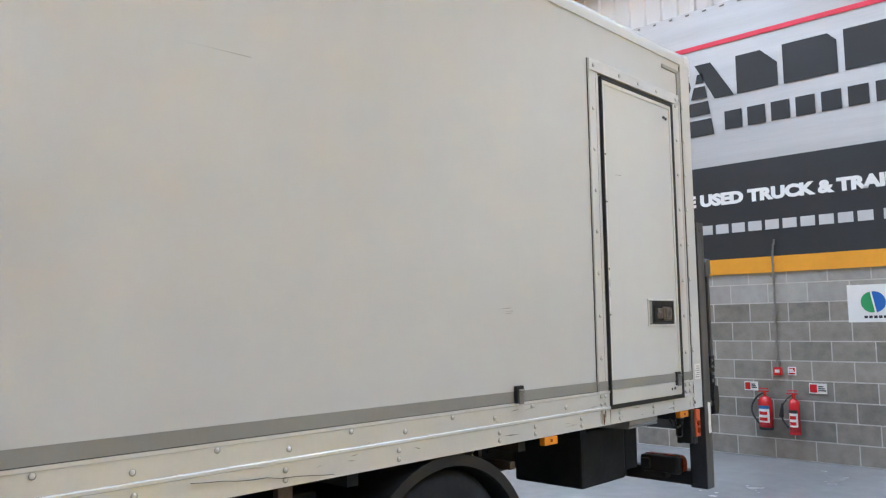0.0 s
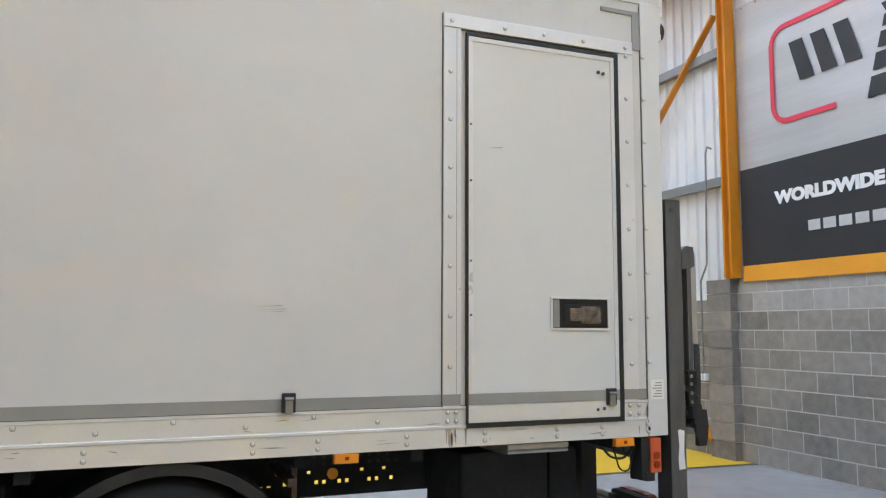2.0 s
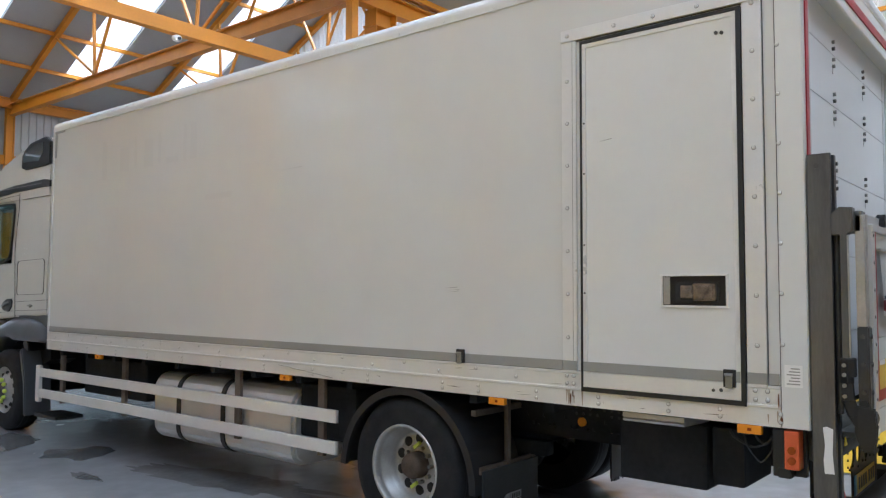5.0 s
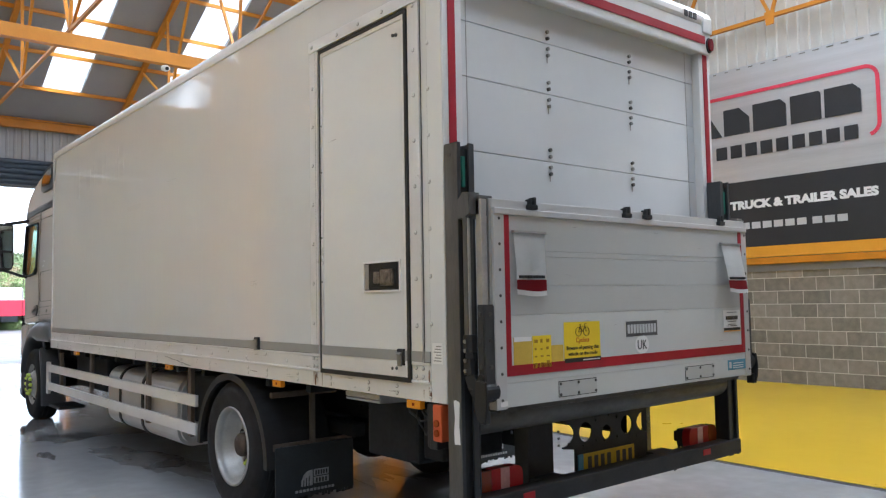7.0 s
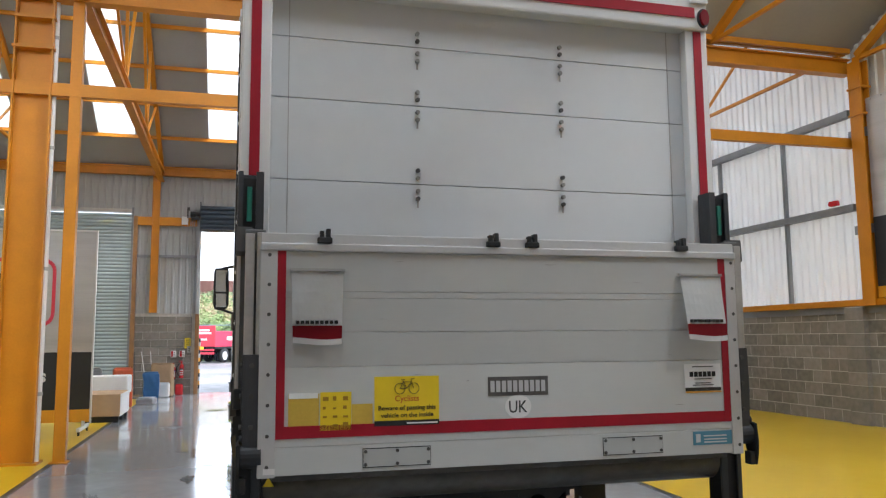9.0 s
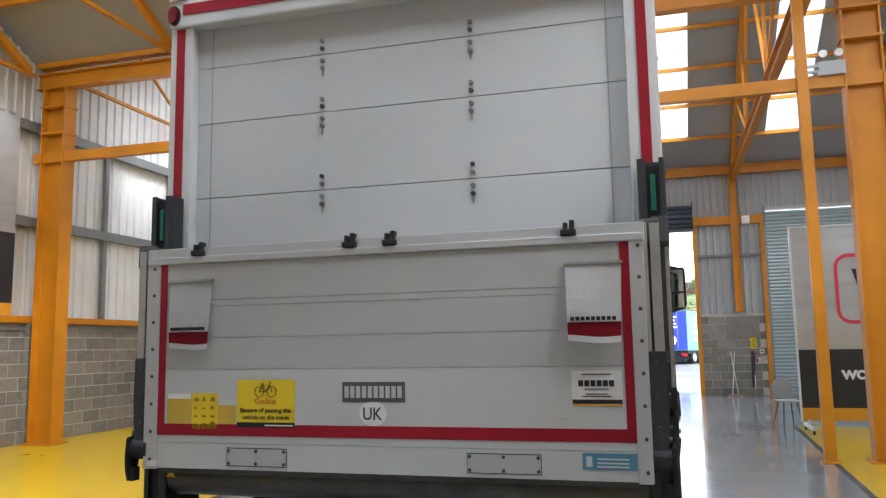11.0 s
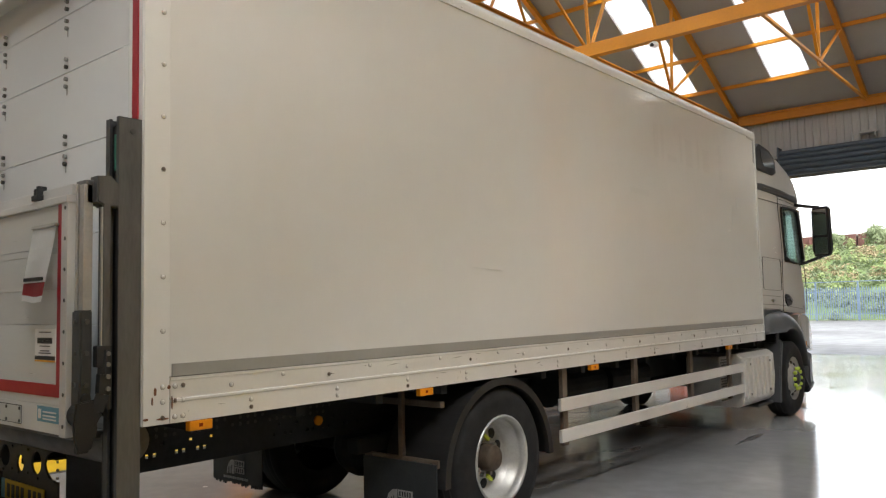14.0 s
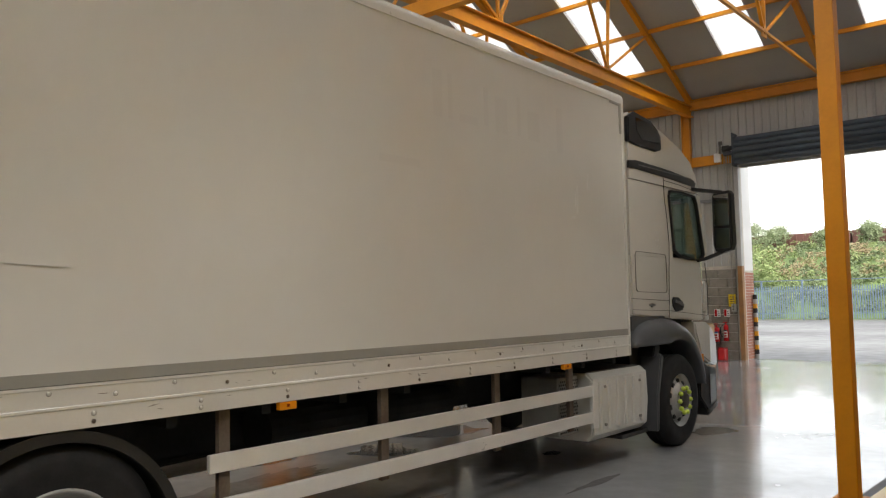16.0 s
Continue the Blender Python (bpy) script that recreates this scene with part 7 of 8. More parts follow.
# twin spot emergency light on the slim post
fl = thing("emergency_light", "grey twin-spot emergency light bracketed to the orange post", "emergency light")
bm = B()
box(bm, (3.45, YM - 0.12, 5.22), (3.80, YM + 0.02, 5.42), 0.015)
part("battery_case", bm, M_CLADGREY, fl)
for x in (3.52, 3.72):
    bm = B()
    rod(bm, (x, YM - 0.14, 5.52), (x, YM - 0.04, 5.52), 0.055, 16, 0.035)
    part("spot", bm, M_CLEAR, fl)
    bm = B()
    rod(bm, (x, YM - 0.06, 5.41), (x, YM - 0.06, 5.49), 0.012, 8)
    part("spot_stem", bm, M_STEEL, fl)
bm = B()
box(bm, (3.18, YM - 0.12, 5.26), (3.46, YM - 0.09, 5.30))
box(bm, (3.18, YM - 0.12, 5.34), (3.46, YM - 0.09, 5.38))
box(bm, (3.17, YM - 0.13, 5.24), (3.20, YM + 0.06, 5.42))
part("bracket", bm, M_STEEL, fl)

dm = thing("security_camera", "white dome camera under the orange tie beam", "camera", pose(0.12, YM - 0.1, 4.98))
bm = B()
bmesh.ops.create_uvsphere(bm, u_segments=14, v_segments=8, radius=0.065, matrix=Matrix.Diagonal((1, 1, 0.7, 1)))
part("dome", bm, M_LABEL, dm)
bm = B()
rod(bm, (0, -0.05, -0.015), (0, -0.07, -0.02), 0.025, 10)
part("lens", bm, M_INK, dm)

# ------------------------------------------------------------------ clutter by the front doors
cb = thing("packing_box", "large pale cardboard box with a white side on a pallet", "box", pose(-3.62, 13.85, 0))
bm = B()
box(bm, (-0.55, -0.45, 0.12), (0.20, 1.0, 0.56), 0.01)
part("carton", bm, M_CARD, cb)
bm = B()
box(bm, (0.202, -0.45, 0.12), (0.207, 1.0, 0.56))
part("white_side", bm, M_LABEL, cb)
bm = B()
for y in (-0.38, 0.25, 0.9):
    box(bm, (-0.5, y - 0.04, 0.0), (0.18, y + 0.04, 0.12))
part("pallet_foot", bm, M_BLACK, cb)
cb = thing("storage_crate", "white plastic storage crate stacked on boxes", "crate", pose(-3.95, 15.6, 0))
bm = B()
box(bm, (-0.5, -0.4, 0.45), (0.45, 0.4, 0.85), 0.03)
part("white_crate", bm, M_LABEL, cb)
bm = B()
box(bm, (-0.45, -0.38, 0.0), (0.4, 0.38, 0.45), 0.01)
part("carton", bm, M_CARD, cb)
random.seed(8)
junk = [("toolbox", M_BLACK, "black toolbox on the floor", -4.5, 16.6, 0.5, 0.35, 0.9), ("tool_tray", M_ORANGEBOX, "orange tool tray by the shutter", -3.85, 17.2, 0.45, 0.4, 0.95), ("bin_bag", M_CLOTH, "crumpled grey plastic bag on the floor", -3.35, 18.0, 0.45, 0.4, 0.16), ("blue_bin", M_BLUE, "blue plastic bin with a bag over it", -3.45, YF - 1.2, 0.42, 0.42, 0.72), ("cardboard_stack", M_CARD, "stack of cardboard over a bin", -3.2, YF - 0.5, 0.6, 0.3, 0.95), ("paint_tub", M_LABEL, "white plastic tub on the floor", -3.12, YF - 1.0, 0.3, 0.3, 0.4), ("grey_case", M_GREYPLASTIC, "grey equipment case on the floor", -4.4, 15.9, 0.5, 0.4, 1.0), ("red_bucket", M_EXTRED, "red fire bucket on the floor", -2.74, YF - 0.30, 0.22, 0.2, 0.32)]
for nm, mt, lb, x, y, w, d, h in junk:
    t = thing(nm, lb, nm.split("_")[-1], pose(x, y, 0, 0, 0, random.uniform(-12, 12)))
    bm = B()
    box(bm, (-w / 2, -d / 2, 0), (w / 2, d / 2, h), min(0.05, h / 5))
    if mt in (M_CLOTH, M_CARD, M_BLUE):
        bmesh.ops.subdivide_edges(bm, edges=bm.edges[:], cuts=2, use_grid_fill=True)
        for v in bm.verts:
            if v.co.z > 0.05:
                v.co += Vector((noise.noise(v.co * 5 + Vector((x, 0, 0))), noise.noise(v.co * 5 + Vector((0, y, 7))), noise.noise(v.co * 4 + Vector((3, 0, y))))) * 0.05
    part("body", bm, mt, t)
    bm = B()
    box(bm, (-w * 0.42, -d * 0.42, h), (w * 0.42, d * 0.42, h + 0.02), 0.006)
    part("top", bm, M_DARKSTEEL if mt is M_BLACK else mt, t)
for x0, y0, x1, lb, mt in ((-3.62, YF - 0.42, -3.85, "broom leaning with a pale handle", M_LABEL), (-3.45, YF - 0.4, -3.6, "broom leaning with a pale handle", M_LABEL), (3.18, YF - 0.35, 3.05, "mop leaning on the block wall", M_LABEL), (3.02, YF - 0.35, 3.16, "mop leaning on the block wall", M_LABEL), (-3.98, YF - 0.42, -4.05, "dark bar leaning on the wall", M_DARKSTEEL)):
    t = thing("broom", lb, "broom")
    bm = B()
    rod(bm, (x0, y0, 0.04), (x1, y0 + 0.28, 1.30), 0.014, 8)
    part("handle", bm, mt, t)
    bm = B()
    box(bm, (x0 - 0.14, y0 - 0.05, 0.0), (x0 + 0.14, y0 + 0.05, 0.06), 0.01)
    part("brush_head", bm, M_WOOD, t)
for x, lb in ((-2.55, "yellow notice on the block wall"), (3.71, "yellow notice on the block wall")):
    t = thing("notice", lb, "notice", pose(x, YF - 0.005, 1.54))
    bm = B()
    box(bm, (-0.09, -0.012, -0.16), (0.09, 0, 0.16))
    part("notice_sheet", bm, M_YELLOW, t)
    bm = B()
    for k in range(4):
        box(bm, (-0.06, -0.015, -0.1 + 0.06 * k), (0.06, -0.011, -0.08 + 0.06 * k))
    part("print", bm, M_INK, t)
wall_sign(pose(3.82, YF - 0.01, 1.04), 0.13, 0.18, "small red and white notice on the block wall", M_LABEL, "split")
t = thing("switch_box", "small white switch box on the block wall", "switch", pose(3.93, YF, 1.30))
bm = B()
box(bm, (-0.06, -0.06, -0.07), (0.06, 0, 0.07), 0.01)
part("case", bm, M_LABEL, t)
bm = B()
box(bm, (-0.02, -0.072, -0.03), (0.02, -0.058, 0.03), 0.004)
part("rocker", bm, M_BLACK, t)
t = thing("junction_box", "white junction box on the orange rail", "junction box", pose(3.70, YF - 0.08, 5.23))
bm = B()
box(bm, (-0.11, -0.10, -0.12), (0.11, 0, 0.12), 0.012)
part("case", bm, M_LABEL, t)
bm = B()
tube(bm, [(0.0, -0.05, -0.12), (0.01, -0.05, -0.6), (0.0, -0.03, -1.6), (0.03, -0.02, -2.7)], 0.012, 6)
part("cable", bm, M_CLADGREY, t)
t = thing("door_control", "grey door control box on the block wall", "control box", pose(-2.50, YF, 1.35))
bm = B()
box(bm, (-0.06, -0.07, -0.1), (0.06, 0, 0.1), 0.01)
part("case", bm, M_CLADGREY, t)
bm = B()
rod(bm, (0, -0.09, 0.03), (0, -0.07, 0.03), 0.02, 12)
rod(bm, (0, -0.09, -0.04), (0, -0.07, -0.04), 0.02, 12)
part("button", bm, M_BLACK, t)
t = thing("hose_reel", "dark green hose hung on the block wall", "hose", pose(3.67, YF - 0.04, 0.25))
bm = B()
rod(bm, (-0.03, 0, 0.0), (0.0, 0, 1.05), 0.03, 10, 0.05)
part("hose", bm, M_SHUTDARK, t)
bm = B()
rod(bm, (0.02, -0.02, -0.05), (0.02, -0.02, 0.35), 0.015, 8)
part("lance", bm, M_LABEL, t)
ch = thing("folding_chair", "folded wire chair with black legs and a pale shell", "chair", pose(3.40, 12.78, 0, 0, 0, 20))
for k, (x0, y0) in enumerate(((-0.2, -0.2), (0.2, -0.2), (-0.2, 0.2), (0.2, 0.2))):
    bm = B()
    rod(bm, (x0, y0, 0.01), (x0 * 0.6, y0 * 0.5, 0.46), 0.011, 8)
    part("leg", bm, M_BLACK, ch)
bm = B()
box(bm, (-0.2, -0.2, 0.45), (0.2, 0.2, 0.48), 0.012)
part("seat", bm, M_CLADGREY, ch)
bm = B()
prism(bm, [(-0.18, 0.5), (-0.2, 0.75), (-0.1, 0.85), (0.1, 0.85), (0.2, 0.75), (0.18, 0.5)], "y", 0.17, 0.2, 0.005)
part("backrest", bm, M_CLADGREY, ch)
for x, y, w, lb in ((0.02, YF - 0.25, 0.46, "small vent bracket above the door"),):
    t = thing("wall_bracket", lb, "bracket")
    bm = B()
    box(bm, (x - w / 2, y, 5.93), (x + w / 2, y + 0.28, 5.985), 0.008)
    box(bm, (x + w / 2 - 0.1, y + 0.05, 5.83), (x + w / 2 - 0.05, y + 0.28, 5.93))
    part("arm", bm, M_CLADGREY, t)

# ------------------------------------------------------------------ outside
bm = B()
n = 60
for lo, hi in (((-400, YF + 0.75, -0.3), (400, 900, -0.012)),):
    box(bm, lo, hi)
structure("ground", bm, M_YARD, "pale wet concrete yard", "ground")
bm = B()
box(bm, (DOOR_L - 0.05, YF + 0.45, -0.05), (DOOR_R + 0.05, YF + 0.57, 0.002))
structure("drain_channel", bm, M_DARKSTEEL, "dark steel drain channel across the doorway", "drain")
for s, x in ((-1, DOOR_L - 0.13), (1, DOOR_R + 0.13)):
    bm = B()
    box(bm, (x, YF + 0.3, 2.32), (x + s * 2.0, YF + 1.0, 7.2))
    structure("outer_cladding", bm, M_CLAD, "white outer wall cladding beside the door", "wall")
    pier = thing("brick_pier", "red brick pier beside the doorway", "pier", kind="structure")
    bm = B()
    box(bm, (x - s * 0.0, YF + 0.31, 0), (x + s * 0.6, YF + 0.99, 2.31))
    part("pier_core", bm, M_MORTAR, pier)
    proto = B()
    box(proto, (0, 0, 0), (0.012, 0.215, 0.065))
    me = mesh_of("brick", proto, M_REDBRICK)
    for j in range(30):
        for k in range(3):
            o = new("brick", me)
            o.parent = pier
            o.location = (x - 0.006, YF + 0.32 + k * 0.225 + (0.02 if j % 2 else 0), 0.01 + 0.0755 * j)

bl_ = thing("bollard", "striped black, white and orange bollard", "bollard", pose(-2.26, YF + 0.85, 0))
for k in range(14):
    bm = B()
    rod(bm, (0, 0, 0.12 * k), (0, 0, 0.12 * (k + 1)), 0.055, 16)
    part("band", bm, (M_INK, M_BANORANGE, M_CLADGREY)[(k - 13) % 3], bl_)

fence = thing("palisade_fence", "blue-grey steel palisade fence", "fence")
FY = 58.5
proto = B()
prism(proto, [(-0.035, 0.1), (-0.035, 2.25), (0, 2.4), (0.035, 2.25), (0.035, 0.1)], "y", -0.008, 0.008)
PALE = mesh_of("pale", proto, M_FENCE)
for k in range(180):
    o = new("pale", PALE)
    o.parent = fence
    o.location = (-25 + 0.155 * k, FY, 0)
for k in range(11):
    bm = B()
    box(bm, (-25 + 2.75 * k - 0.05, FY + 0.02, 0), (-25 + 2.75 * k + 0.05, FY + 0.12, 2.75))
    part("fence_post", bm, M_FENCE, fence)
for z in (0.45, 2.0, 2.72):
    bm = B()
    box(bm, (-25, FY + 0.01, z), (2.9, FY + 0.05, z + 0.05))
    part("fence_rail", bm, M_FENCE, fence)


def bank_z(x, y):
    t = max(0.0, min(1.0, (y - 61.0) / 26.0))
    h = 6.6 * (t ** 0.75)
    return 0.15 + h + 0.5 * noise.noise((x * 0.08, y * 0.08, 0)) * min(1, t * 5) + 0.2 * noise.noise((x * 0.3, y * 0.3, 5)) * min(1, t * 5)


bm = B()
gx, gy = 70, 30
grid = [[bm.verts.new((-75 + 130 * i / gx, 60.0 + 45 * j / gy, bank_z(-75 + 130 * i / gx, 60.0 + 45 * j / gy) - (0.4 if j == 0 else 0))) for i in range(gx + 1)] for j in range(gy + 1)]
for a, c in zip(grid, grid[1:]):
    for i in range(gx):
        bm.faces.new((a[i], a[i + 1], c[i + 1], c[i])).smooth = True
structure("bank", bm, M_GRASS, "steep green overgrown bank behind the yard", "bank")


def leaves(name, spots, material, label, size=0.16, per=46):
    """Clumps of small leaves: each spot is x, y, z, spread, height."""
    verts, faces = [], []
    rnd = random.Random(hash(name) % 1 + 5)
    for x, y, z, r, h in spots:
        for _ in range(per):
            a, q = rnd.uniform(0, 2 * PI), math.sqrt(rnd.random())
            k = rnd.random()
            c = Vector((x + r * q * math.cos(a) * (1 - 0.5 * k), y + r * q * math.sin(a) * (1 - 0.5 * k), z + h * k))
            u = Vector((rnd.uniform(-1, 1), rnd.uniform(-1, 1), rnd.uniform(-0.6, 0.6))).normalized()
            v = u.cross(Vector((rnd.uniform(-1, 1), rnd.uniform(-1, 1), rnd.uniform(-1, 1)))).normalized()
            sz = size * rnd.uniform(0.5, 1.3)
            i = len(verts)
            verts += [c - u * sz, c + v * sz * 0.5, c + u * sz, c - v * sz * 0.5]
            faces.append((i, i + 1, i + 2, i + 3))
    me = bpy.data.meshes.new(name)
    me.from_pydata([tuple(v) for v in verts], [], faces)
    me.materials.append(material)
    return tagged(new(name, me), label, name.split("_")[0], kind="stuff")


rnd = random.Random(11)
spots, pale, dry = [], [], []
for _ in range(1500):
    x, t = rnd.uniform(-55, 22), rnd.random()
    y = 60.6 + 27 * t
    z = bank_z(x, y)
    r = rnd.uniform(0.5, 1.3)
    if t > 0.30 and rnd.random() < 0.45 and t < 0.8:
        dry.append((x, y, z - 0.1, r, rnd.uniform(0.5, 1.2)))
    elif rnd.random() < 0.2:
        pale.append((x, y, z - 0.1, r * 0.8, rnd.uniform(0.6, 1.6)))
    else:
        spots.append((x, y, z - 0.2, r * 1.2, rnd.uniform(0.3, 0.9)))
for k in range(14):
    pale.append((-16.2 + rnd.uniform(-0.9, 0.9), 66 + rnd.uniform(-1, 1), bank_z(-16, 66) + rnd.uniform(0, 2.2), 0.7, 1.4))
leaves("bramble_scrub", spots, M_LEAF, "dense green bramble scrub on the bank", 0.14, 120)
leaves("weed_scrub", pale, M_LEAFB, "pale green willowherb and saplings", 0.12, 110)
leaves("dry_weeds", dry, M_DRY, "dry brown weeds on the bank", 0.11, 110)


def tree(x, y, z, h, w, seed):
    t = thing("tree", "small rounded green tree on top of the bank", "tree", pose(x, y, z), "trees on the bank")
    rr = random.Random(seed)
    bm = B()
    rod(bm, (0, 0, -0.3), (0.1, 0, h * 0.55), 0.12, 8, 0.07)
    for k in range(5):
        a = rr.uniform(0, 2 * PI)
        rod(bm, (0.08, 0, h * rr.uniform(0.3, 0.5)), (w * 0.5 * math.cos(a), w * 0.5 * math.sin(a), h * rr.uniform(0.6, 0.85)), 0.05, 6, 0.02)
    part("trunk", bm, M_BARK, t)
    verts, faces = [], []
    for _ in range(26):
        a, q, k = rr.uniform(0, 2 * PI), math.sqrt(rr.random()), rr.random()
        c0 = Vector((w * 0.75 * q * math.cos(a) * math.sin(PI * (0.2 + 0.75 * k)), w * 0.75 * q * math.sin(a), h * (0.35 + 0.62 * k)))
        for _ in range(60):
            d = Vector((rr.gauss(0, 0.3), rr.gauss(0, 0.3), rr.gauss(0, 0.24)))
            u = Vector((rr.uniform(-1, 1), rr.uniform(-1, 1), rr.uniform(-1, 1))).normalized()
            v = u.orthogonal().normalized()
            c, sz, i = c0 + d, rr.uniform(0.07, 0.16), len(verts)
            verts += [tuple(c - u * sz), tuple(c + v * sz * 0.5), tuple(c + u * sz), tuple(c - v * sz * 0.5)]
            faces.append((i, i + 1, i + 2, i + 3))
    me = bpy.data.meshes.new("crown")
    me.from_pydata(verts, [], faces)
    me.materials.append(M_LEAF)
    o = new("crown", me)
    o.parent = t


for k, (x, y, h, w) in enumerate(((-21.5, 80, 3.2, 2.2), (-26.5, 90, 3.6, 2.6), (-23.0, 92, 3.0, 2.4), (-12.5, 86, 2.0, 1.6), (-30, 88, 3.2, 2.6), (-16, 84, 1.8, 1.4), (5, 90, 2.0, 1.8))):
    tree(x, y, bank_z(x, y), h, w, 30 + k)
ct = thing("rusty_wagons", "row of rust-red wagons along the top of the bank", "wagon")
for k in range(9):
    bm = B()
    x = -52 + 7.3 * k
    box(bm, (x, 92.5, 6.2), (x + 7.1, 95, 8.6), 0.05)
    wb = part("wagon_body", bm, M_RUSTWALL, ct)
    for j in range(10):
        bm = B()
        box(bm, (x + 0.2 + 0.7 * j, 92.42, 6.3), (x + 0.3 + 0.7 * j, 92.5, 8.5))
        part("rib", bm, M_RUSTWALL, wb)
hd = thing("hoarding", "blue and white advertising hoarding on posts", "hoarding")
bm = B()
box(bm, (-11.3, 90.0, 9.3), (-6.9, 90.15, 11.5), 0.02)
part("board", bm, M_SHUT, hd)
bm = B()
box(bm, (-9.6, 89.95, 9.45), (-7.4, 90.0, 11.4))
part("blue_field", bm, M_BLUEINK, hd)
bm = B()
for x in (-10.8, -9.1, -7.4):
    rod(bm, (x, 90.2, 6.0), (x, 90.2, 11.0), 0.08, 8)
part("posts", bm, M_FENCE, hd)


def far_wheel(parent, x, y, r=0.5):
    bm = B()
    lathe(bm, [(0.0, 0.3), (0.0, r), (-0.3, r), (-0.3, 0.3)], (x, y, r), 1.0 if x > 0 else -1.0, 20)
    w = part("wheel", bm, M_TYRE, parent)
    bm = B()
    lathe(bm, [(0.005, 0.31), (-0.06, 0.25), (-0.06, 0.02)], (x, y, r), 1.0 if x > 0 else -1.0, 20)
    part("rim", bm, M_CLADGREY, w)


tp = thing("tipper_lorry", "red tipper lorry with a folded crane parked in the yard", "lorry", pose(-3.4, 55.3, 0, 0, 0, -34))
bm = B()
prism(bm, [(-1.25, 1.15), (-1.25, 2.65), (1.25, 2.65), (1.25, 1.15)], "y", 0, 0.08, 0.01)
part("tailgate", bm, M_REDPAINT, tp)
for s in (-1, 1):
    bm = B()
    box(bm, (s * 1.25, 0.08, 1.15), (s * 1.17, 7.2, 2.25), 0.02)
    part("side_board", bm, M_REDPAINT, tp)
    bm = B()
    box(bm, (s * 1.255, 1.5, 1.62), (s * 1.25, 6.0, 1.86))
    part("side_stripe", bm, M_LABEL, tp)
    for y in (1.3, 2.6, 3.9, 7.6):
        far_wheel(tp, s * 1.24, y)
bm = B()
box(bm, (-1.2, 0.1, 1.0), (1.2, 7.2, 1.2))
box(bm, (-0.45, 0.1, 0.7), (0.45, 9.0, 1.0))
part("bed", bm, M_CHASSIS, tp)
bm = B()
for z, w in ((2.25, 1.6), (2.05, 1.9), (1.6, 1.2)):
    box(bm, (-w / 2, -0.01, z), (w / 2, 0.0, z + 0.13))
    part("lettering_bar", bm, M_LABEL, tp)
    bm = B()
bm.free()
bm = B()
box(bm, (-1.2, -0.05, 0.6), (1.2, 0.05, 0.75), 0.01)
box(bm, (-1.2, -0.05, 0.85), (1.2, 0.05, 0.98), 0.01)
part("bumper", bm, M_REDPAINT, tp)
bm = B()
box(bm, (-0.3, -0.06, 0.95), (0.35, -0.02, 1.15))
part("plate", bm, M_YELLOW, tp)
bm = B()
box(bm, (-0.3, 7.3, 1.0), (0.3, 7.8, 2.6), 0.03)
bar(bm, (0, 7.5, 2.5), (-0.4, 7.4, 3.6), 0.25, 0.3)
bar(bm, (-0.4, 7.4, 3.6), (1.0, 7.4, 3.5), 0.22, 0.28)
bar(bm, (1.0, 7.4, 3.5), (0.7, 7.4, 2.5), 0.2, 0.2)
part("crane", bm, M_REDPAINT, tp)
bm = B()
box(bm, (-1.2, 8.0, 0.9), (1.2, 9.8, 3.0), 0.1)
part("cab", bm, M_REDPAINT, tp)

bt = thing("curtain_trailer", "blue-doored trailer with a teal curtain parked in the yard", "trailer", pose(1.55, 57.2, 0, 0, 0, -24))
bm = B()
box(bm, (-1.25, 0.02, 1.0), (1.25, 9.0, 3.9), 0.02)
part("load_box", bm, M_TEAL, bt)
for s in (-1, 1):
    bm = B()
    box(bm, (s * 0.01, -0.03, 1.05), (s * 1.24, 0.02, 3.88), 0.01)
    part("rear_door", bm, M_BLUEPAINT, bt)
    bm = B()
    box(bm, (s * 0.5, -0.06, 1.05), (s * 0.54, -0.03, 3.8))
    part("lock_rod", bm, M_STEEL, bt)
    for y in (1.2, 2.5, 7.8):
        far_wheel(bt, s * 1.24, y)
bm = B()
rod(bm, (0.0, -0.05, 1.75), (0.0, -0.035, 1.75), 0.42, 24)
part("white_roundel", bm, M_LABEL, bt)
bm = B()
for z, w in ((3.4, 1.0), (3.15, 0.7), (2.9, 0.9), (2.65, 1.1)):
    box(bm, (-w / 2, -0.05, z), (w / 2, -0.032, z + 0.14))
part("lettering_bars", bm, M_LABEL, bt)
bm = B()
box(bm, (-1.25, -0.04, 0.35), (1.25, 0.1, 0.55), 0.01)
box(bm, (-1.2, 0.1, 0.75), (1.2, 9.0, 1.0))
part("underframe", bm, M_CHASSIS, bt)
for s in (-1, 1):
    bm = B()
    box(bm, (s * 0.75, -0.08, 0.6), (s * 1.2, -0.04, 0.8), 0.01)
    part("tail_lamp", bm, M_REDLENS, bt)
bm = B()
prism(bm, [(4.4 + 1.1 * math.cos(2 * PI * k / 24), 2.5 + 1.0 * math.sin(2 * PI * k / 24)) for k in range(24)], "x", 1.252, 1.258)
part("red_roundel", bm, M_REDPAINT, bt)
for z in (1.7, 2.2, 2.7, 3.2):
    bm = B()
    box(bm, (1.252, 1.0, z), (1.257, 2.4, z + 0.25))
    part("lettering_bar", bm, M_LABEL, bt)
bm = B()
box(bm, (-1.2, 9.3, 0.6), (1.2, 11.2, 3.2), 0.15)
part("cab", bm, M_BLUEPAINT, bt)
cx_ = thing("parked_truck", "pink and white flatbed lorry parked across the yard", "lorry", pose(7.4, 57.5, 0, 0, 0, -8))

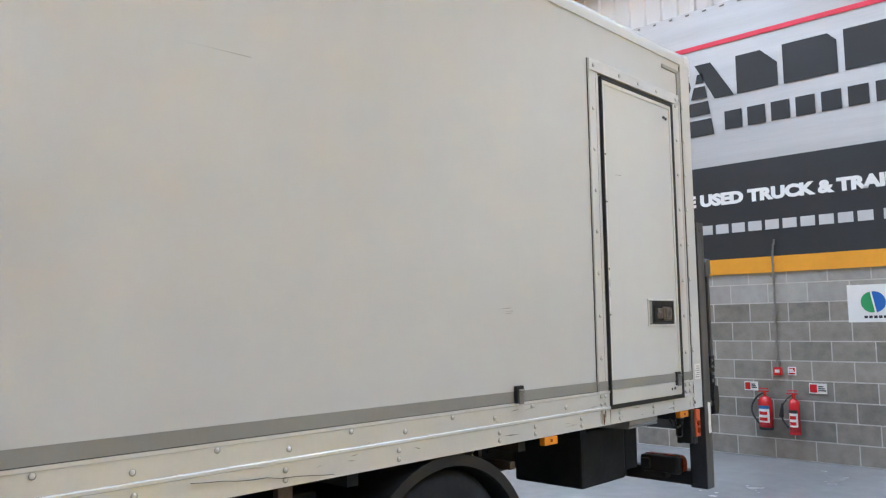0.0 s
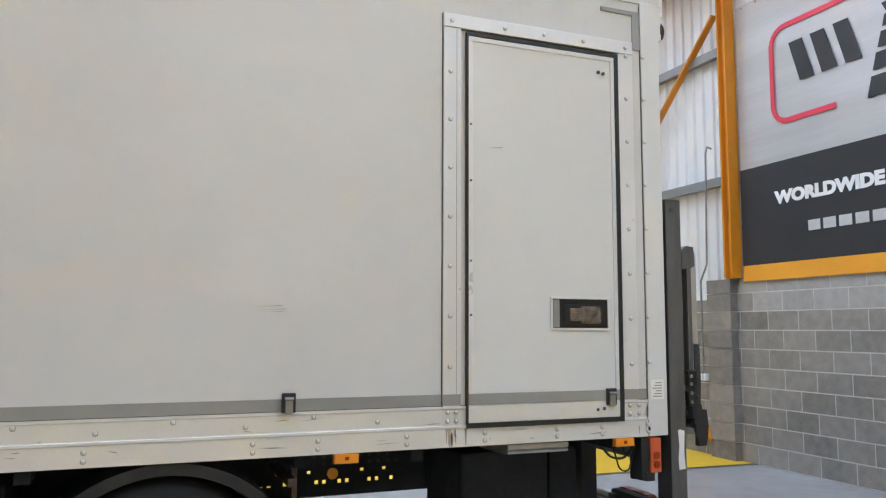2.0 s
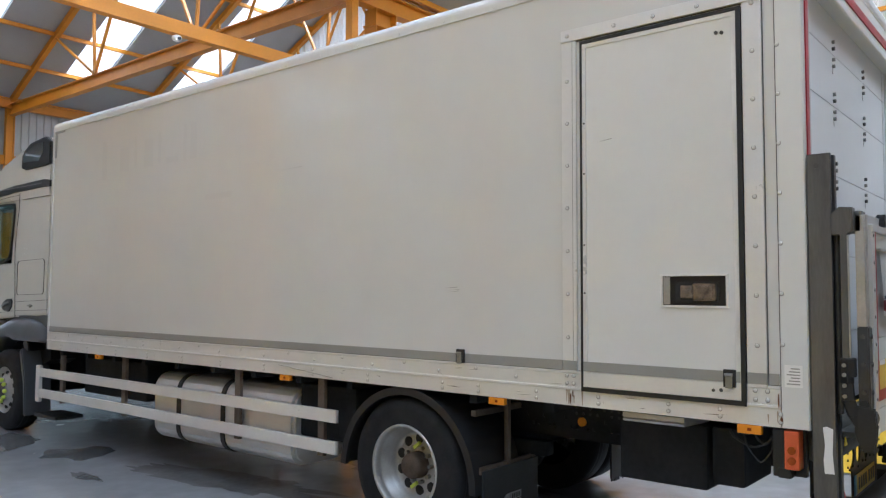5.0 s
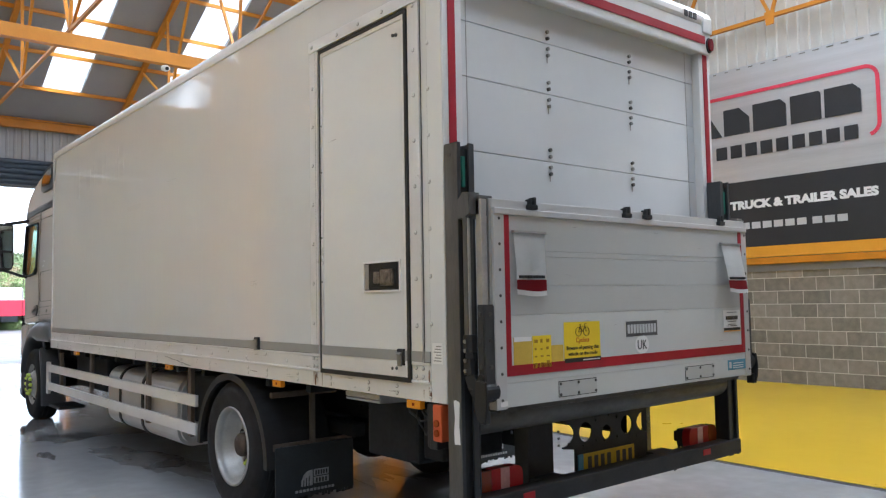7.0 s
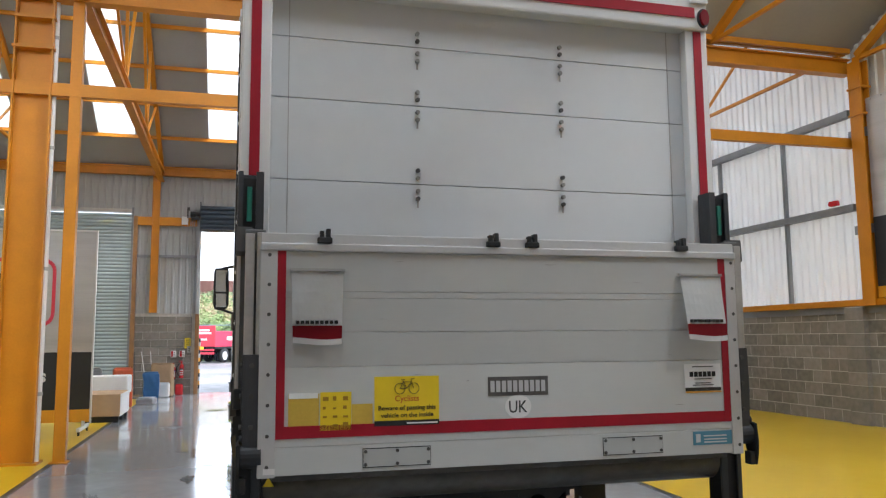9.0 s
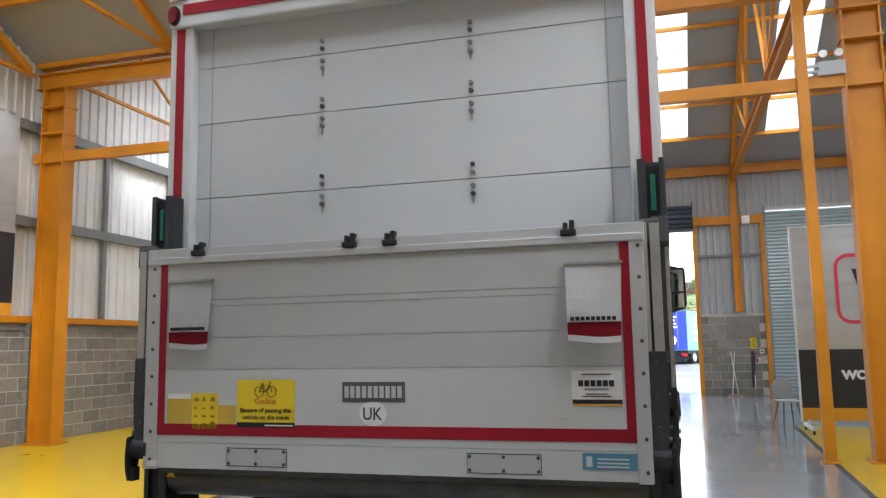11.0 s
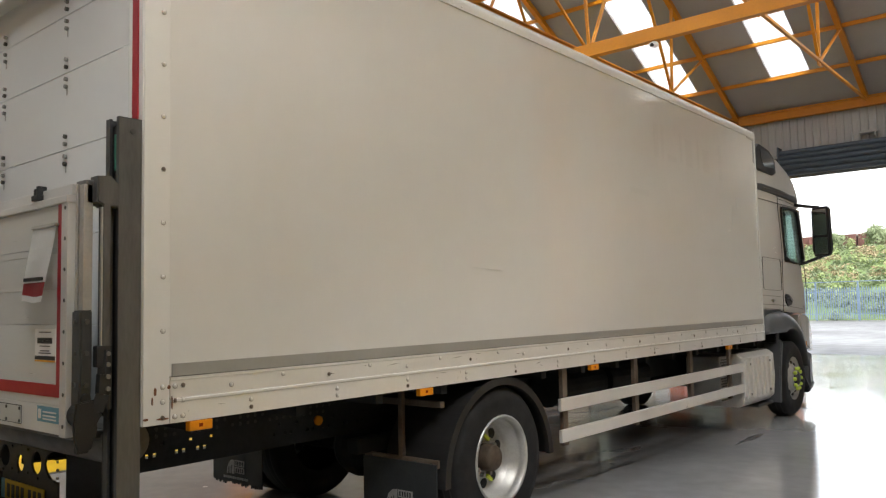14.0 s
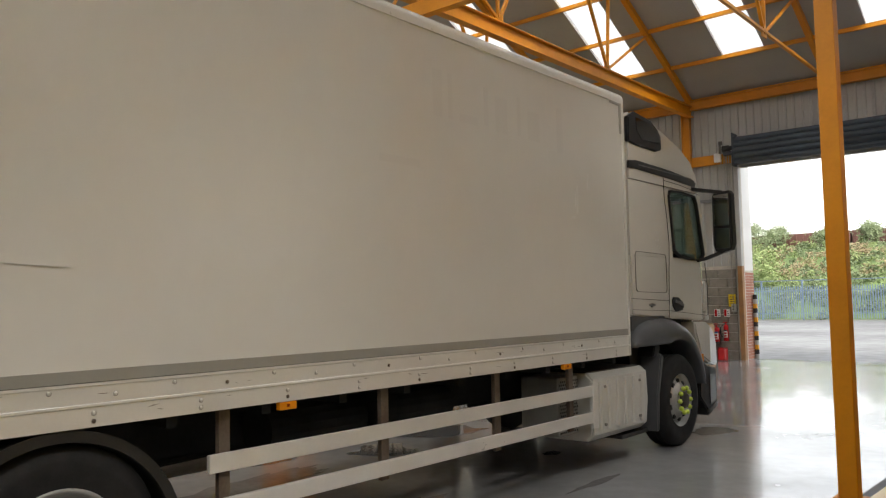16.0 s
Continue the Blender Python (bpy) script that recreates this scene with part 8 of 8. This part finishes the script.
bm = B()
box(bm, (-1.2, 0, 1.0), (1.2, 6.5, 2.1), 0.03)
part("load_body", bm, M_REDPAINT, cx_)
bm = B()
box(bm, (-1.2, 6.7, 0.8), (1.2, 8.6, 3.1), 0.12)
part("cab", bm, M_WHITE, cx_)
bm = B()
box(bm, (-0.5, 0, 0.6), (0.5, 8.5, 1.0))
part("chassis", bm, M_CHASSIS, cx_)
for s in (-1, 1):
    for y in (1.2, 2.4, 7.5):
        far_wheel(cx_, s * 1.22, y)

# ------------------------------------------------------------------ stains and scuffs
scuffs = [(-W - 0.0005, 2.29, 1.722, 0.12, 0.003), (-W - 0.0005, 4.07, 2.715, 0.30, 0.003), (-W - 0.0005, 2.31, 1.748, 0.13, 0.004), (-W - 0.0005, 2.30, 1.733, 0.14, 0.003), (-W - 0.0145, 1.13, 2.60, 0.09, 0.005)]
for x, y, z, ln, th in scuffs:
    bm = B()
    prism(bm, [(y, z), (y - ln, z + 0.006), (y - ln, z + 0.006 + th), (y - ln * 0.4, z + th)], "x", x, x - 0.0006)
    part("scuff", bm, M_STRIPE, cargo if z < 2 else side_door)
for y, z, ln, th in ((2.30, 1.811, 0.40, 0.0), (2.45, 1.805, 0.22, 0.0015)):
    bm = B()
    prism(bm, [(y, z), (y + ln * 0.5, z - 0.010), (y + ln, z - 0.014), (y + ln * 0.6, z - 0.009 + th)], "x", W, W - 0.0034)
    part("scuff", bm, M_FAINT, cargo)
for y, z, w, h in ((7.21, 2.38, 0.035, 0.27), (7.18, 2.45, 0.02, 0.12), (7.40, 2.62, 0.05, 0.16), (7.10, 2.33, 0.10, 0.03)):
    bm = B()
    prism(bm, [(y, z), (y + w, z + 0.01), (y + w * 0.7, z + h), (y + w * 0.2, z + h * 0.9)], "x", W, W - 0.0034)
    part("scrape", bm, M_WHITE, cargo)
# rusty run-off below the door joints
for y, z0, z1, w in ((1.335, 1.062, 1.15, 0.010), (1.322, 1.062, 1.13, 0.006), (1.35, 1.075, 1.15, 0.005), (1.245, 1.062, 1.15, 0.007), (1.30, 1.072, 1.12, 0.005), (0.135, 1.07, 1.15, 0.006), (0.155, 1.08, 1.14, 0.004), (0.20, 1.075, 1.12, 0.004)):
    bm = B()
    prism(bm, [(y - w * 0.3, z0), (y + w * 0.4, z0 + 0.01), (y + w, z1), (y - w, z1)], "x", -W - 0.0038, -W - 0.0046)
    part("rust_run", bm, M_RUNOFF, cargo)
rs = random.Random(21)
for k in range(46):
    s = -1 if k % 2 else 1
    y, z, ln = rs.uniform(0.3, 7.7), rs.choice((rs.uniform(1.07, 1.145), rs.uniform(1.175, 1.24))), rs.uniform(0.02, 0.14)
    tilt, th = rs.uniform(-0.012, 0.012), rs.uniform(0.0012, 0.003)
    x = W + (0.0042 if z < 1.15 else 0.0022)
    bm = B()
    prism(bm, [(y, z), (y + ln * 0.5, z + tilt * 0.5 - th), (y + ln, z + tilt), (y + ln * 0.4, z + tilt * 0.5 + th)], "x", s * (x - 0.001), s * (x + 0.0004))
    part("rail_scuff", bm, rs.choice((M_ALUDARK, M_POST, M_STRIPE)), cargo)
for k in range(16):
    x, z, ln = rs.uniform(-1.0, 1.05), rs.uniform(1.08, 1.98), rs.uniform(0.02, 0.10)
    bm = B()
    prism(bm, [(x, z), (x + ln * 0.5, z - 0.001), (x + ln, z + rs.uniform(-0.01, 0.01)), (x + ln * 0.4, z + 0.0015)], "y", -0.004, 0.0006)
    o = part("board_scuff", bm, rs.choice((M_ALUDARK, M_STRIPE)), lift)
    o.matrix_local = SKEW @ Matrix.Translation((0, PY + 0.0028, 0))
bm = B()
pts = [(4.0 - 0.063 * k, 1.135 - 0.006 * k + 0.008 * noise.noise((k * 0.9, 2, 0))) for k in range(11)]
for p, q in zip(pts, pts[1:]):
    bar(bm, (-W - 0.0115, *p), (-W - 0.0115, *q), 0.002, 0.005, (1, 0, 0))
part("rail_scratch", bm, M_DARKSTEEL, cargo)
for s, y, z, w, h in ((-1, 1.322, 1.10, 0.006, 0.05), (-1, 1.305, 1.13, 0.005, 0.03), (-1, 0.148, 1.19, 0.006, 0.06), (-1, 0.135, 1.10, 0.012, 0.02), (1, 0.064, 1.205, 0.010, 0.03), (1, 0.05, 1.165, 0.006, 0.03), (1, 0.10, 1.085, 0.05, 0.008), (1, 0.145, 1.15, 0.006, 0.05), (1, 0.13, 1.22, 0.012, 0.015), (1, 0.02, 1.09, 0.02, 0.01)):
    bm = B()
    n = 9
    prism(bm, [(y + w * (0.6 + 0.4 * noise.noise((k, z, s))) * math.cos(2 * PI * k / n), z + h * (0.6 + 0.4 * noise.noise((k, y, 4))) * math.sin(2 * PI * k / n)) for k in range(n)], "x", s * (W + 0.0105), s * (W + 0.0075))
    part("rust_patch", bm, M_RUST, cargo)
for y, z, w, h in ((5.25, 2.95, 0.10, 0.34), (5.42, 2.95, 0.05, 0.34), (5.55, 2.95, 0.22, 0.06), (5.85, 2.97, 0.06, 0.30), (6.0, 2.95, 0.16, 0.28), (6.3, 2.96, 0.05, 0.32), (6.45, 2.95, 0.18, 0.24), (4.7, 2.55, 0.4, 0.05), (6.9, 2.9, 0.10, 0.4)):
    for s in (-1, 1):
        bm = B()
        box(bm, (s * (W - 0.006), y, z), (s * (W - 0.0034), y + w, z + h), 0.0002)
        part("ghost_mark", bm, M_GHOST, cargo)
bm = B()
box(bm, (-W - 0.0085, 0.034, 1.262), (-W - 0.006, 0.118, 1.37))
lb = part("certificate_label", bm, M_LABEL, cargo, "worn white type-plate sticker")
for k in range(6):
    bm = B()
    box(bm, (-W - 0.009, 0.045, 1.275 + 0.015 * k), (-W - 0.007, 0.108 - 0.01 * (k % 3), 1.281 + 0.015 * k))
    part("print_bar", bm, M_STRIPE, lb)
M_WET = mat("wet_patch", (0.165, 0.163, 0.162), 0.07, 0, 0.35, 2, 20, rvar=0.4)
M_DAMP = mat("damp_floor", (0.21, 0.208, 0.206), 0.13, 0, 0.4, 1.5, 14, 0.0005, rvar=0.6, detail=8.0)
for cx, cy, rx, ry, sd in ((1.15, 10.5, 0.32, 0.42, 1), (0.75, 10.1, 0.16, 0.2, 5), (-1.55, 8.6, 0.55, 0.8, 2), (-1.3, 7.3, 0.4, 0.55, 3), (-1.75, 6.2, 0.10, 0.3, 4), (0.3, 8.2, 0.12, 0.16, 6), (-1.6, 15.5, 0.4, 0.3, 7), (1.35, 7.3, 0.06, 0.5, 8)):
    bm = B()
    n = 36
    prism(bm, [(cx + rx * (0.75 + 0.5 * noise.noise((math.cos(2 * PI * k / n) * 1.7, math.sin(2 * PI * k / n) * 1.7, sd * 3.1))) * math.cos(2 * PI * k / n), cy + ry * (0.75 + 0.5 * noise.noise((math.cos(2 * PI * k / n) * 1.7, math.sin(2 * PI * k / n) * 1.7, sd * 5.3))) * math.sin(2 * PI * k / n)) for k in range(n)], "z", 0.0, 0.003)
    structure("wet_patch", bm, M_WET, "dark wet stain on the concrete floor", "stain")

def streak(cx, cy, half_w, half_l, turn, seed, mt, label):
    """A ragged drying mark on the floor."""
    bm = B()
    n = 60
    pts = []
    for k in range(n):
        a = 2 * PI * k / n
        c, s = math.cos(a), math.sin(a)
        f = 0.8 + 0.45 * noise.noise((c * 2.3, s * 2.3, seed)) + 0.2 * noise.noise((c * 7, s * 7, seed + 9))
        x, y = half_w * f * c, half_l * f * s
        q = radians(turn)
        pts.append((cx + x * math.cos(q) - y * math.sin(q), cy + x * math.sin(q) + y * math.cos(q)))
    prism(bm, pts, "z", 0.0, 0.002)
    structure("damp_mark", bm, mt, label, "stain")


for k, (cx, cy, w, l, t) in enumerate(((-1.0, 5.0, 0.35, 1.6, 8), (0.4, 4.2, 0.5, 2.2, -4), (-2.6, 5.0, 0.10, 0.7, 12))):
    streak(cx, cy, w, l, t, 3.7 * k, M_DAMP, "faint drying water mark on the concrete floor")

# ------------------------------------------------------------------ concrete blocks of the walls
PX, PZ = 0.471, 0.2355
proto = B()
box(proto, (0.002, -0.016, 0.002), (0.459, 0.02, 0.2235))
BLOCK = mesh_of("block", proto, M_BLOCK)
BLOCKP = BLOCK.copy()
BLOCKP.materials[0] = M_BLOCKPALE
proto = B()
box(proto, (0.002, -0.016, 0.002), (0.2235, 0.02, 0.2235))
HALF = mesh_of("half_block", proto, M_BLOCK)


def block_wall(wall, m, u0, u1, near, z_top=2.355, pale=None):
    """Courses of blocks from u0 to u1 along the wall; those within near are parts, the rest one joined part."""
    rest = B()
    rows = int(round(z_top / PZ))
    for j in range(rows):
        u = u0 - (PX / 2 if j % 2 else 0)
        while u < u1 - 0.1:
            a, b = max(u, u0), min(u + PX - 0.01, u1)
            full = b - a > 0.45
            if b - a > 0.1:
                if near[0] <= a <= near[1] and (full or b - a > 0.2):
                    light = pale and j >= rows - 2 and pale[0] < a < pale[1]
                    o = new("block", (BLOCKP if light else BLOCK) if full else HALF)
                    o.parent = wall
                    o.matrix_local = m @ Matrix.Translation((a, 0, j * PZ + 0.005))
                else:
                    box(rest, (a + 0.002, -0.016, j * PZ + 0.007), (b - 0.002, 0.02, j * PZ + 0.2285))
            u += PX
    if len(rest.verts):
        rest.transform(m)
        o = part("far_blocks", rest, M_BLOCK, wall)
        o["kind"] = "stuff"
    else:
        rest.free()


walls = {o.name: o for o in scene.objects if o.name.startswith("wall_") and o.type == "MESH"}
block_wall(walls["wall_rear"], pose(0, YR - 0.016, 0, 0, 0, 180), -XR, -3.2, (-8.6, -3.2), 2.12)
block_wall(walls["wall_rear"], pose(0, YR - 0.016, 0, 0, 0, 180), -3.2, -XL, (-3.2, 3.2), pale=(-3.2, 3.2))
block_wall(walls["wall_right"], pose(XR + 0.016, 0, 0, 0, 0, -90), -YF, -YR, (-13.2, -1.2), 2.02)
block_wall(walls["wall_left"], pose(XL - 0.016, 0, 0, 0, 0, 90), YR, YF, (0.5, 12.0), 2.02)
block_wall(walls["wall_front"], pose(0, YF + 0.045, 0), -S0 + 0.12, DOOR_L - 0.15, (-5, 5), 2.44)
block_wall(walls["wall_front"], pose(0, YF + 0.045, 0), DOOR_R + 0.15, S0 - 0.12, (-5, 5), 2.44)
for name, m in (("pilaster_rear", pose(3.45, YR + 0.10, 0, 0, 0, 180)), ("pilaster_right", pose(XR - 0.10, 8.35, 0, 0, 0, -90)), ("pilaster_left", pose(XL + 0.10, 7.91, 0, 0, 0, 90))):
    pil = thing(name, "concrete block pier against the wall", "pier", kind="structure")
    bm = B()
    top = 2.30 if name == "pilaster_rear" else 2.13
    box(bm, (0.012, 0.0, 0), (0.428, 0.12, top))
    bm.transform(m)
    part("pier_core", bm, M_MORTAR, pil)
    for j in range(10 if name == "pilaster_rear" else 9):
        bm = B()
        box(bm, (0, -0.012, j * PZ + 0.005), (0.44, 0.118, min(j * PZ + 0.2305, top + 0.002)))
        bm.transform(m)
        part("block", bm, M_BLOCK, pil)
